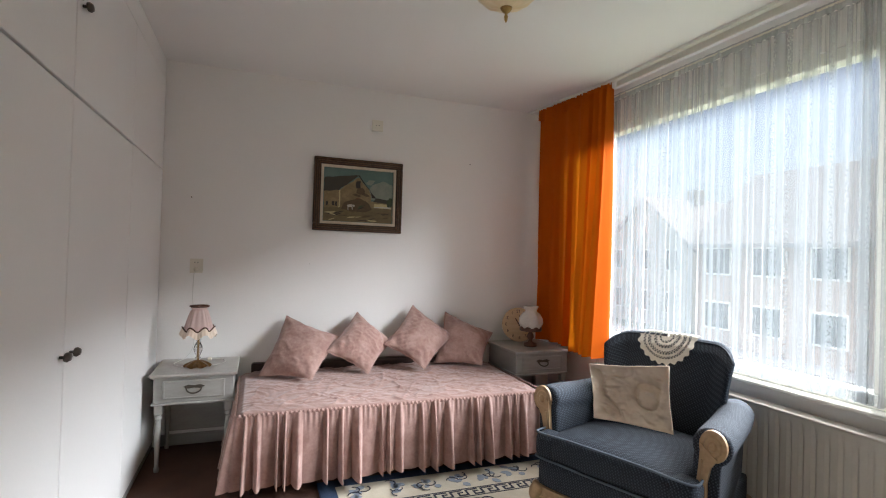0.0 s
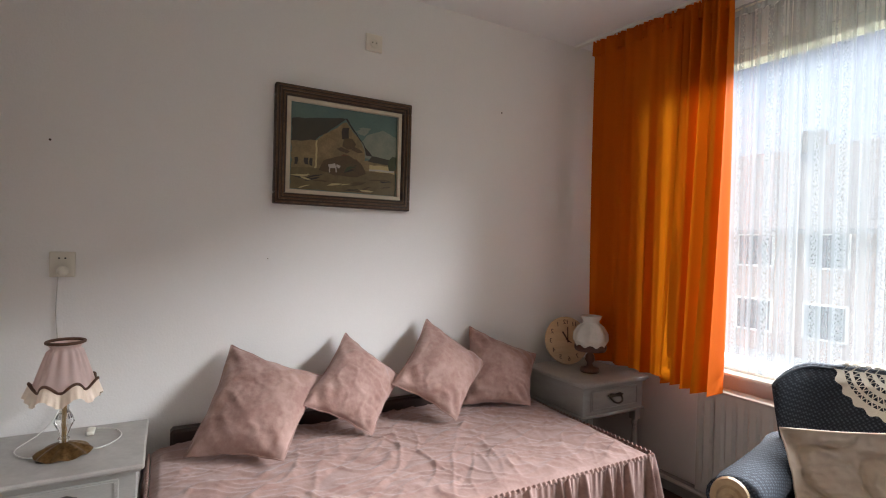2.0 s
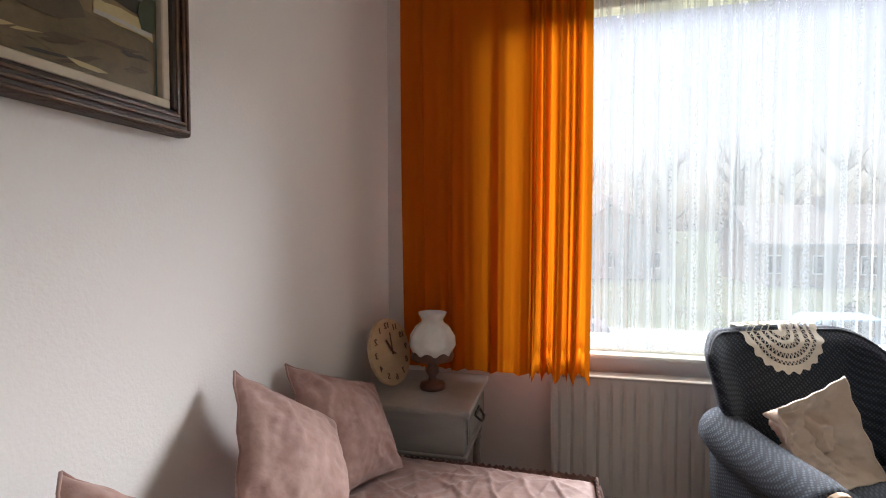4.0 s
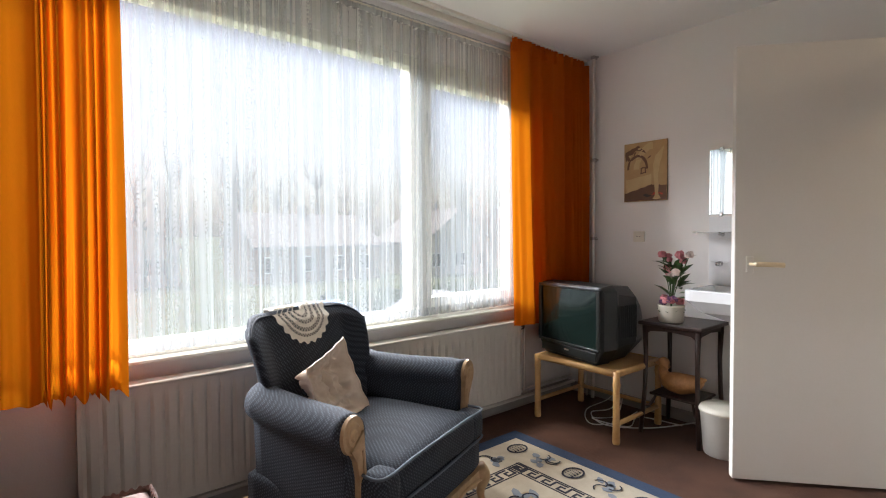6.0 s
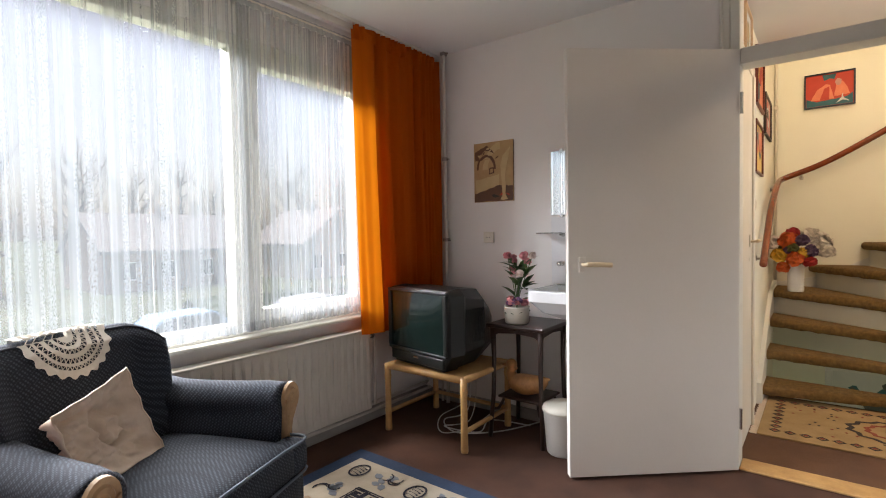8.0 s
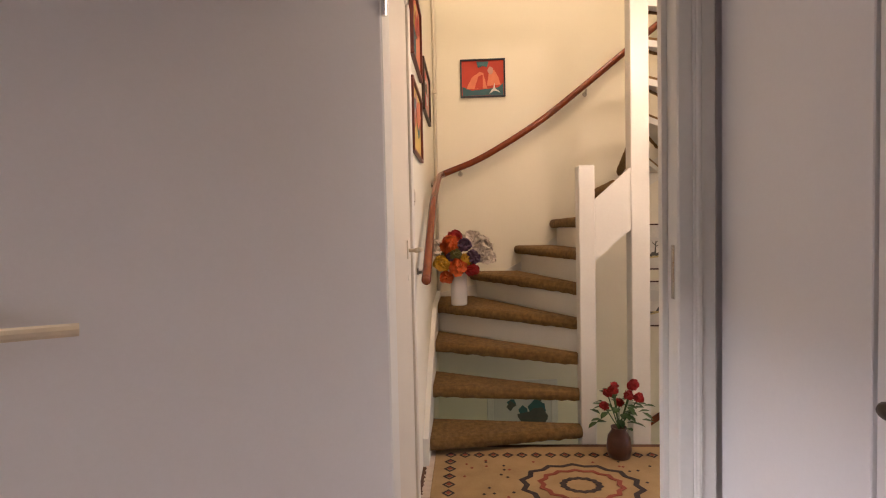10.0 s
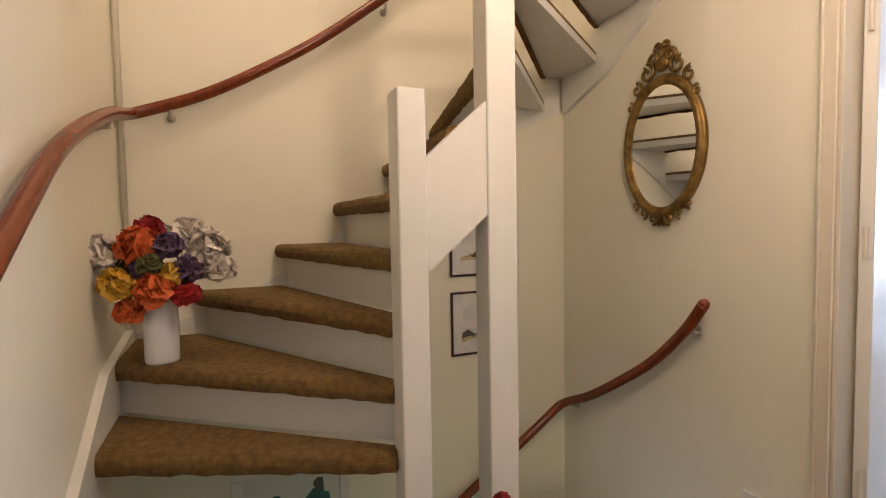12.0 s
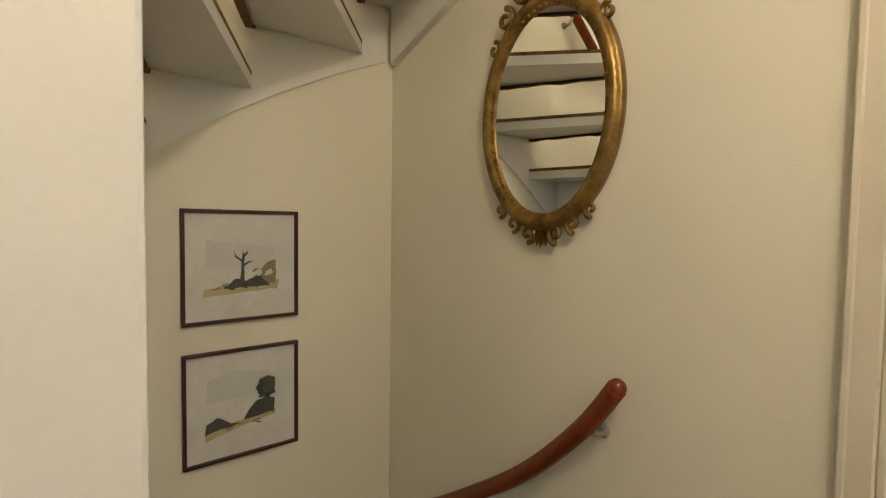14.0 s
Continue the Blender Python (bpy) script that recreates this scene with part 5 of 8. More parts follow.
for nm, b, mt, lb in (("stem", stems, "leaf", ""), ("leaves", leaves, "leaf", "broad green leaves"), ("pink_blossoms", pinks, "pinkflower", "pink blossoms"), ("purple_blossoms", purples, "purpleflower", "purple blossoms"), ("white_blossoms", whites, "whiteflower", "white blossoms")):
    wpart(nm, b, M[mt], pot, lb)

# washbasin corner
basin = wbase("washbasin", 0.2, 1.26, 0.70, "white porcelain washbasin fixed to the wall", "washbasin")


def rounded(x0, x1, y0, y1, r, n=6):
    pts = []
    for cx, cy, a0 in ((x1 - r, y0 + r, -90), (x1 - r, y1 - r, 0)):
        for k in range(n + 1):
            a = math.radians(a0 + 90 * k / n)
            pts.append((cx + r * math.cos(a), cy + r * math.sin(a)))
    pts += [(x0, y1), (x0, y0)]
    return pts


bm = bmesh.new()
levels = [(0.16, 0.0, 0.69), (0.06, 0.0, 0.735), (0.015, 0.0, 0.785), (0.0, 0.0, 0.80), (0.0, 0.0, 0.852), (0.006, 0.004, 0.858), (0.03, 0.03, 0.858), (0.04, 0.04, 0.85), (0.09, 0.09, 0.77), (0.13, 0.13, 0.755)]
rings = []
for ins, back, z in levels:
    o = rounded(0.002 + back, 0.385 - ins, 1.005 + ins, 1.505 - ins, max(0.02, 0.07 - ins * 0.3))
    rings.append([bm.verts.new((x, y, z)) for x, y in o])
for a, b in zip(rings, rings[1:]):
    for j in range(len(a)):
        bm.faces.new((a[j], a[(j + 1) % len(a)], b[(j + 1) % len(b)], b[j]))
bm.faces.new(rings[0])
bm.faces.new(rings[-1])
wpart("bowl", bm, M["porcelain"], basin, smooth=False)
wpart("trap", tube(curve_points([(0.18, 1.25, 0.69), (0.18, 1.25, 0.55), (0.12, 1.25, 0.50), (0.08, 1.25, 0.56), (0.003, 1.25, 0.56)], 5), 0.018, 10), M["chrome"], basin, smooth=True)
panel = wbase("splashback", 0.004, 1.3, 0.86, "white tiled splashback above the washbasin", "splashback", kind="structure")
for r in range(3):
    for c in range(4):
        y, z = 0.995 + c * 0.151, 0.862 + r * 0.133
        wpart("tile", box(0.0006, 0.007, y, y + 0.149, z, z + 0.131, 0.001), M["porcelain"], panel)
tap = wbase("tap", 0.03, 1.2, 0.98, "chrome wall tap with a lever", "tap")
for y in (1.06, 1.16):
    wpart("valve", lathe([(0.001, 0), (0.016, 0), (0.014, 0.02), (0.008, 0.022), (0.008, 0.04), (0.014, 0.045), (0.001, 0.05)], 12, pose(0.007, y, 0.985 if y < 1.1 else 1.0, 0, 90)), M["chrome"], tap, smooth=True)
wpart("spout", tube(curve_points([(0.01, 1.2, 0.96), (0.06, 1.2, 0.965), (0.12, 1.2, 0.95), (0.13, 1.2, 0.93)], 4), 0.009, 8), M["chrome"], tap, smooth=True)
shelf = wbase("glass_shelf", 0.06, 1.2, 1.165, "small glass shelf on chrome brackets under the mirror", "shelf")
wpart("plate", box(0.002, 0.12, 0.95, 1.45, 1.163, 1.169, 0.001), M["clearglass"], shelf)
for y in (1.07, 1.35):
    bm = lathe([(0.001, 0), (0.015, 0), (0.012, 0.01), (0.006, 0.02), (0.006, 0.05), (0.001, 0.052)], 10, pose(0.001, y, 1.155, 0, 90))
    wpart("bracket", bm, M["chrome"], shelf, smooth=True)
mir = wbase("wall_mirror", 0.008, 1.2, 1.27, "small frameless rectangular wall mirror held by clips", "mirror")
wpart("plate", box(0.0008, 0.007, 0.995, 1.40, 1.272, 1.648), M["mirror"], mir)
for y, z in ((1.06, 1.271), (1.33, 1.271), (1.06, 1.648), (1.33, 1.648)):
    wpart("clip", box(0.0008, 0.012, y - 0.01, y + 0.01, z - 0.012, z + 0.012, 0.002), M["chrome"], mir)
bin_ = wbase("waste_bin", 0.43, 1.20, 0, "pale grey plastic waste bin with a lid", "waste bin")
wpart("bucket", lathe([(0.001, 0), (0.095, 0), (0.10, 0.01), (0.118, 0.25), (0.122, 0.255), (0.122, 0.265)], 28, pose(0.31, 1.20, 0) @ Matrix.Diagonal((0.92, 0.92, 0.86, 1))), M["radiator"], bin_, smooth=True)
wpart("lid", lathe([(0.125, 0.262), (0.126, 0.275), (0.118, 0.29), (0.10, 0.30), (0.001, 0.305)], 28, pose(0.31, 1.20, 0) @ Matrix.Diagonal((0.92, 0.92, 0.86, 1))), M["ivory"], bin_, smooth=True)


# sockets and switches
def socket(name, m, w, h, holes, label, category):
    """A wall fitting on the plane x = 0 that faces +x."""
    t = base(name, m, label, category)
    part("plate", box(0, 0.012, -w / 2, w / 2, -h / 2, h / 2, 0.004, 2), M["ivory"], t)
    for z in holes:
        part("outlet", lathe([(0.001, 0.0125), (0.017, 0.0125), (0.017, 0.016), (0.022, 0.016), (0.022, 0.012)], 16, pose(0, 0, z) @ pose(0, 0, 0, 0, 90)), M["ivory"], t)
        for y in (-0.009, 0.009):
            part("pin_hole", lathe([(0.001, 0.0), (0.003, 0.0), (0.003, 0.002), (0.001, 0.002)], 8, pose(0.0125, y, z, 0, 90)), M["black"], t)
    return t


socket("socket", pose(W, 2.615, 1.12, 0, 0, 180), 0.075, 0.09, (-0.02, 0.022), "double cream wall socket with a plug in it", "socket")
socket("socket", pose(W, 1.478, 2.145, 0, 0, 180), 0.08, 0.08, (0.0,), "single cream wall socket high on the wall", "socket")
socket("socket", pose(0, 0.553, 1.143), 0.078, 0.07, (0.0,), "single cream wall socket beside the pipes", "socket")
plug = wbase("plug", 3.70, 2.612, 1.098, "cream plug in the wall socket", "plug")
wpart("body", lathe([(0.017, 0), (0.018, 0.01), (0.014, 0.028), (0.001, 0.032)], 14, pose(W - 0.013, 2.612, 1.098, 0, -90)), M["ivory"], plug, smooth=True)
sw = base("light_switch", pose(0.0, 2.945, 1.305), "cream double light switch beside the door frame", "light switch")
part("plate", box(0, 0.012, -0.04, 0.04, -0.04, 0.04, 0.004, 2), M["ivory"], sw)
for z in (-0.016, 0.016):
    part("rocker", box(0.012, 0.017, -0.022, 0.018, z - 0.006, z + 0.006, 0.002), M["ivory"], sw)
for y, z in ((2.656, 1.553), (1.923, 1.147), (0.75, 1.935)):
    n_ = wbase("nail", W - 0.005, y, z, "small old nail in the wall", "nail")
    wpart("head", lathe([(0.001, 0.008), (0.004, 0.008), (0.004, 0.01), (0.001, 0.011)] if z > 1.2 else [(0.001, 0.0), (0.002, 0.0), (0.002, 0.004), (0.001, 0.005)], 8, pose(W, y, z, 0, -90)), M["frame"], n_)

# ceiling lamp
clx, cly = 2.03, 1.35
cl = wbase("ceiling_lamp", clx, cly, 2.23, "pendant with a fluted cream glass shade and a brass finial", "ceiling lamp")


def cl_fn(u, v):
    a = 2 * math.pi * u
    prof = [(0.025, 2.245), (0.06, 2.255), (0.10, 2.275), (0.125, 2.30), (0.135, 2.325)]
    k = min(v * 4, 3.999)
    i = int(k)
    r = prof[i][0] + (prof[i + 1][0] - prof[i][0]) * (k - i)
    z = prof[i][1] + (prof[i + 1][1] - prof[i][1]) * (k - i)
    r *= 1 + 0.07 * math.cos(10 * a) * v
    return Vector((clx + r * math.cos(a), cly + r * math.sin(a), z + 0.008 * math.cos(10 * a) * v))


wpart("shade", grid(80, 12, cl_fn), M["lampglass"], cl, "fluted cream glass shade", smooth=True)
wpart("finial", lathe([(0.001, 2.185), (0.006, 2.195), (0.008, 2.21), (0.005, 2.222), (0.016, 2.23), (0.022, 2.238), (0.026, 2.247), (0.001, 2.25)], 14, pose(clx, cly, 0)), M["brass"], cl, "brass finial", smooth=True)
wpart("stem", lathe([(0.006, 2.245), (0.006, 2.37), (0.05, 2.38), (0.055, 2.399)], 14, pose(clx, cly, 0)), M["brass"], cl, smooth=True)


# pictures
def picture(name, m, w, h, border, depth, fmat, label, content, mat_w=0.0, mat_m=None, back=None):
    """A framed picture on the plane z = 0 that faces +z; content(parent, w, h) draws inside."""
    t = base(name, m, label, "picture")
    if border:
        bm = bmesh.new()
        for u0, u1, v0, v1 in ((-w / 2, w / 2, h / 2 - border, h / 2), (-w / 2, w / 2, -h / 2, -h / 2 + border), (-w / 2, -w / 2 + border, -h / 2 + border, h / 2 - border), (w / 2 - border, w / 2, -h / 2 + border, h / 2 - border)):
            add_box(bm, u0, u1, v0, v1, 0.001, depth, min(0.006, border * 0.2), 2)
        part("frame", bm, fmat, t)
        for o, hgt in ((0.12, 0.004), (0.42, 0.007), (0.70, 0.003)) if fmat is M["frame_gilt"] else ():
            bm = bmesh.new()
            q, rw = border * o, border * 0.14
            for u0, u1, v0, v1 in ((-w / 2 + q, w / 2 - q, h / 2 - q - rw, h / 2 - q), (-w / 2 + q, w / 2 - q, -h / 2 + q, -h / 2 + q + rw), (-w / 2 + q, -w / 2 + q + rw, -h / 2 + q + rw, h / 2 - q - rw), (w / 2 - q - rw, w / 2 - q, -h / 2 + q + rw, h / 2 - q - rw)):
                add_box(bm, u0, u1, v0, v1, depth - 0.002, depth + hgt, 0.0015)
            part("rib", bm, M["frame_rib"], t, "brown ribbed moulding")
    part("backing", box(-w / 2 + border, w / 2 - border, -h / 2 + border, h / 2 - border, 0.001, depth * 0.35), back or M["paper"], t)
    iw, ih = w / 2 - border, h / 2 - border
    if mat_w:
        bm = bmesh.new()
        for u0, u1, v0, v1 in ((-iw, iw, ih - mat_w, ih), (-iw, iw, -ih, -ih + mat_w), (-iw, -iw + mat_w, -ih + mat_w, ih - mat_w), (iw - mat_w, iw, -ih + mat_w, ih - mat_w)):
            add_box(bm, u0, u1, v0, v1, depth * 0.35, depth * 0.8, 0.002)
        part("inner_frame", bm, mat_m, t)
    content(t, iw - mat_w, ih - mat_w, depth * 0.35)
    return t


def patch(t, name, outline, z, mat, sx=1, sy=1):
    """A flat painted shape, given from -1 to 1 across the picture."""
    if max(max(abs(x), abs(y)) for x, y in outline) < 0.999:
        fine = []
        for i, p in enumerate(outline):
            q = outline[(i + 1) % len(outline)]
            n = max(1, min(8, int(math.hypot(q[0] - p[0], q[1] - p[1]) / 0.07)))
            for k in range(n):
                x, y = p[0] + (q[0] - p[0]) * k / n, p[1] + (q[1] - p[1]) * k / n
                w = Vector((x * 7, y * 7, z * 900))
                fine.append((max(-0.985, min(0.985, x + 0.03 * noise.noise(w))), max(-0.985, min(0.985, y + 0.03 * noise.noise(w + Vector((5, 5, 5)))))))
        outline = fine
    bm = add_prism(bmesh.new(), [(x * sx, y * sy) for x, y in outline], z, z + 0.0008, "z")
    return part(name, bm, mat, t)


def strokes(t, a, b, z, seed, mats, area, n, length, width, tilt=0.0):
    """Short brush strokes laid over one another within an area."""
    rnd_ = random.Random(seed)
    for k in range(n):
        x, y = rnd_.uniform(area[0], area[1]), rnd_.uniform(area[2], area[3])
        an, ln, w = tilt + rnd_.uniform(-0.35, 0.35), length * rnd_.uniform(0.5, 1.3), width * rnd_.uniform(0.6, 1.3)
        c, s = math.cos(an), math.sin(an)
        patch(t, "brush_stroke", [(x + c * u - s * v, y + s * u + c * v) for u, v in ((-ln, 0), (-ln * 0.4, w), (ln * 0.5, w * 0.7), (ln, 0), (ln * 0.4, -w), (-ln * 0.5, -w * 0.8))], z + 0.00003 * k, PT[mats[k % len(mats)]], a, b)


def paint(name, c, c2=None, scale=30):
    return material(name, c, 0.55, c2 or tuple(v * 0.6 for v in c), scale, 0.35, 160, dist=0.001, fac=0.8)


PT = {k: paint("paint_" + k, *v) for k, v in {
    "sky": ((0.13, 0.20, 0.17), (0.06, 0.12, 0.11), 12), "cloud": ((0.30, 0.31, 0.24), (0.14, 0.18, 0.15), 20), "roof": ((0.05, 0.045, 0.03), (0.03, 0.028, 0.02), 20),
    "barn": ((0.34, 0.25, 0.12), (0.10, 0.065, 0.03), 26), "hay": ((0.12, 0.08, 0.035), (0.06, 0.04, 0.02), 40), "sand": ((0.22, 0.165, 0.075), (0.09, 0.065, 0.03), 34),
    "tree": ((0.05, 0.07, 0.03), (0.025, 0.035, 0.015), 40), "white": ((0.6, 0.57, 0.5), (0.4, 0.38, 0.33), 30), "dark": ((0.03, 0.025, 0.02), (0.02, 0.015, 0.012), 30),
    "ochre": ((0.52, 0.36, 0.17), (0.38, 0.23, 0.09), 14), "vault": ((0.62, 0.47, 0.25), (0.46, 0.32, 0.14), 12), "umber": ((0.16, 0.07, 0.03), (0.09, 0.04, 0.02), 18),
    "red": ((0.55, 0.05, 0.02), (0.42, 0.03, 0.012), 14), "teal": ((0.03, 0.14, 0.15), (0.02, 0.08, 0.10), 16), "peach": ((0.75, 0.24, 0.12), (0.6, 0.15, 0.07), 20),
    "yellow": ((0.72, 0.52, 0.15), (0.6, 0.4, 0.1), 14), "pink": ((0.55, 0.28, 0.22), (0.42, 0.2, 0.16), 14), "wash": ((0.55, 0.56, 0.56), (0.66, 0.65, 0.60), 12),
    "olive": ((0.20, 0.17, 0.08), (0.38, 0.33, 0.17), 20), "ink": ((0.05, 0.055, 0.05), (0.10, 0.10, 0.085), 30), "straw": ((0.45, 0.36, 0.14), (0.6, 0.52, 0.3), 26)}.items()}


def barn_picture(t, a, b, z):
    patch(t, "sky", [(-1, -1), (1, -1), (1, 1), (-1, 1)], z, PT["sky"], a, b)
    patch(t, "cloud", [(0.2, -0.1), (0.98, -0.15), (0.98, 0.5), (0.7, 0.62), (0.4, 0.45), (0.22, 0.2)], z + 0.0009, PT["cloud"], a, b)
    patch(t, "ground", [(-0.98, -0.98), (0.98, -0.98), (0.98, -0.35), (-0.98, -0.48)], z + 0.0018, PT["sand"], a, b)
    patch(t, "far_building", [(0.3, -0.42), (0.98, -0.42), (0.98, -0.22), (0.5, -0.16), (0.3, -0.2)], z + 0.0022, PT["barn"], a, b)
    patch(t, "far_roof", [(0.42, -0.2), (0.98, -0.24), (0.9, -0.08), (0.5, -0.04)], z + 0.0028, PT["roof"], a, b)
    patch(t, "barn_wall", [(-0.98, -0.5), (0.36, -0.42), (0.36, 0.1), (0.0, 0.70), (-0.3, 0.45), (-0.55, 0.18), (-0.98, 0.12)], z + 0.0032, PT["barn"], a, b)
    patch(t, "barn_roof", [(-0.98, 0.10), (-0.58, 0.18), (-0.02, 0.75), (-0.1, 0.78), (-0.98, 0.62)], z + 0.0040, PT["roof"], a, b)
    patch(t, "roof_edge", [(-0.04, 0.76), (0.0, 0.76), (0.5, -0.06), (0.38, -0.05), (0.36, 0.12), (0.26, 0.3)], z + 0.0044, PT["dark"], a, b)
    patch(t, "loft_door", [(-0.08, 0.28), (0.05, 0.25), (0.05, 0.58), (-0.08, 0.55)], z + 0.0048, PT["dark"], a, b)
    patch(t, "sack", [(-0.08, 0.12), (0.02, 0.05), (0.14, 0.08), (0.2, 0.2), (0.1, 0.32), (-0.05, 0.3)], z + 0.0052, PT["hay"], a, b)
    patch(t, "hay", [(-0.5, -0.52), (-0.42, -0.28), (-0.2, -0.15), (0.05, -0.1), (0.28, -0.25), (0.38, -0.5), (0.2, -0.62), (-0.2, -0.6)], z + 0.0054, PT["hay"], a, b)
    for o in ([(-0.34, -0.36), (-0.2, -0.33), (-0.18, -0.44), (-0.32, -0.45)], [(-0.32, -0.44), (-0.30, -0.44), (-0.30, -0.54), (-0.32, -0.54)], [(-0.2, -0.43), (-0.18, -0.43), (-0.18, -0.53), (-0.2, -0.53)], [(-0.17, -0.34), (-0.1, -0.36), (-0.12, -0.42), (-0.18, -0.40)]):
        patch(t, "cattle", o, z + 0.0062, PT["white"], a, b)
    for x in (-0.88, -0.72, -0.64):
        patch(t, "barn_window", [(x - 0.03, -0.42), (x + 0.03, -0.42), (x + 0.03, -0.26), (x - 0.03, -0.26)], z + 0.0046, PT["dark"], a, b)
    patch(t, "bush", [(0.84, -0.36), (0.98, -0.36), (0.98, -0.02), (0.9, 0.0), (0.82, -0.12)], z + 0.0048, PT["tree"], a, b)
    strokes(t, a, b, z + 0.0030, 3, ("hay", "straw", "sand", "dark"), (-0.85, 0.85, -0.92, -0.62), 26, 0.16, 0.02, 0.15)
    strokes(t, a, b, z + 0.0014, 4, ("cloud", "sky"), (0.1, 0.85, 0.1, 0.85), 12, 0.14, 0.05, 0.2)
    strokes(t, a, b, z + 0.0045, 5, ("hay", "umber", "barn"), (-0.45, 0.2, -0.2, 0.1), 9, 0.10, 0.05, -0.3)
    strokes(t, a, b, z + 0.0058, 6, ("dark", "tree", "hay"), (-0.35, 0.25, -0.5, -0.3), 8, 0.09, 0.03, 0.4)
    patch(t, "wall_corner", [(-0.56, -0.48), (-0.53, -0.48), (-0.53, 0.18), (-0.56, 0.16)], z + 0.0052, PT["straw"], a, b)
    patch(t, "low_wall", [(0.45, -0.40), (0.95, -0.44), (0.95, -0.28), (0.45, -0.26)], z + 0.0036, PT["straw"], a, b)
    patch(t, "fence", [(0.45, -0.42), (0.95, -0.4), (0.95, -0.36), (0.45, -0.38)], z + 0.0050, PT["white"], a, b)


# the plane faces west off the east wall: local x runs south
EAST = Matrix(((0, 0, -1, 0), (-1, 0, 0, 0), (0, 1, 0, 0), (0, 0, 0, 1)))
picture("framed_painting", Matrix.Translation((W, 1.60, 1.632)) @ EAST, 0.625, 0.505, 0.048, 0.036, M["frame_gilt"], "oil painting of a farm barn in a dark ribbed wooden frame", barn_picture, 0.018, M["cream_wood"], PT["sky"])


def arches_picture(t, a, b, z):
    patch(t, "ground_tone", [(-1, -1), (1, -1), (1, 1), (-1, 1)], z, PT["ochre"], a, b)
    patch(t, "floor_tone", [(-0.98, -0.98), (0.98, -0.98), (0.98, -0.5), (0.3, -0.45), (-0.98, -0.72)], z + 0.0009, PT["umber"], a, b)
    patch(t, "wall_tone", [(-0.9, -0.25), (0.3, -0.1), (0.3, -0.45), (-0.9, -0.7)], z + 0.0014, PT["vault"], a, b)
    arc = [(0.42 + 0.95 * math.cos(math.radians(k)), 0.02 + 0.95 * math.sin(math.radians(k))) for k in range(95, 185, 10)]
    arc2 = [(0.42 + 0.70 * math.cos(math.radians(k)), 0.02 + 0.72 * math.sin(math.radians(k))) for k in range(175, 85, -10)]
    patch(t, "arch", [(max(-0.98, x), y) for x, y in arc + arc2], z + 0.002, PT["vault"], a, b)
    arc = [(-0.35 + 0.5 * math.cos(math.radians(k)), 0.1 + 0.5 * math.sin(math.radians(k))) for k in range(0, 185, 15)]
    arc2 = [(-0.35 + 0.4 * math.cos(math.radians(k)), 0.1 + 0.4 * math.sin(math.radians(k))) for k in range(180, -5, -15)]
    patch(t, "inner_arch", arc + arc2, z + 0.0026, PT["umber"], a, b)
    patch(t, "niche", [(-0.2, -0.08), (0.06, -0.06), (0.06, 0.16), (-0.2, 0.14)], z + 0.003, PT["umber"], a, b)
    patch(t, "niche_light", [(-0.14, -0.04), (0.0, -0.02), (0.0, 0.1), (-0.14, 0.09)], z + 0.0036, PT["ochre"], a, b)
    patch(t, "shadow", [(-0.95, 0.7), (-0.3, 0.9), (0.1, 0.6), (-0.4, 0.75), (-0.9, 0.4)], z + 0.0032, PT["umber"], a, b)
    strokes(t, a, b, z + 0.0036, 9, ("ochre", "vault", "umber"), (-0.8, 0.3, 0.2, 0.85), 14, 0.10, 0.04, 0.6)
    strokes(t, a, b, z + 0.0030, 10, ("umber", "red", "umber", "dark"), (-0.8, 0.8, -0.9, -0.7), 10, 0.16, 0.04, 0.1)
    patch(t, "shade_side", [(0.75, -0.5), (0.98, -0.5), (0.98, 0.6), (0.8, 0.2)], z + 0.0034, PT["ochre"], a, b)
    patch(t, "column", [(0.36, -0.95), (0.72, -0.95), (0.64, -0.82), (0.6, -0.15), (0.68, 0.1), (0.86, 0.8), (0.5, 0.5), (0.36, 0.15), (0.42, -0.15), (0.46, -0.82)], z + 0.004, PT["vault"], a, b)


WEST = Matrix(((0, 0, 1, 0), (1, 0, 0, 0), (0, 1, 0, 0), (0, 0, 0, 1)))
picture("canvas_painting", Matrix.Translation((0, 0.594, 1.566)) @ WEST @ pose(0, 0, 0, 0, 0, 0), 0.295, 0.385, 0.0, 0.022, None, "unframed canvas of a vaulted cellar in ochre and brown", arches_picture, back=PT["umber"])


# rug with a key border
def flat(name, outline_list, z, mat, parent, label=""):
    bm = bmesh.new()
    for o in outline_list:
        add_prism(bm, o, z, z + 0.0015, "z")
    return part(name, bm, mat, parent, label)


RGX0, RGX1, RGY0, RGY1 = 0.93, 2.93, 0.30, 1.93
rug = base("rug", pose(RGX0, RGY0, 0.0, 0, 0, 0), "cream and blue oriental rug with a dark key-pattern border", "rug")
RW, RH = RGX1 - RGX0, RGY1 - RGY0
part("base_weave", box(0, RW, 0, RH, 0.001, 0.011, 0.004), M["rugblue"], rug, "blue rug edge")
part("field", box(0.085, RW - 0.085, 0.085, RH - 0.085, 0.011, 0.0135, 0.001), M["rugcream"], rug)
key = []
kw, pitch = 0.011, 0.085


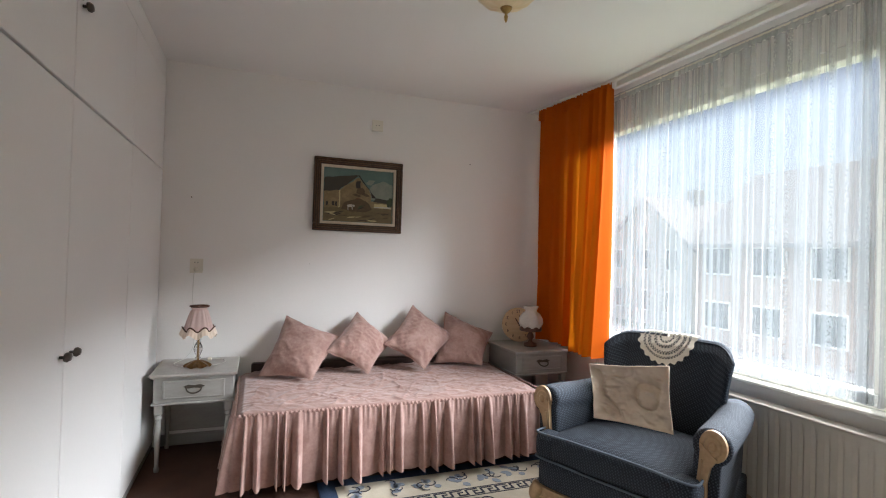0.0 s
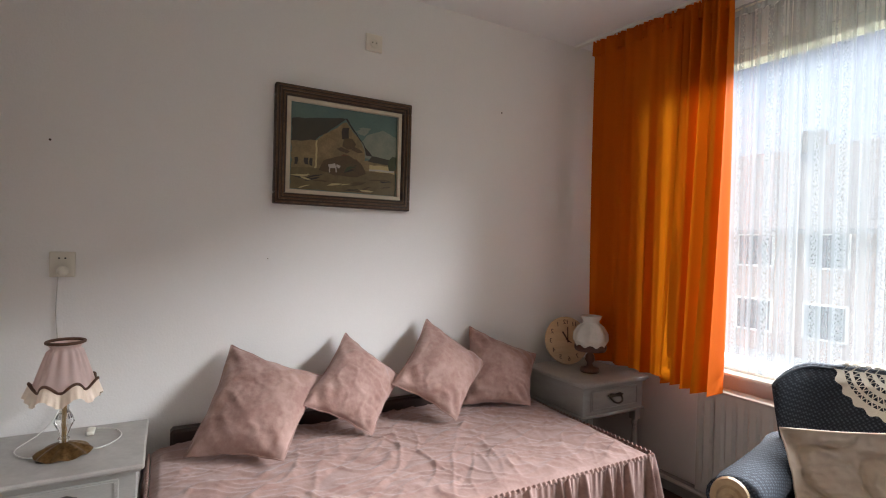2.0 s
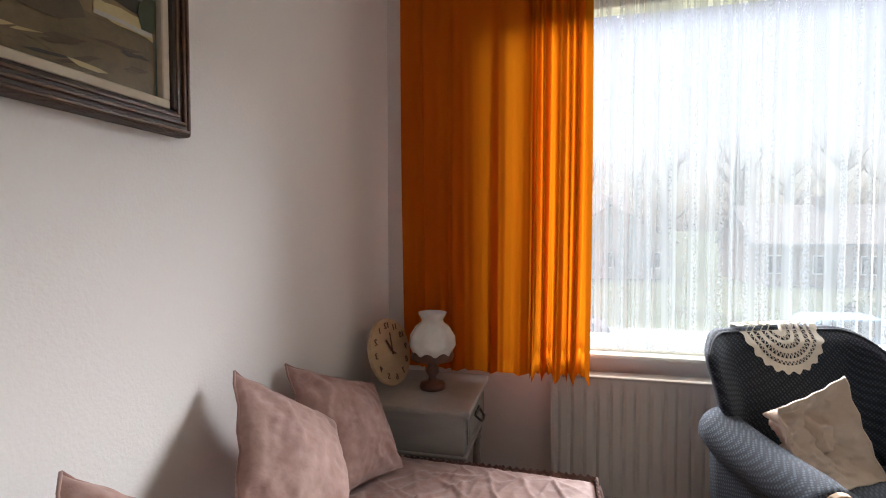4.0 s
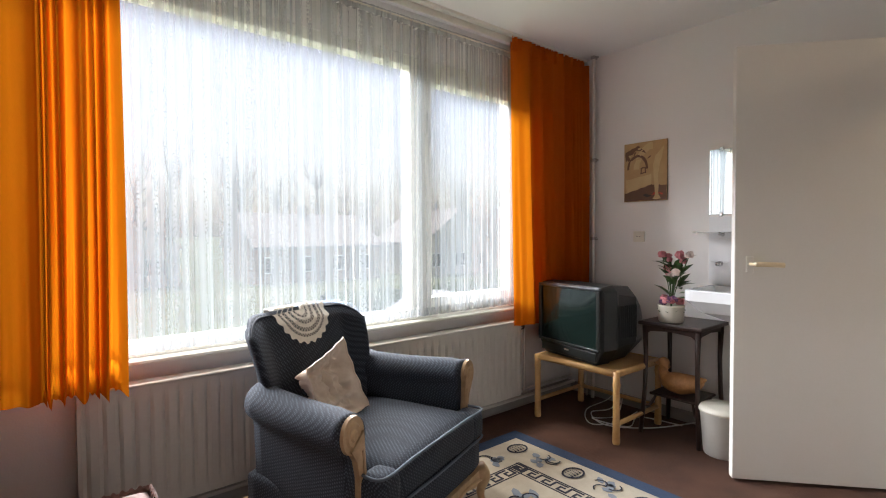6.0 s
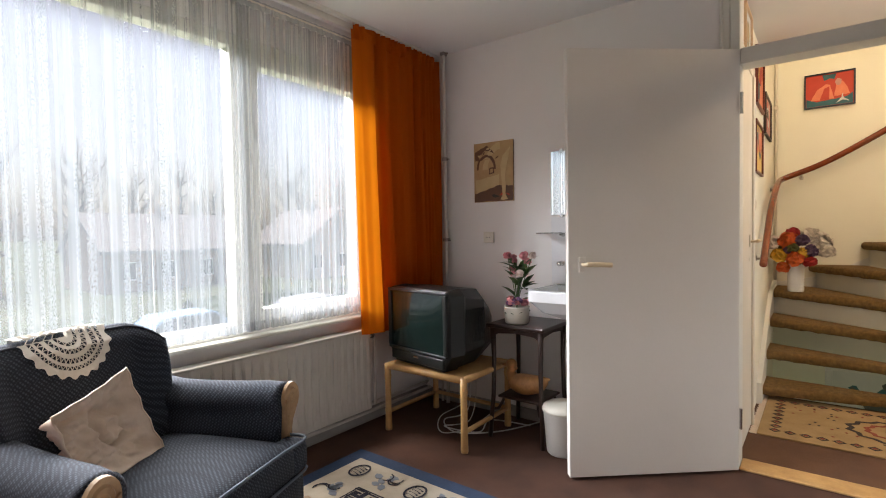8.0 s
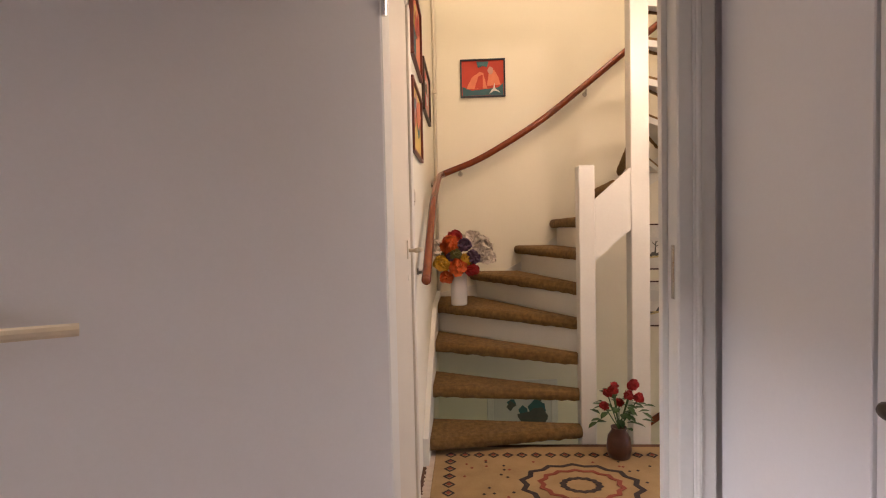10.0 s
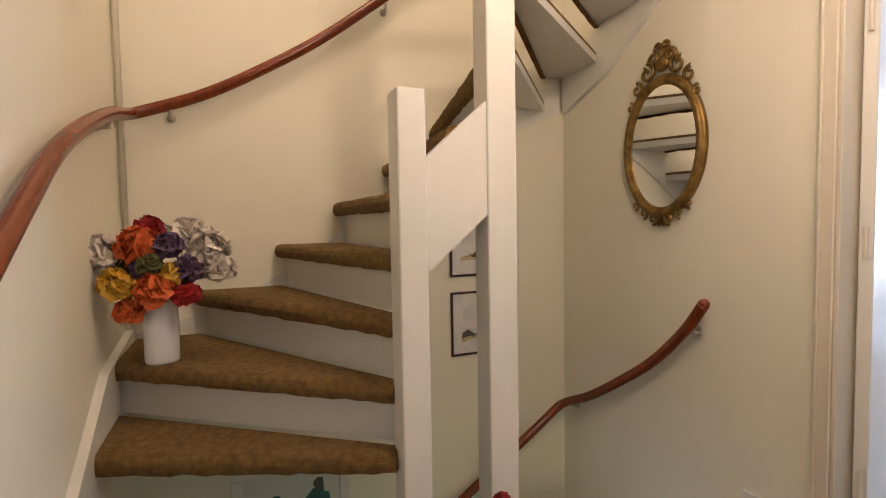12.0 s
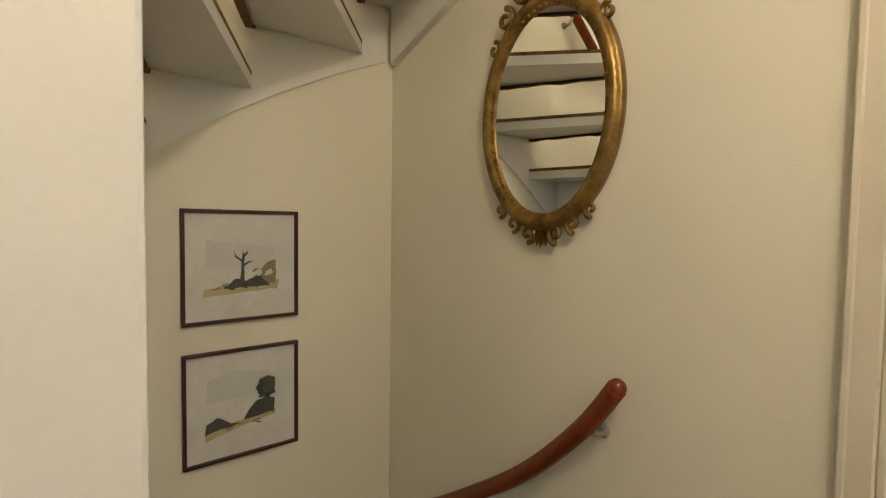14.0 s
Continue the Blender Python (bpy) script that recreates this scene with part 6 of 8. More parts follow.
def key_run(x0, y0, x1, y1):
    """A Greek key along a line, as small strips."""
    L_ = math.hypot(x1 - x0, y1 - y0)
    n = int(L_ / pitch)
    d = Vector(((x1 - x0) / L_, (y1 - y0) / L_))
    nrm = Vector((-d.y, d.x))
    p_ = L_ / n

    def strip(a0, a1, b0, b1):
        o = [Vector((x0, y0)) + d * a + nrm * b for a, b in ((a0, b0), (a1, b0), (a1, b1), (a0, b1))]
        key.append([(v.x, v.y) for v in o])
    strip(0, L_, 0, kw * 0.6)
    strip(0, L_, 0.085 - kw * 0.6, 0.085)
    for i in range(n):
        s = i * p_
        strip(s + 0.004, s + kw + 0.004, 0.014, 0.071)
        strip(s + kw + 0.004, s + 0.062, 0.060, 0.071)
        strip(s + 0.051, s + 0.062, 0.032, 0.060)
        strip(s + 0.030, s + 0.051, 0.032, 0.042)
        strip(s + 0.004, s + p_, 0.014, 0.0235) if False else strip(s + 0.030, s + p_ + 0.004, 0.012, 0.0215)


i0 = 0.30
key_run(i0, i0, RW - i0, i0)
key_run(RW - i0, i0, RW - i0, RH - i0)
key_run(RW - i0, RH - i0, i0, RH - i0)
key_run(i0, RH - i0, i0, i0)
flat("key_border", key, 0.0137, M["rugdark"], rug, "dark key-pattern border")
rnd = random.Random(7)


def blob(cx, cy, r, n=9, k=0.25):
    return [(cx + r * (1 + rnd.uniform(-k, k)) * math.cos(2 * math.pi * i / n), cy + r * (1 + rnd.uniform(-k, k)) * math.sin(2 * math.pi * i / n)) for i in range(n)]


def leaf2(cx, cy, a, l, w):
    c, s = math.cos(a), math.sin(a)
    return [(cx + c * u - s * v, cy + s * u + c * v) for u, v in ((0, 0), (l * 0.3, w * 0.45), (l * 0.7, w * 0.4), (l, 0), (l * 0.7, -w * 0.4), (l * 0.3, -w * 0.45))]


leaves_, darks, greys, tans = [], [], [], []
band = []
for k in range(9):
    band.append((0.19 + (RW - 0.38) * k / 8, 0.19, 0))
    band.append((0.19 + (RW - 0.38) * k / 8, RH - 0.19, 0))
for k in range(1, 7):
    band.append((0.19, 0.19 + (RH - 0.38) * k / 7, 90))
    band.append((RW - 0.19, 0.19 + (RH - 0.38) * k / 7, 90))
for j, (x, y, an) in enumerate(band):
    if (x in (0.19,) and y in (0.19, RH - 0.19)) or j % 4 == 0:
        ring_o = [(x + 0.062 * math.cos(2 * math.pi * i / 18), y + 0.05 * math.sin(2 * math.pi * i / 18)) for i in range(19)]
        ring_i = [(x + 0.052 * math.cos(2 * math.pi * i / 18), y + 0.041 * math.sin(2 * math.pi * i / 18)) for i in range(18, -1, -1)]
        darks.append(ring_o + ring_i)
        for q in range(4):
            darks.append([(x - 0.036 + q * 0.02, y - 0.026), (x - 0.028 + q * 0.02, y - 0.026), (x - 0.020 + q * 0.02, y + 0.026), (x - 0.028 + q * 0.02, y + 0.026)])
            greys.append([(x - 0.030 + q * 0.02, y - 0.018), (x - 0.022 + q * 0.02, y - 0.018), (x - 0.016 + q * 0.02, y + 0.018), (x - 0.022 + q * 0.02, y + 0.018)])
    else:
        for q in range(6):
            a = rnd.uniform(0, 6.28)
            leaves_.append(leaf2(x + rnd.uniform(-0.05, 0.05), y + rnd.uniform(-0.035, 0.035), a, rnd.uniform(0.04, 0.065), rnd.uniform(0.03, 0.045)))
        for q in range(3):
            a = rnd.uniform(0, 6.28)
            p0 = Vector((x + rnd.uniform(-0.03, 0.03), y + rnd.uniform(-0.02, 0.02)))
            prev = None
            for s in range(6):
                aa = a + s * 0.5
                p1 = p0 + Vector((math.cos(aa), math.sin(aa))) * 0.016
                nn = Vector((-math.sin(aa), math.cos(aa))) * 0.003
                darks.append([tuple(p0 - nn), tuple(p1 - nn), tuple(p1 + nn), tuple(p0 + nn)])
                p0 = p1
for k in range(34):
    x, y = rnd.uniform(0.46, RW - 0.46), rnd.uniform(0.46, RH - 0.46)
    for q in range(4):
        (leaves_ if q % 2 else tans).append(leaf2(x, y, rnd.uniform(0, 6.28), rnd.uniform(0.05, 0.09), 0.04))
    p0, a = Vector((x, y)), rnd.uniform(0, 6.28)
    for s in range(9):
        aa = a + s * 0.55
        p1 = p0 + Vector((math.cos(aa), math.sin(aa))) * 0.018
        nn = Vector((-math.sin(aa), math.cos(aa))) * 0.004
        darks.append([tuple(p0 - nn), tuple(p1 - nn), tuple(p1 + nn), tuple(p0 + nn)])
        p0 = p1
flat("tan_leaves", tans, 0.0138, M["rugtan"], rug, "tan leaf pattern")
flat("blue_leaves", leaves_, 0.0156, M["ruggrey"], rug, "grey-blue leaf pattern")
tagged(flat("dark_scrollwork", darks, 0.0174, M["rugdark"], rug), "dark woven scroll pattern", kind="stuff")
for o in greys:
    flat("pale_mark", [o], 0.0192, M["rugcream"], rug)


# landing: stairs
RISE, Z0 = 0.19, 0.10
NOSE = [((-1.22, HY0), (-1.385, 2.776)), ((-1.50, HY0), (-1.42, 2.776)), ((-1.80, HY0), (-1.44, 2.776)), ((-2.13, HY0), (-1.472, 2.79)),
        ((HX0, 2.215), (-1.475, 2.81)), ((HX0, 2.56), (-1.475, 2.835)), ((HX0, 2.83), (-1.475, 2.875)), ((HX0, 3.08), (-1.475, 2.99)),
        ((HX0, 3.335), (-1.475, 3.08)), ((HX0, 3.62), (-1.475, 3.10)), ((HX0, 4.01), (-1.475, 3.12)), ((-2.2, HY1), (-1.472, 3.14)),
        ((-1.85, HY1), (-1.45, 3.155)), ((-1.5, HY1), (-1.40, 3.155))]


def along(o0, o1):
    """Wall points between two outer points, with the corner that lies between."""
    pts = []
    if o0[1] <= HY0 + 1e-6 and o1[1] > HY0 + 1e-6:
        pts.append((HX0, HY0))
    if o0[0] <= HX0 + 1e-6 and o1[0] > HX0 + 1e-6:
        pts.append((HX0, HY1))
    return pts


def inset(p, d=0.012):
    x, y = p
    return (x + d if x <= HX0 + 1e-6 else x, y + d if y <= HY0 + 1e-6 else (y - d if y >= HY1 - 1e-6 else y))


def tread(parent, k, z):
    o0, i0_ = NOSE[k]
    o1, i1 = NOSE[k + 1]
    b0, b1 = Vector(o1).lerp(Vector(i1), 0.0), Vector(i1)
    nrm = Vector((-(i1[1] - o1[1]), i1[0] - o1[0]))
    nrm.normalize()
    if nrm.dot(Vector(o1) - Vector(o0)) < 0:
        nrm = -nrm
    back = 0.03
    ring = [o0] + along(o0, o1) + [tuple(Vector(o1)), tuple(Vector(i1)), i0_]
    ring = [inset(p) for p in ring]
    board = add_prism(bmesh.new(), ring, z - 0.05, z - 0.014, "z")
    wpart("tread_board", board, M["white"], parent)
    # carpet: a rounded, slightly uneven wrap over the nose
    dn = (Vector(i0_) - Vector(o0)).normalized()
    out = Vector((-dn.y, dn.x))
    if out.dot(Vector(o1) - Vector(o0)) > 0:
        out = -out
    bm = bmesh.new()
    n = 26
    prof = [(-0.010, -0.062), (0.016, -0.060), (0.024, -0.045), (0.027, -0.028), (0.022, -0.010), (0.008, 0.0), (-0.02, 0.001)]
    a, b = Vector(inset(o0)), Vector(i0_)
    rows = []
    for j in range(n + 1):
        p = a.lerp(b, j / n)
        row = []
        for q, (u, v) in enumerate(prof):
            w = 0.004 * noise.noise(Vector((p.x * 22, p.y * 22, q * 0.7 + k)))
            v2 = v - (0.007 * (noise.noise(Vector((p.x * 30, p.y * 30, k * 3.1)))) if q < 2 else 0)
            row.append(bm.verts.new((p.x + out.x * (u + w), p.y + out.y * (u + w), z + v2 + w * 0.5)))
        rows.append(row)
    for r0, r1 in zip(rows, rows[1:]):
        for q in range(len(prof) - 1):
            bm.faces.new((r0[q], r0[q + 1], r1[q + 1], r1[q]))
    bm.faces.new(rows[0])
    bm.faces.new(rows[-1])
    top = [(p[0], p[1]) for p in ring]
    add_prism(bm, top, z - 0.013, z, "z")
    wpart("stair_carpet", bm, M["stair"], parent, smooth=False)


def riser(parent, k, z):
    """The upright board under the nose of tread k."""
    o, i = NOSE[k]
    d = (Vector(i) - Vector(o)).normalized()
    nrm = Vector((-d.y, d.x))
    if k and nrm.dot(Vector(NOSE[k - 1][0]) - Vector(o)) > 0:
        nrm = -nrm
    a, b = Vector(inset(o)) + nrm * 0.028, Vector(i) + nrm * 0.028
    ring = [tuple(a), tuple(b), tuple(b + nrm * 0.012), tuple(a + nrm * 0.012)]
    wpart("riser", add_prism(bmesh.new(), ring, z - RISE, z - 0.052, "z"), M["white"], parent)


stairs = wbase("stairs_up", -1.9, 3.0, 0, "winding white-painted staircase with ochre-brown carpeted treads", "staircase", kind="structure")
for k in range(13):
    tread(stairs, k, Z0 + RISE * k)
for k in (3, 4, 5, 6, 7):
    riser(stairs, k, Z0 + RISE * k)
down = wbase("stairs_down", -1.9, 3.0, -2.6, "winding staircase leading down to the ground floor", "staircase", kind="structure")
for k in range(2, 11):
    tread(down, k, Z0 + RISE * k - (Z0 + RISE * 13) )


def string_board(parent, pts, t=0.028, h=0.24, wall="s"):
    """A sloping board along a wall from (position, top height) pairs."""
    bm = bmesh.new()
    outline = [(p, z) for p, z in pts] + [(p, z - h) for p, z in reversed(pts)]
    if wall == "s":
        add_prism(bm, outline, HY0 + 0.001, HY0 + t)
    elif wall == "n":
        add_prism(bm, outline, HY1 - t, HY1 - 0.001)
    else:
        add_prism(bm, outline, HX0 + 0.001, HX0 + t, "x")
    return wpart("string_board", bm, M["white"], parent)


string_board(stairs, [(-1.12, 0.14), (-1.55, 0.42), (-2.0, 0.66), (HX0 + 0.03, 0.72)], wall="s", h=0.26, t=0.03)
string_board(stairs, [(HY0 + 0.03, 0.70), (2.3, 0.77), (2.7, 0.99), (3.1, 1.32), (3.39, 1.544), (3.54, 1.645), (3.71, 1.742), (3.91, 1.841), (HY1 - 0.03, 1.929)], wall="w", h=0.17, t=0.012)
string_board(stairs, [(HX0 + 0.028, 2.005), (-2.14, 2.13), (-1.8, 2.36), (-1.38, 2.66)], wall="n", h=0.26, t=0.03)

post1 = wbase("newel_post", -1.425, 2.82, -0.3, "square white-painted newel post with eased edges", "newel post")
wpart("post", box(-1.47, -1.38, 2.778, 2.863, -0.3, 1.505, 0.006, 2), M["white"], post1)
post2 = wbase("tall_post", -1.425, 3.1, -0.3, "tall square white-painted stair post", "newel post")
wpart("post", box(-1.47, -1.38, 3.052, 3.15, -0.3, 5.0, 0.006, 2), M["white"], post2)
panel2 = wbase("stair_panel", -1.42, 2.95, 1.2, "sloping white-painted panel between the stair posts", "stair panel")
wpart("panel", prism([(2.8635, 0.995), (3.0515, 1.157), (3.0515, 1.487), (2.8635, 1.32)], -1.412, -1.386, "x"), M["white"], panel2)
wpart("upper_string", prism([(2.8635, 1.0), (3.0515, 1.15), (3.0515, 1.35), (2.8635, 1.2)], -1.46, -1.414, "x"), M["white"], panel2)
setting("landing_edge", box(WELL - 0.012, WELL - 0.001, HY0 + 0.001, HY1 - 0.001, -0.26, -0.03), M["white"], "white edge board of the landing floor", "edge board")
setting("baseboard_hall", box(WELL + 0.01, -1.18, HY1 - 0.014, HY1 - 0.0005, 0, 0.09, 0.003), M["white"], "white skirting board on the landing", "baseboard")


def handrail(label, pts, brackets):
    t = wbase("handrail", pts[0][0], pts[0][1], pts[0][2], label, "handrail")
    path = curve_points(pts, 7)
    wpart("rail", tube(path, 0.022, 12, 1.1), M["handrail"], t, smooth=True)
    for end in (path[0], path[-1]):
        bm = bmesh.new()
        bmesh.ops.create_uvsphere(bm, u_segments=12, v_segments=8, radius=0.0225, matrix=Matrix.Translation(end))
        wpart("rounded_end", bm, M["handrail"], t, smooth=True)
    for p, wdir in brackets:
        p, wd = Vector(p), Vector(wdir)
        bm = tube([p + Vector((0, 0, -0.02)), p + Vector((0, 0, -0.05)) + wd * 0.012, p + wd * 0.048 + Vector((0, 0, -0.055))], 0.008, 8)
        m = Matrix.Translation(p + wd * 0.045 + Vector((0, 0, -0.05))) @ wd.to_track_quat("Z", "Y").to_matrix().to_4x4()
        add_lathe(bm, [(0.001, 0), (0.018, 0), (0.016, 0.006), (0.001, 0.007)], 12, m)
        wpart("bracket", bm, M["bracket"], t, "cream metal rail bracket", smooth=True)
    return t


RY, RX, RN = HY0 + 0.052, HX0 + 0.052, HY1 - 0.052
handrail("curved mahogany handrail rising along the stairwell wall", [(-0.93, RY, 0.95), (-1.10, RY, 1.062), (-1.285, RY, 1.185), (-1.51, RY, 1.322), (-1.80, RY, 1.435), (-2.12, RY, 1.53), (-2.36, RY + 0.005, 1.578), (RX + 0.01, RY + 0.05, 1.61), (RX, 2.25, 1.69), (RX, 2.46, 1.80), (RX, 2.75, 1.98), (RX, 3.04, 2.20), (RX, 3.38, 2.47), (RX, 3.75, 2.76), (RX, 4.0, 2.92)],
         [((-1.05, RY, 1.03), (0, -1, 0)), ((-2.15, RY, 1.54), (0, -1, 0)), ((RX, 2.14, 1.65), (-1, 0, 0)), ((RX, 3.08, 2.22), (-1, 0, 0))])
handrail("curved mahogany handrail leading down along the wall below the mirror", [(-1.515, RN, 0.79), (-1.61, RN, 0.66), (-1.78, RN, 0.49), (-2.0, RN, 0.33), (-2.22, RN, 0.19), (-2.42, RN - 0.005, 0.09), (RX + 0.01, RN - 0.05, 0.055), (RX, 3.95, -0.02), (RX, 3.6, -0.25), (RX, 3.2, -0.52), (RX, 2.8, -0.8)],
         [((-1.575, RN, 0.71), (0, 1, 0)), ((-2.38, RN, 0.13), (0, 1, 0)), ((RX, 3.9, -0.05), (-1, 0, 0))])

# landing runner
run = base("landing_rug", pose(-1.33, 1.975, 0), "small ochre woven rug with dark diamond borders and a fringe", "rug")
LW, LH = 0.80, 1.35
part("weave", box(0, LW, 0.02, LH, 0.001, 0.009, 0.003), M["ochrerug"], run)
dk, rd = [], []


def diamond(x, y, r, q=1.0):
    return [(x - r, y), (x, y - r * q), (x + r, y), (x, y + r * q)]


def ring_diamond(x, y, r, t):
    o, i = diamond(x, y, r), diamond(x, y, r - t)
    return [[o[j], o[(j + 1) % 4], i[(j + 1) % 4], i[j]] for j in range(4)]


for k in range(17):
    y = 0.10 + (LH - 0.18) * k / 16
    for x in (0.10, LW - 0.10):
        dk += ring_diamond(x, y, 0.030, 0.011)
        rd.append(diamond(x, y, 0.012))
for k in range(1, 8):
    x = 0.10 + (LW - 0.2) * k / 8
    for y in (0.10, LH - 0.08):
        dk += ring_diamond(x, y, 0.030, 0.011)
        rd.append(diamond(x, y, 0.012))
for r, t in ((0.20, 0.02), (0.14, 0.018), (0.07, 0.02)):
    n = 28
    o = [(LW / 2 + r * (1 + 0.05 * (-1) ** i) * math.cos(2 * math.pi * i / n), 0.70 + r * 1.35 * (1 + 0.05 * (-1) ** i) * math.sin(2 * math.pi * i / n)) for i in range(n)]
    i_ = [(LW / 2 + (x - LW / 2) * (1 - t / r), 0.70 + (y - 0.70) * (1 - t / r)) for x, y in o]
    for j in range(n):
        (dk if r != 0.14 else rd).append([o[j], o[(j + 1) % n], i_[(j + 1) % n], i_[j]])
rnd = random.Random(31)
for k in range(60):
    x, y = rnd.uniform(0.16, LW - 0.16), rnd.uniform(0.16, LH - 0.14)
    if ((x - LW / 2) / 0.22) ** 2 + ((y - 0.7) / 0.3) ** 2 > 1:
        (dk if k % 2 else rd).append(diamond(x, y, 0.008))
for k in range(0, len(dk), 4):
    flat("dark_diamond", dk[k:k + 4], 0.0092, M["rugdark2"], run)
for o in rd:
    flat("red_diamond", [o], 0.0110, M["rugred"], run)
bm = bmesh.new()
for k in range(70):
    x = 0.005 + (LW - 0.01) * k / 69
    add_box(bm, x - 0.003, x + 0.003, -0.022 + rnd.uniform(0, 0.01), 0.021, 0.002, 0.005)
part("fringe", bm, M["cream"], run, "cream fringe")

# bathroom door in the hall's south wall
bd = wbase("door_2", -0.4, HY0, 0, "closed cream-painted bathroom door with a cream lever", "door", kind="structure")
bm = bmesh.new()
add_box(bm, -0.745, -0.69, HY0 + 0.0005, HY0 + 0.022, 0, 2.12, 0.005)
add_box(bm, -0.745, -0.105, HY0 + 0.0005, HY0 + 0.022, 2.06, 2.12, 0.005)
add_box(bm, -0.695, -0.66, HY0 + 0.0005, HY0 + 0.030, 0, 2.06, 0.005)
wpart("frame", bm, M["hallpaint"], bd)
wpart("leaf", box(-0.655, -0.105, HY0 + 0.0005, HY0 + 0.016, 0.01, 2.055, 0.003), M["hallpaint"], bd)
hb = link("door_handle", box(-0.57, -0.53, HY0 + 0.016, HY0 + 0.022, 1.068, 1.14, 0.004), M["hallpaint"])
at(bd, hb)
wpart("lever", tube(curve_points([(-0.55, HY0 + 0.02, 1.10), (-0.55, HY0 + 0.055, 1.10), (-0.535, HY0 + 0.065, 1.102), (-0.44, HY0 + 0.062, 1.104)], 4), [0.009] * 8 + [0.012] * 5, 10, 0.8), M["handle"], bd, "cream lever", smooth=True)
wpart("keyhole_plate", box(-0.563, -0.545, HY0 + 0.016, HY0 + 0.018, 0.985, 1.008, 0.001), M["ivory"], bd, "small worn metal keyhole plate")
hs = wbase("hall_light_switch", -0.84, HY0, 1.32, "cream light switch on the hall wall", "light switch")
wpart("plate", box(-0.90, -0.78, HY0 + 0.0005, HY0 + 0.013, 1.285, 1.36, 0.004), M["cream_wood"], hs)
for x in (-0.865, -0.815):
    wpart("rocker", box(x - 0.018, x + 0.018, HY0 + 0.013, HY0 + 0.018, 1.30, 1.345, 0.002), M["cream_wood"], hs)

# north side: pipe in the stairwell corner
cp = wbase("corner_pipe", HX0 + 0.03, HY0 + 0.02, 0, "thin cream pipe in the stairwell corner", "pipe")
wpart("pipe", tube([(HX0 + 0.04, HY0 + 0.018, 0.62), (HX0 + 0.04, HY0 + 0.018, 4.9)], 0.012, 8), M["hallpaint"], cp, smooth=True)
wpart("clip", box(HX0 + 0.02, HX0 + 0.06, HY0 + 0.001, HY0 + 0.034, 2.2, 2.23, 0.003), M["hallpaint"], cp)

# hall pictures
SOUTH = Matrix(((-1, 0, 0, 0), (0, 0, 1, 0), (0, 1, 0, 0), (0, 0, 0, 1)))


def abstract(colors, seed):
    def fn(t, a, b, z):
        r = random.Random(seed)
        patch(t, "ground_tone", [(-1, -1), (1, -1), (1, 1), (-1, 1)], z, PT[colors[0]], a, b)
        for k in range(7):
            cx, cy, s = r.uniform(-0.6, 0.6), r.uniform(-0.6, 0.6), r.uniform(0.15, 0.4)
            n = 7
            o = [(max(-0.97, min(0.97, cx + s * r.uniform(0.6, 1.2) * math.cos(2 * math.pi * i / n))), max(-0.97, min(0.97, cy + s * r.uniform(0.6, 1.4) * math.sin(2 * math.pi * i / n)))) for i in range(n)]
            patch(t, "colour_patch", o, z + 0.0009 * (k + 1), PT[colors[1 + k % (len(colors) - 1)]], a, b)
    return fn


def poster_red(t, a, b, z):
    patch(t, "ground_tone", [(-1, -1), (1, -1), (1, 1), (-1, 1)], z, PT["red"], a, b)
    patch(t, "low_tone", [(-0.98, -0.98), (0.98, -0.98), (0.98, -0.3), (0.7, -0.55), (-0.5, -0.7), (-0.98, -0.45)], z + 0.0009, PT["teal"], a, b)
    patch(t, "robe", [(-0.8, -0.6), (-0.5, 0.1), (-0.15, 0.35), (0.05, 0.3), (0.2, -0.6)], z + 0.0018, PT["peach"], a, b)
    patch(t, "robe_fold", [(-0.4, -0.6), (-0.2, 0.1), (0.0, 0.2), (0.0, -0.6)], z + 0.0027, PT["red"], a, b)
    patch(t, "second_shape", [(0.2, -0.45), (0.3, 0.35), (0.55, 0.45), (0.75, 0.0), (0.85, -0.4)], z + 0.0030, PT["peach"], a, b)
    patch(t, "round_shape", [(0.38 + 0.14 * math.cos(k), 0.42 + 0.22 * math.sin(k)) for k in [i * 0.63 for i in range(10)]], z + 0.0039, PT["pink"], a, b)
    patch(t, "crown", [(-0.3, 0.95), (-0.2, 0.6), (0.0, 0.7), (0.2, 0.62), (0.3, 0.95)], z + 0.0036, PT["teal"], a, b)
    patch(t, "pale_star", [(0.3, -0.9), (0.5, -0.6), (0.55, -0.3), (0.6, -0.6), (0.85, -0.85), (0.55, -0.75)], z + 0.0045, PT["wash"], a, b)


HALLW = Matrix(((0, 0, 1, 0), (1, 0, 0, 0), (0, 1, 0, 0), (0, 0, 0, 1)))
picture("framed_poster", Matrix.Translation((HX0, 2.322, 2.316)) @ HALLW, 0.338, 0.285, 0.012, 0.018, M["bluefr"], "framed red and teal abstract print above the stairs", poster_red, back=PT["red"])
picture("framed_print", Matrix.Translation((-1.11, HY0, 1.695)) @ SOUTH, 0.44, 0.33, 0.014, 0.02, M["redframe"], "framed yellow abstract print in a red-brown frame", abstract(("yellow", "peach", "teal", "pink"), 3), back=PT["yellow"])
picture("framed_print", Matrix.Translation((-1.17, HY0, 2.15)) @ SOUTH, 0.46, 0.36, 0.014, 0.02, M["redframe"], "framed red abstract print high on the hall wall", abstract(("peach", "red", "yellow", "teal"), 8), back=PT["peach"])
picture("framed_print", Matrix.Translation((-1.76, HY0, 2.01)) @ SOUTH, 0.48, 0.30, 0.014, 0.02, M["frame"], "framed pink print in a dark frame", abstract(("pink", "wash", "red", "dark"), 5), back=PT["pink"])
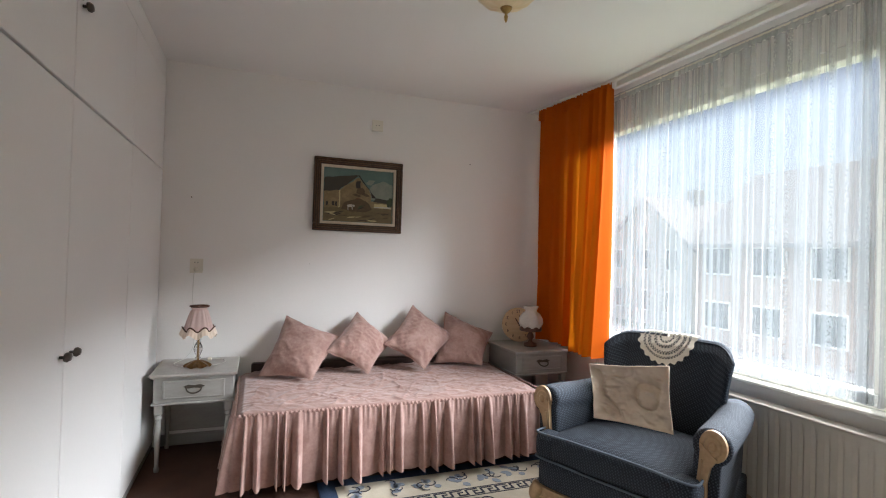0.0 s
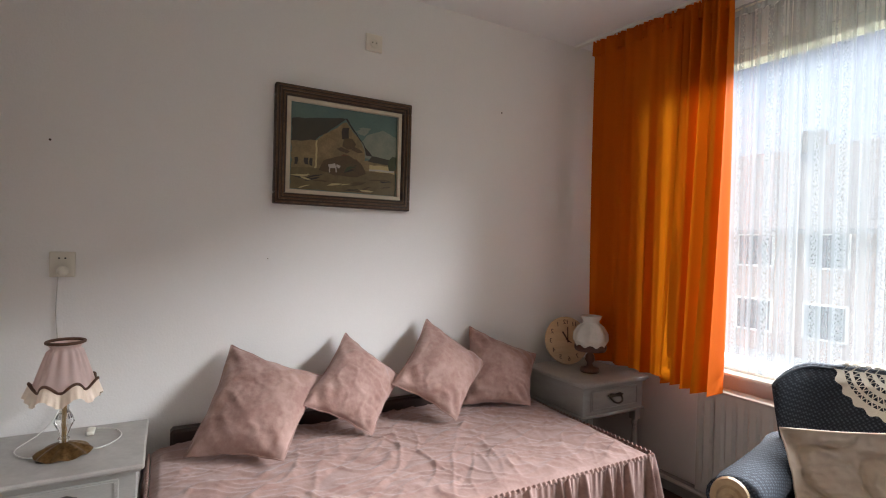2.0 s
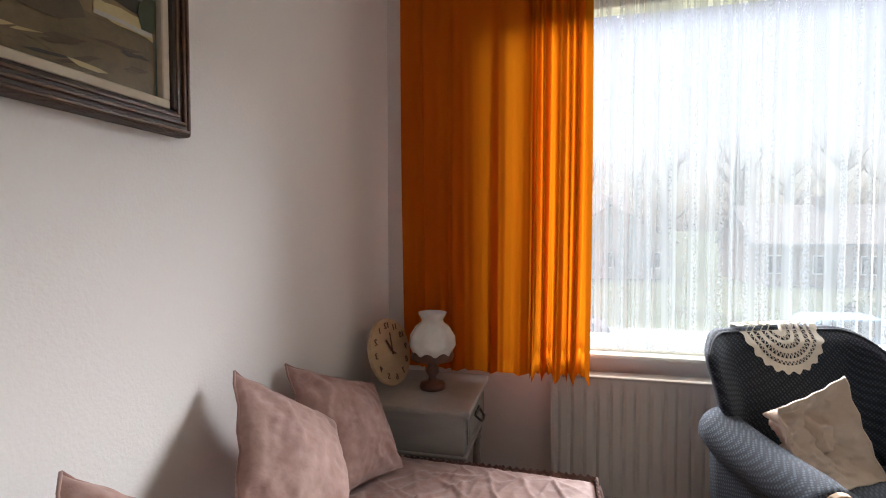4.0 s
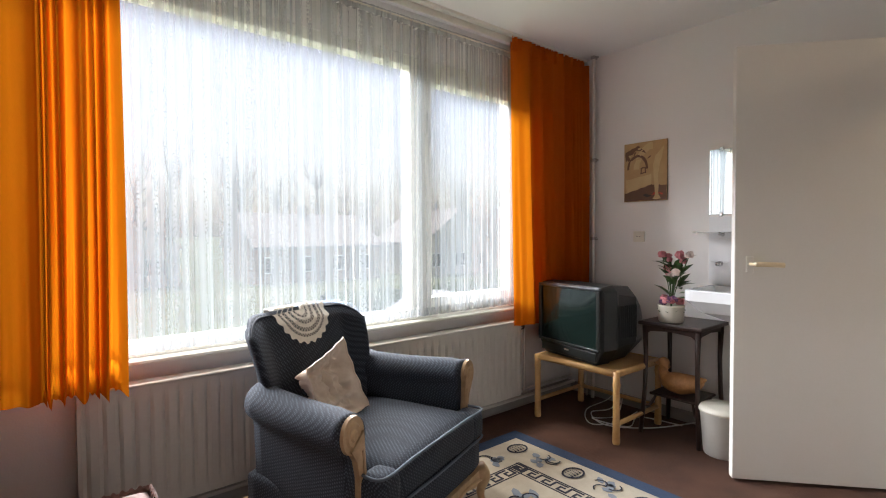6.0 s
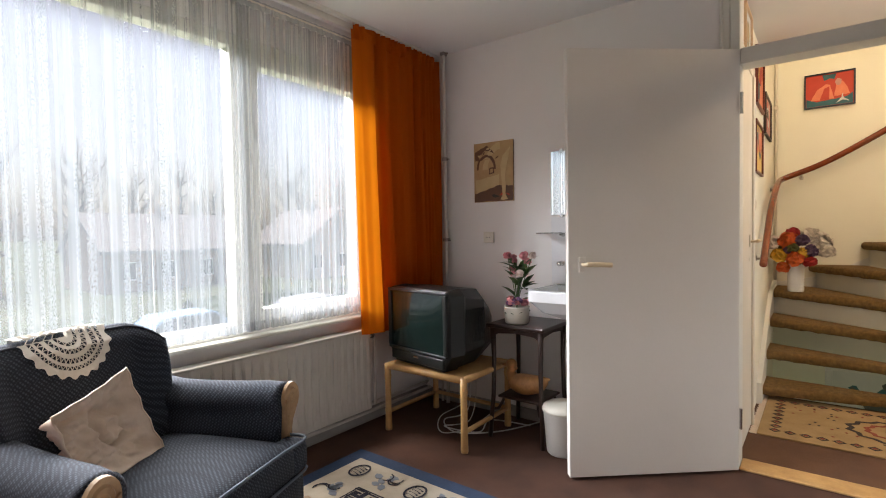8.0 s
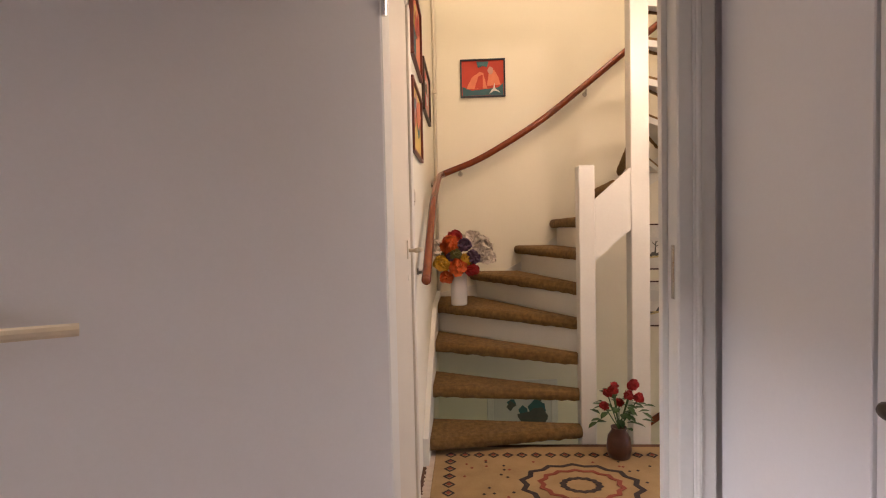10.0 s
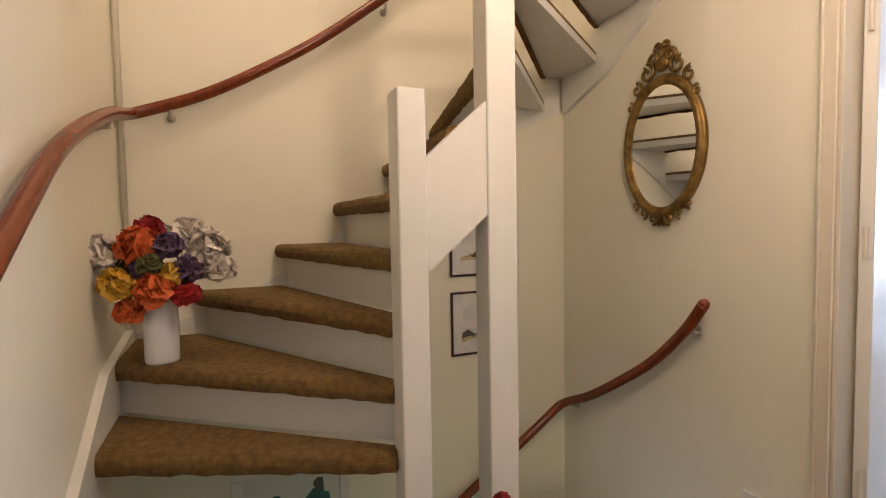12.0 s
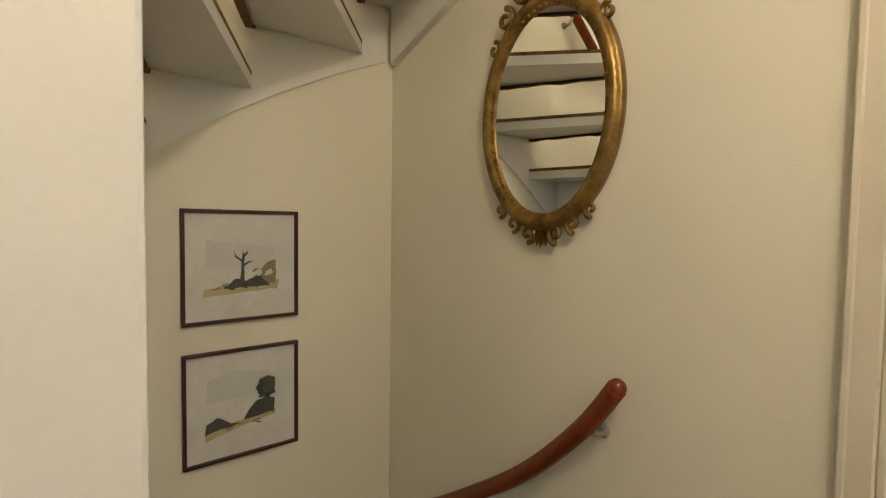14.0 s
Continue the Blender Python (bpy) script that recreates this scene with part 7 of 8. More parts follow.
picture("framed_print", Matrix.Translation((-0.50, HY0, 2.26)) @ SOUTH, 0.30, 0.26, 0.014, 0.02, M["birch"], "small framed print above the bathroom door", abstract(("wash", "ochre", "olive"), 6), back=M["paper"])


def landscape(kind):
    def fn(t, a, b, z):
        patch(t, "paper", [(-1, -1), (1, -1), (1, 1), (-1, 1)], z, M["paper"], a, b)
        if kind == 1:
            patch(t, "sky_wash", [(-0.65, 0.0), (0.62, -0.1), (0.6, 0.35), (-0.2, 0.45), (-0.65, 0.5)], z + 0.0009, PT["wash"], a, b)
            patch(t, "ground_wash", [(-0.7, -0.55), (0.65, -0.48), (0.68, -0.3), (-0.2, -0.34), (-0.68, -0.42)], z + 0.0018, PT["straw"], a, b)
            patch(t, "hill", [(0.1, -0.36), (0.62, -0.36), (0.62, 0.12), (0.4, 0.02), (0.25, -0.15)], z + 0.0022, PT["olive"], a, b)
            patch(t, "rocks", [(-0.35, -0.42), (0.5, -0.4), (0.3, -0.2), (0.05, -0.28), (-0.15, -0.25)], z + 0.0031, PT["ink"], a, b)
            strokes(t, a, b, z + 0.0026, 21, ("olive", "straw", "wash", "ink"), (-0.5, 0.55, -0.44, -0.3), 14, 0.09, 0.025, 0.1)
            strokes(t, a, b, z + 0.0024, 22, ("wash", "olive"), (0.2, 0.5, -0.2, 0.0), 7, 0.08, 0.04, 0.7)
            for o in ([(-0.08, -0.3), (0.02, -0.3), (0.0, 0.0), (0.03, 0.2), (-0.02, 0.28), (-0.05, 0.0)], [(-0.03, 0.05), (-0.15, 0.15), (-0.18, 0.3), (-0.13, 0.17), (-0.01, 0.09)], [(-0.02, 0.02), (0.12, 0.08), (0.22, 0.08), (0.12, 0.05), (-0.01, -0.03)], [(-0.02, 0.15), (0.1, 0.25), (0.08, 0.28), (-0.03, 0.19)]):
                patch(t, "bare_tree", o, z + 0.0036, PT["ink"], a, b)
        else:
            patch(t, "sky_wash", [(-0.65, 0.1), (0.5, 0.1), (0.5, 0.55), (-0.2, 0.62), (-0.65, 0.5)], z + 0.0009, PT["wash"], a, b)
            patch(t, "ground_wash", [(-0.68, -0.62), (0.1, -0.45), (0.6, -0.36), (0.6, -0.28), (-0.68, -0.42)], z + 0.0018, PT["straw"], a, b)
            strokes(t, a, b, z + 0.0022, 23, ("straw", "olive", "ink"), (-0.55, 0.45, -0.5, -0.36), 12, 0.10, 0.022, 0.15)
            strokes(t, a, b, z + 0.0043, 24, ("ink", "tree"), (0.28, 0.52, 0.0, 0.36), 9, 0.07, 0.05, 0.5)
            patch(t, "left_rocks", [(-0.68, -0.5), (-0.2, -0.42), (-0.35, -0.28), (-0.5, -0.2), (-0.66, -0.3)], z + 0.0027, PT["ink"], a, b)
            patch(t, "tree_base", [(0.0, -0.35), (0.58, -0.3), (0.6, -0.05), (0.4, 0.02), (0.2, -0.05), (0.05, -0.25)], z + 0.0031, PT["ink"], a, b)
            patch(t, "tree_crown", [(0.25, 0.02), (0.6, 0.05), (0.6, 0.38), (0.45, 0.45), (0.3, 0.38), (0.35, 0.25), (0.2, 0.2), (0.32, 0.12)], z + 0.0040, PT["ink"], a, b)
    return fn


for zc, kd, lb in ((1.020, 1, "framed watercolour of a bare tree in a thin dark frame"), (0.591, 2, "framed watercolour of a dark leafy tree in a thin dark frame")):
    picture("watercolour", Matrix.Translation((HX0, 3.593, zc)) @ HALLW, 0.354, 0.345, 0.011, 0.016, M["mahframe"], lb, landscape(kd))
picture("lower_picture", Matrix.Translation((HX0, 2.58, -0.22)) @ HALLW, 0.54, 0.48, 0.05, 0.016, M["paper"], "pale framed picture hanging lower in the stairwell", abstract(("wash", "ink", "teal"), 2))

# gilt oval mirror
gm = wbase("gilt_mirror", -1.768, HY1, 1.5, "oval wall mirror in an ornate gilt frame with a crest", "mirror")
mx, mz = -1.768, 1.458


def oval(rx, rz, y, n=56):
    return [Vector((mx + rx * math.cos(2 * math.pi * k / n), y, mz + rz * math.sin(2 * math.pi * k / n))) for k in range(n)]


wpart("glass", add_prism(bmesh.new(), [(p.x, p.z) for p in oval(0.183, 0.272, 0)], HY1 - 0.016, HY1 - 0.010), M["mirror"], gm)
bm = bmesh.new()
prof = [(0.180, 0.016), (0.183, 0.022), (0.190, 0.022), (0.196, 0.030), (0.206, 0.036), (0.214, 0.032), (0.218, 0.026), (0.224, 0.026), (0.228, 0.016), (0.226, 0.001), (0.18, 0.001)]
rings = []
for r, d in prof:
    rings.append([bm.verts.new(p) for p in oval(r, r + 0.088, HY1 - d, 72)])
for a, b in zip(rings, rings[1:]):
    for j in range(72):
        bm.faces.new((a[j], a[(j + 1) % 72], b[(j + 1) % 72], b[j]))
wpart("frame", bm, M["gold"], gm, smooth=True)
bm = bmesh.new()
for k in range(60):
    a = 2 * math.pi * k / 60
    bmesh.ops.create_uvsphere(bm, u_segments=6, v_segments=4, radius=0.0055, matrix=Matrix.Translation((mx + 0.188 * math.cos(a), HY1 - 0.022, mz + 0.277 * math.sin(a))))
wpart("beading", bm, M["gold"], gm, "gilt beading", smooth=True)


def scroll(name, cx, cz, r, turns, a0, sgn, y=HY1 - 0.018, th=0.008):
    bm = bmesh.new()
    pts = []
    for k in range(int(14 * turns) + 1):
        t = k / (14 * turns)
        a = a0 + sgn * t * turns * 2 * math.pi
        rr = r * (1 - 0.8 * t)
        pts.append((cx + rr * math.cos(a), y - 0.004 * t, cz + rr * math.sin(a)))
    n = len(pts)
    add_tube(bm, pts, [th * (1 - 0.35 * k / n) for k in range(n)], 6)
    wpart(name, bm, M["gold"], gm, smooth=True)


def gilt_leaf(name, *args):
    bm = bmesh.new()
    leaf_mesh(bm, *args)
    wpart(name, bm, M["gold"], gm, smooth=True)


zt = mz + 0.315
for s in (-1, 1):
    scroll("crest_scroll", mx + s * 0.085, zt + 0.025, 0.045, 1.2, math.pi / 2, s, th=0.010)
    scroll("crest_scroll", mx + s * 0.045, zt + 0.075, 0.030, 1.1, 0 if s > 0 else math.pi, s, th=0.009)
    scroll("crest_scroll", mx + s * 0.145, zt - 0.035, 0.032, 1.2, math.pi / 2, s, th=0.009)
    scroll("crest_scroll", mx + s * 0.185, zt - 0.11, 0.024, 1.0, math.pi / 2, s, th=0.008)
    scroll("crest_scroll", mx + s * 0.020, zt + 0.125, 0.018, 1.0, 0 if s > 0 else math.pi, s, th=0.008)
    for dx, dz, a in ((0.10, 0.05, 70), (0.14, 0.0, 60), (0.05, 0.11, 80)):
        gilt_leaf("crest_leaf", (mx + s * (dx - 0.02), HY1 - 0.02, zt + dz - 0.03), (s * math.cos(math.radians(a)), 0, math.sin(math.radians(a))), 0.05, 0.028, 0.2)
for us, r, m in ((14, 0.036, Matrix.Translation((mx, HY1 - 0.018, zt + 0.045)) @ Matrix.Diagonal((1.1, 0.5, 0.9, 1))), (10, 0.02, Matrix.Translation((mx, HY1 - 0.016, zt + 0.10)) @ Matrix.Diagonal((1, 0.6, 1.1, 1)))):
    bm = bmesh.new()
    bmesh.ops.create_uvsphere(bm, u_segments=us, v_segments=8, radius=r, matrix=m)
    wpart("crest_boss", bm, M["gold"], gm, smooth=True)
for s in (-1, 0, 1):
    gilt_leaf("crest_leaf", (mx + s * 0.01, HY1 - 0.016, zt + 0.108), (s * 0.5, 0, 1), 0.04, 0.02, 0.1)
zb = mz - 0.315
for s in (-1, 1):
    scroll("pendant_scroll", mx + s * 0.045, zb - 0.008, 0.026, 1.2, -math.pi / 2, -s, th=0.008)
    scroll("pendant_scroll", mx + s * 0.10, zb + 0.018, 0.024, 1.1, -math.pi / 2, -s, th=0.007)
    scroll("pendant_scroll", mx + s * 0.15, zb + 0.055, 0.02, 1.0, -math.pi / 2, -s, th=0.007)
for s in (-2, -1, 0, 1, 2):
    gilt_leaf("pendant_leaf", (mx, HY1 - 0.018, zb + 0.005), (s * 0.45, 0, -1), 0.05, 0.02, 0.1)

# flowers in the white vase on the stairs
vx, vy, vz = -2.05, 2.12, Z0 + 3 * RISE
vase = wbase("vase", vx, vy, vz, "tall white vase of colourful paper flowers standing on the stairs", "vase")
wpart("vase", lathe([(0.001, 0), (0.052, 0), (0.055, 0.01), (0.056, 0.12), (0.054, 0.18), (0.058, 0.225), (0.062, 0.235), (0.057, 0.237), (0.05, 0.2), (0.001, 0.19)], 26, pose(vx, vy, vz)), M["porcelain"], vase, smooth=True)
rnd = random.Random(77)
for col, dy, dx, dz, r in (("orange", -0.05, 0.03, 0.40, 0.08), ("white", -0.16, 0.0, 0.38, 0.075), ("white", 0.16, 0.02, 0.39, 0.08), ("white", 0.10, -0.03, 0.44, 0.07), ("yellow", -0.11, 0.06, 0.28, 0.065), ("orange", 0.0, 0.08, 0.26, 0.07),
                           ("orange", -0.08, 0.06, 0.19, 0.05), ("purple", 0.04, 0.05, 0.40, 0.055), ("purple", 0.10, 0.06, 0.32, 0.06), ("yellow", 0.05, 0.07, 0.31, 0.045), ("red", 0.09, 0.08, 0.24, 0.05), ("red", -0.02, 0.0, 0.46, 0.055),
                           ("green", -0.02, 0.06, 0.34, 0.05), ("green", 0.06, 0.04, 0.26, 0.06), ("green", -0.10, 0.0, 0.34, 0.05), ("white", 0.19, 0.05, 0.32, 0.065), ("white", 0.02, -0.04, 0.42, 0.06), ("purple", -0.04, 0.05, 0.33, 0.045)):
    c = (vx + dx + 0.02, vy + dy, vz + dz)
    bm = bmesh.new()
    blossom(bm, c, r, 9, rnd, 0.15, 4)
    blossom(bm, (c[0] + 0.01, c[1], c[2] + 0.005), r * 0.7, 7, rnd, 0.6, 2)
    wpart("bloom", bm, M["fl_" + col], vase, col + " paper flower")
for k in range(12):
    a = rnd.uniform(0, 6.28)
    wpart("stem", tube([(vx, vy, vz + 0.19), (vx + 0.05 * math.cos(a), vy + 0.1 * math.sin(a), vz + 0.34)], 0.002, 5), M["leaf"], vase)

# red roses by the stair post
rx, ry = -1.22, 2.93
rose = wbase("rose_vase", rx, ry, 0, "vase of artificial red roses on the floor by the stair posts", "vase")
wpart("vase", lathe([(0.001, 0), (0.05, 0), (0.062, 0.05), (0.055, 0.11), (0.035, 0.145), (0.04, 0.16), (0.034, 0.16), (0.03, 0.14), (0.001, 0.13)], 22, pose(rx, ry, 0)), M["darkwood2"], rose, smooth=True)
bl = bmesh.new()
for k in range(9):
    a, r = 2 * math.pi * k / 9 + rnd.uniform(-0.2, 0.2), rnd.uniform(0.04, 0.15)
    c = (rx + r * math.cos(a) * 0.8, ry + r * math.sin(a), rnd.uniform(0.25, 0.37))
    wpart("stem", tube([(rx, ry, 0.15), c], 0.003, 5), M["leaf"], rose)
    bm = bmesh.new()
    blossom(bm, c, 0.028, 6, rnd, 0.9, 3)
    wpart("rose", bm, M["fl_red"], rose, "small red rose")
for k in range(44):
    a = rnd.uniform(0, 6.28)
    r = rnd.uniform(0.02, 0.13)
    leaf_mesh(bl, (rx + r * math.cos(a), ry + r * math.sin(a), rnd.uniform(0.18, 0.32)), (math.cos(a), math.sin(a), rnd.uniform(-0.2, 0.6)), 0.055, 0.035, 0.3)
wpart("foliage", bl, M["leaf"], rose, "green leaf spray")

# door to the north bedroom
nd = wbase("doorway_north", -0.66, HY1, 0, "cream-painted frame of the doorway to the north bedroom", "door frame", kind="structure")
bm = bmesh.new()
add_box(bm, -1.07, -1.055, HY1 - 0.012, HY1 + 0.105, 0, 2.05, 0.003)
add_box(bm, -0.265, -0.25, HY1 - 0.012, HY1 + 0.105, 0, 2.05, 0.003)
add_box(bm, -1.055, -0.265, HY1 - 0.012, HY1 + 0.105, 2.02, 2.05, 0.003)
wpart("jambs", bm, M["hallpaint"], nd)
bm = bmesh.new()
add_box(bm, -1.122, -1.07, HY1 - 0.018, HY1 - 0.0005, 0, 2.11, 0.004)
add_box(bm, -0.25, -0.175, HY1 - 0.018, HY1 - 0.0005, 0, 2.11, 0.004)
add_box(bm, -1.07, -0.25, HY1 - 0.018, HY1 - 0.0005, 2.052, 2.11, 0.004)
add_box(bm, -1.121, -1.108, HY1 - 0.025, HY1 - 0.0175, 0, 2.11, 0.003)
wpart("architrave", bm, M["hallpaint"], nd)
ndoor = base("door_3", pose(-1.023, HY1 + 0.068, 0.01, 0, 0, 105), "white-painted bedroom door standing open into the north room", "door", kind="structure")
part("leaf", box(0.0, 0.76, -0.02, 0.02, 0, 2.0, 0.003), M["white"], ndoor)
h3 = part("door_handle", box(-0.02, 0.02, -0.007, 0, -0.07, 0.07, 0.004), M["ivory"], ndoor)
h3.location = (0.70, -0.02, 1.03)
lv = part("lever", tube([(0, -0.007, 0.02), (0, -0.055, 0.02), (-0.12, -0.055, 0.018)], 0.009, 8), M["handle"], h3, "cream lever", smooth=True)
for z in (0.25, 1.04, 1.75):
    part("hinge", lathe([(0.008, -0.05), (0.008, 0.05)], 8, pose(-0.006, 0.0, z)), M["hallpaint"], ndoor)

# north bedroom
NY0, NY1, NX0, NX1 = HY1 + 0.1, 7.3, HX0, 3.7
setting("floor_north", box(NX0, NX1, NY0 + 0.001, NY1, -0.22, -0.002), M["carpet"], "carpeted floor of the north bedroom", "floor")
setting("ceiling_north", box(NX0, NX1, NY0, NY1, 2.4, 2.5), M["ceiling"], "ceiling of the north bedroom", "ceiling")
setting("wall_north_west", box(NX0 - 0.1, NX0, NY0, NY1, -0.2, 2.4), M["wallblue"], "pale wall of the north bedroom", "wall")
setting("wall_north_east", box(1.5, 1.6, NY0, NY1, -0.2, 2.4), M["wallblue"], "pale wall of the north bedroom", "wall")
bm = bmesh.new()
add_box(bm, NX0, -1.95, NY1, NY1 + 0.2, -0.2, 2.4)
add_box(bm, 0.4, 1.6, NY1, NY1 + 0.2, -0.2, 2.4)
add_box(bm, -1.95, 0.4, NY1, NY1 + 0.2, -0.2, 0.62)
add_box(bm, -1.95, 0.4, NY1, NY1 + 0.2, 2.1, 2.4)
setting("wall_north", bm, M["wallblue"], "pale window wall of the north bedroom", "wall")
setting("wall_north_south", box(HX1, 1.5, NY0 - 0.1, NY0, -0.2, 2.4), M["wallblue"], "pale wall of the north bedroom", "wall")
nw = wbase("window_2", -0.8, NY1, 0.62, "white-framed window of the north bedroom", "window", kind="structure")
bm = bmesh.new()
for x0, x1, z0, z1 in ((-1.95, 0.4, 0.62, 0.69), (-1.95, 0.4, 2.03, 2.1), (-1.95, -1.88, 0.69, 2.03), (0.33, 0.4, 0.69, 2.03), (-0.9, -0.83, 0.69, 2.03)):
    add_box(bm, x0, x1, NY1 + 0.05, NY1 + 0.11, z0, z1, 0.004)
wpart("window_frame", bm, M["white"], nw)
for x0, x1 in ((-1.88, -0.9), (-0.83, 0.33)):
    g = wpart("pane", box(x0, x1, NY1 + 0.078, NY1 + 0.084, 0.69, 2.03), M["glass"], nw)
    g.visible_shadow = False
ncur = wbase("north_curtain", -2.2, NY1 - 0.12, 0.3, "grey curtain at the north bedroom window", "curtain")
cloth("cloth", -2.5, -1.86, NY1 - 0.13, 2.3, 0.3, 6, 0.03, M["greycloth"], ncur, 41)
nnet = wbase("north_net", -0.8, NY1 - 0.05, 0.62, "sheer net curtain at the north bedroom window", "net curtain")
cloth("voile", -2.0, 0.45, NY1 - 0.05, 2.25, 0.66, 40, 0.01, M["net"], nnet, 43, uv=True, n=280, zn=4)
nrad = wbase("north_radiator", -0.8, NY1 - 0.08, 0.1, "white column radiator under the north window", "radiator")
bm = bmesh.new()
for k in range(26):
    add_box(bm, -1.9 + k * 0.06, -1.9 + k * 0.06 + 0.045, NY1 - 0.12, NY1 - 0.03, 0.12, 0.58, 0.01)
wpart("columns", bm, M["radiator"], nrad)
nb = wbase("north_bed", -1.5, 6.2, 0, "low bed with white bedding in the north bedroom", "bed")
wpart("frame", softbox(-2.45, -0.9, 5.55, 6.95, 0.0, 0.30, 0.04), M["cream"], nb, smooth=True)
wpart("mattress", softbox(-2.43, -0.92, 5.57, 6.93, 0.28, 0.46, 0.07, 0.03), M["porcelain"], nb, smooth=True)
wpart("pillow", softbox(-2.3, -1.2, 6.45, 6.85, 0.46, 0.60, 0.06, 0.03), M["porcelain"], nb, smooth=True)
nr = wbase("north_rug", -1.5, 5.1, 0, "red and white patterned rug in the north bedroom", "rug")
wpart("base_weave", box(-2.4, -0.6, 4.45, 5.9, 0.0, 0.01, 0.003), M["rugcream"], nr)
rnd = random.Random(5)
pa, pb = [], []
for k in range(150):
    x, y = rnd.uniform(-2.3, -0.7), rnd.uniform(4.55, 5.8)
    (pa if k % 2 else pb).append(leaf2(x, y, rnd.uniform(0, 6.28), rnd.uniform(0.08, 0.16), 0.06))
for k, o in enumerate(pa):
    at(nr, flat("red_leaf", [o], 0.0102 + 0.00002 * k, M["rugred"], None))
for k, o in enumerate(pb):
    at(nr, flat("dark_leaf", [o], 0.0122 + 0.00002 * k, M["rugdark"], None))


# outside, seen through the nets
GZ = -2.95
g = setting("ground", grid(60, 60, lambda u, v: Vector(((u - 0.5) * 4000, (v - 0.5) * 4000, GZ - (0.02 if abs(u - 0.5) < 0.01 else 0)))), M["grass"], "winter grass and gardens", "ground")
setting("road", box(-80, 80, -17.5, -11.5, GZ + 0.0, GZ + 0.03), M["asphalt"], "asphalt street", "road")
setting("pavement", box(-80, 80, -11.5, -9.5, GZ, GZ + 0.12), M["paving"], "grey pavement along the street", "pavement")
setting("pavement_far", box(-80, 80, -19.5, -17.5, GZ, GZ + 0.12), M["paving"], "grey pavement along the street", "pavement")


def house(x, y, w, d, eave, ridge, along_x, wall_m, label):
    """A two-storey house with a gable roof; the front faces north."""
    h = wbase("house", x, y, GZ, label, "house", "houses across the street")
    x0, x1, y0, y1 = x - w / 2, x + w / 2, y - d / 2, y + d / 2
    bm = box(x0, x1, y0, y1, GZ, GZ + eave)
    if along_x:
        add_prism(bm, [(y0, GZ + eave), (y1, GZ + eave), (y, GZ + ridge - 0.1)], x0, x1, "x")
    else:
        add_prism(bm, [(x0, GZ + eave), (x1, GZ + eave), (x, GZ + ridge - 0.1)], y0, y1, "y")
    wpart("wall", bm, wall_m, h)
    for s in (-1, 1):
        bm = bmesh.new()
        if along_x:
            o = [(y, GZ + ridge), (y + s * (d / 2 + 0.4), GZ + eave - 0.25), (y + s * (d / 2 + 0.4), GZ + eave - 0.45), (y, GZ + ridge - 0.2)]
            add_prism(bm, o, x0 - 0.3, x1 + 0.3, "x")
        else:
            o = [(x, GZ + ridge), (x + s * (w / 2 + 0.4), GZ + eave - 0.25), (x + s * (w / 2 + 0.4), GZ + eave - 0.45), (x, GZ + ridge - 0.2)]
            add_prism(bm, o, y0 - 0.3, y1 + 0.3, "y")
        wpart("roof", bm, M["rooftile"], h)
    n = max(2, int(w / 2.6))
    for fl_ in ((0.9, 3.6) if eave > 4.8 else (0.9,)):
        for k in range(n):
            wx = x0 + w * (k + 0.5) / n
            f = wpart("window", box(wx - 0.75, wx + 0.75, y1 - 0.02, y1 + 0.05, GZ + fl_, GZ + fl_ + 1.4, 0.01), M["white"], h)
            p = link("pane", box(wx - 0.66, wx + 0.66, y1 + 0.051, y1 + 0.06, GZ + fl_ + 0.09, GZ + fl_ + 1.31), M["darkpane"])
            p.parent = f
    wpart("chimney", box(x - 0.4, x + 0.4, y - 0.4, y + 0.4, GZ + ridge - 0.6, GZ + ridge + 0.7), wall_m, h)
    return h


house(13.5, -24, 13, 9, 5.4, 9.2, True, M["brick"], "brick house with a wide dark tiled roof")
house(27, -27, 8, 9, 5.2, 8.6, False, M["render"], "pale rendered house with a gable facing the street")
house(-1, -47, 10, 8, 3.4, 6.4, False, M["render"], "low pale rendered house with a gable facing the street")
house(-17, -44, 12, 9, 3.4, 6.2, True, M["brick"], "low brick house with a wide tiled roof")
house(-31, -41, 9, 9, 3.6, 6.9, False, M["render"], "pale rendered house with a gable facing the street")
house(-46, -40, 12, 9, 4.4, 7.4, True, M["brick"], "brick house with a tiled roof")
house(-60, -36, 9, 9, 4.4, 7.6, False, M["render"], "pale rendered house with a pointed gable")
house(5, -52, 16, 9, 4.4, 7.8, True, M["brick"], "long brick house further back")
for hx_, hy_ in ((-6, 24), (6, 26), (-16, 25)):
    house(hx_, hy_, 9, 8, 5.2, 8.4, True, M["brick"], "brick house behind the north garden")


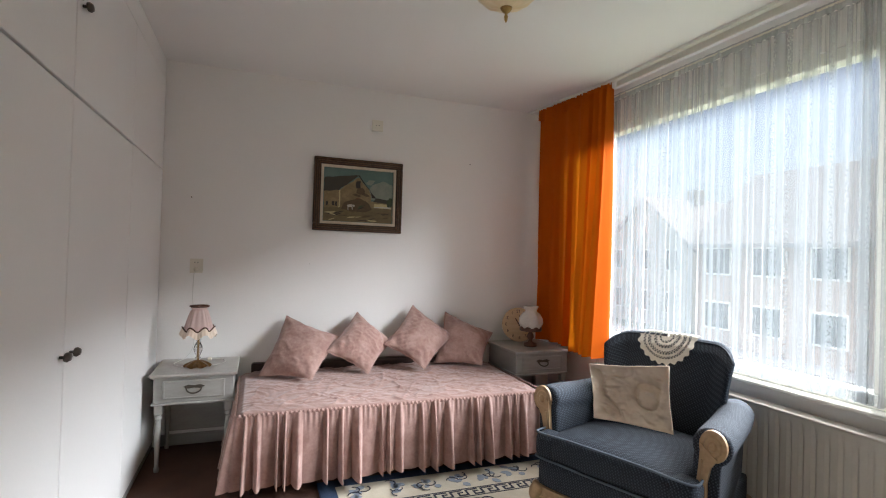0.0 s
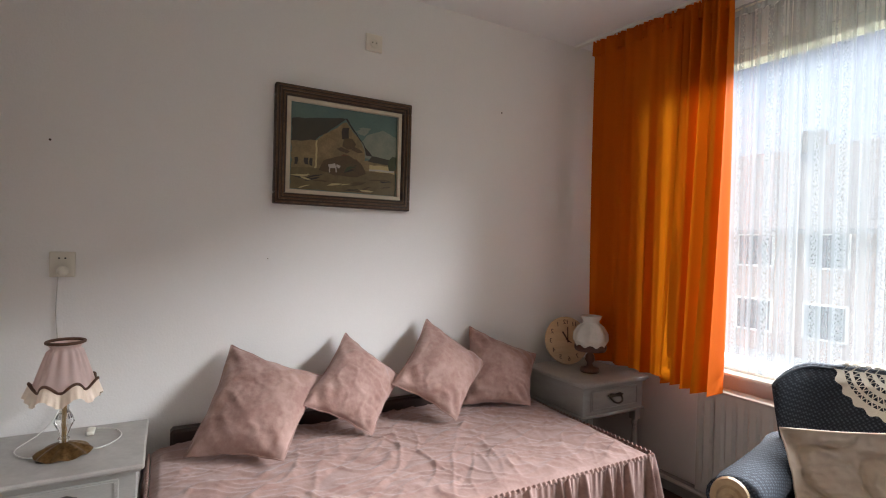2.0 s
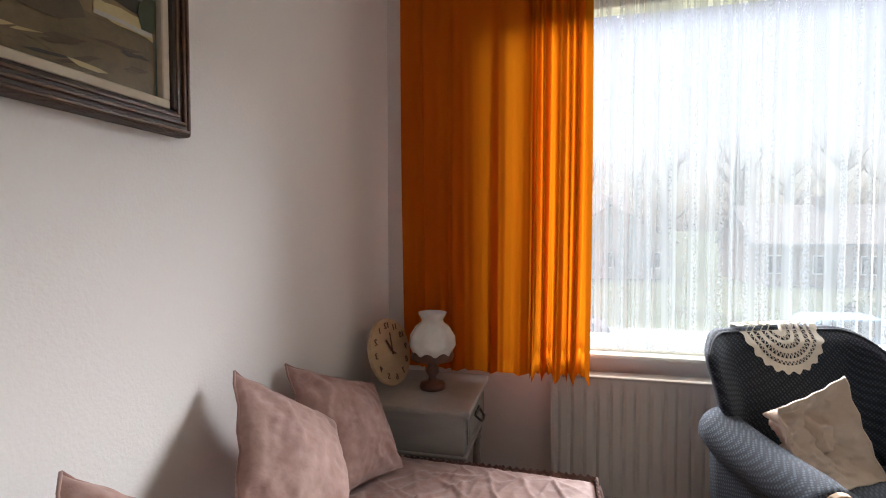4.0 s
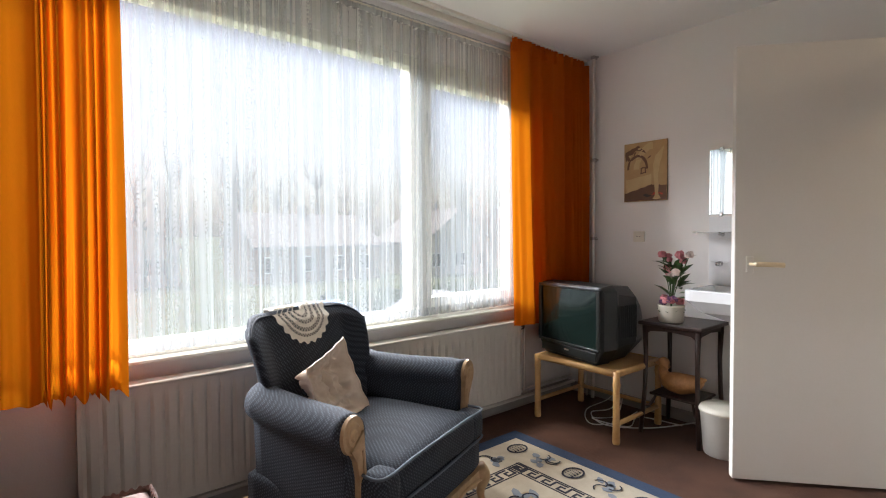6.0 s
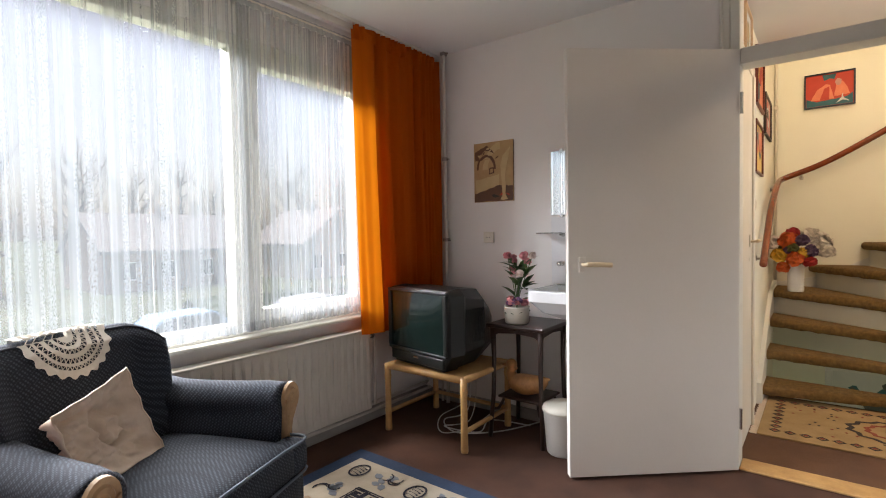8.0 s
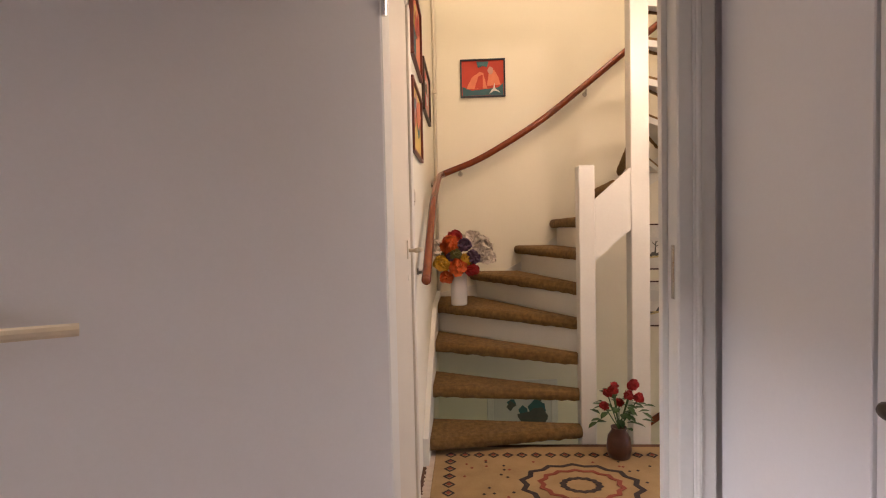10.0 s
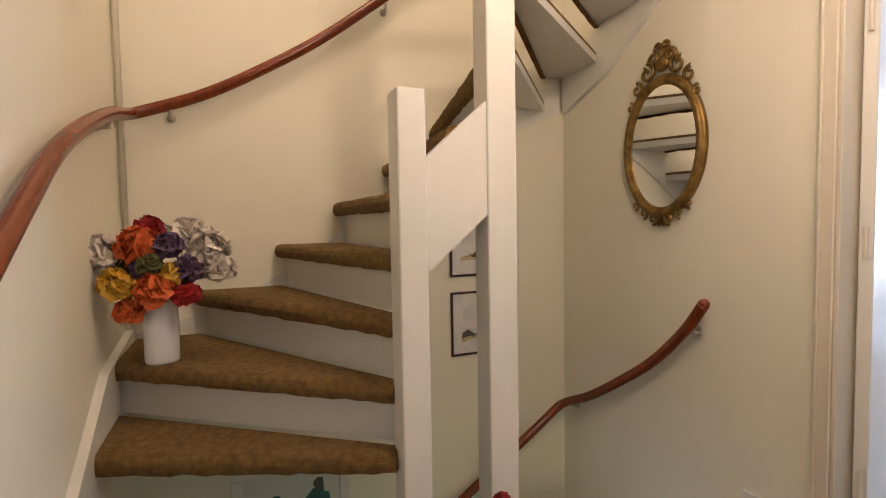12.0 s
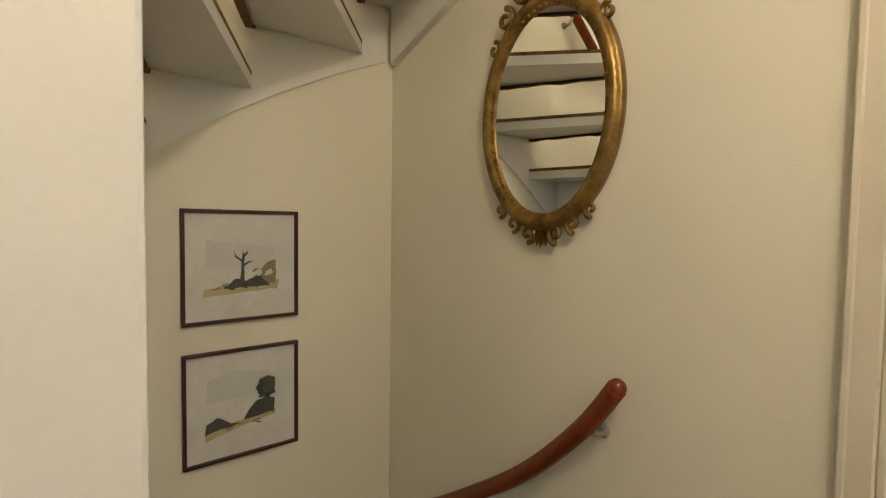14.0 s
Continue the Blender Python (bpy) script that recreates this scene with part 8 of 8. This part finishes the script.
def bare_tree(x, y, height, seed):
    t = wbase("tree", x, y, GZ, "tall bare winter tree with fine branches", "tree", "bare trees behind the houses")
    r = random.Random(seed)
    bm = bmesh.new()
    tw = bmesh.new()
    add_tube(bm, [(x, y, GZ), (x + 0.1, y, GZ + height * 0.4), (x, y, GZ + height * 0.8)], [0.28, 0.2, 0.06], 7)
    for k in range(18):
        z = GZ + height * r.uniform(0.28, 0.8)
        a = r.uniform(0, 6.28)
        ln = height * r.uniform(0.16, 0.3)
        p1 = Vector((x + math.cos(a) * ln * 0.6, y + math.sin(a) * ln * 0.6, z + ln * 0.6))
        p2 = p1 + Vector((math.cos(a) * ln * 0.3, math.sin(a) * ln * 0.3, ln * 0.6))
        add_tube(bm, [(x, y, z), p1, p2], [0.09, 0.05, 0.02], 4)
        for q in range(14):
            s = Vector((x, y, z)).lerp(p1, r.uniform(0.3, 1)) if q % 2 else p1.lerp(p2, r.random())
            b = r.uniform(0, 6.28)
            e = s + Vector((math.cos(b), math.sin(b), r.uniform(0.2, 1.4))) * r.uniform(0.5, 1.3)
            add_tube(tw, [s, e], [0.022, 0.008], 3)
    wpart("trunk", bm, M["bark"], t)
    wpart("twigs", tw, M["bark"], t)


rnd = random.Random(8)
for k in range(26):
    bare_tree(-88 + k * 4.6 + rnd.uniform(-1.5, 1.5), -62 + rnd.uniform(-5, 5), rnd.uniform(11.0, 15.0), 100 + k)


def hedge(x0, x1, y, h):
    t = wbase("hedge", (x0 + x1) / 2, y, GZ, "dark green clipped garden hedge", "hedge", "garden hedges")

    def fn(u, v):
        a = math.pi * v
        xx = x0 + (x1 - x0) * u
        k = 1 + 0.25 * noise.noise(Vector((xx * 1.5, a * 2, y)))
        return Vector((xx, y + 0.7 * math.cos(a) * k, GZ + h * math.sin(a) ** 0.5 * k))
    wpart("foliage", grid(int(8 * (x1 - x0)), 10, fn), M["hedge"], t)


hedge(-26, 20, -8.6, 1.3)
hedge(-30, -8, -20.5, 1.2)


def car(x, y, mat, label, rz=0):
    t = base("car", pose(x, y, GZ + 0.03, 0, 0, rz), label, "car", "cars parked in the street")
    o = [(-2.1, 0.35), (2.05, 0.35), (2.1, 0.75), (1.5, 0.9), (0.9, 1.4), (-0.9, 1.45), (-1.5, 0.95), (-2.1, 0.85)]
    bm = bmesh.new()
    add_prism(bm, o, -0.8, 0.8)
    bmesh.ops.bevel(bm, geom=bm.edges[:], offset=0.06, segments=2, affect="EDGES")
    part("body", bm, mat, t)
    bm = bmesh.new()
    add_prism(bm, [(-1.3, 0.95), (1.3, 0.95), (0.85, 1.36), (-0.85, 1.4)], -0.815, 0.815)
    part("side_windows", bm, M["darkpane"], t)
    for wx in (-1.3, 1.3):
        for wy in (-0.78, 0.78):
            w = part("wheel", lathe([(0.001, -0.1), (0.3, -0.1), (0.32, -0.06), (0.32, 0.06), (0.3, 0.1), (0.001, 0.1)], 20, pose(wx, wy, 0.32, 90)), M["black"], t)
    return t


car(-5.5, -15.8, M["carblue"], "small blue-grey car parked at the kerb", 0)
car(-11.0, -15.8, M["carwhite"], "silver-grey car parked at the kerb", 0)
car(3.5, -15.8, M["cardark"], "dark car parked at the kerb", 0)
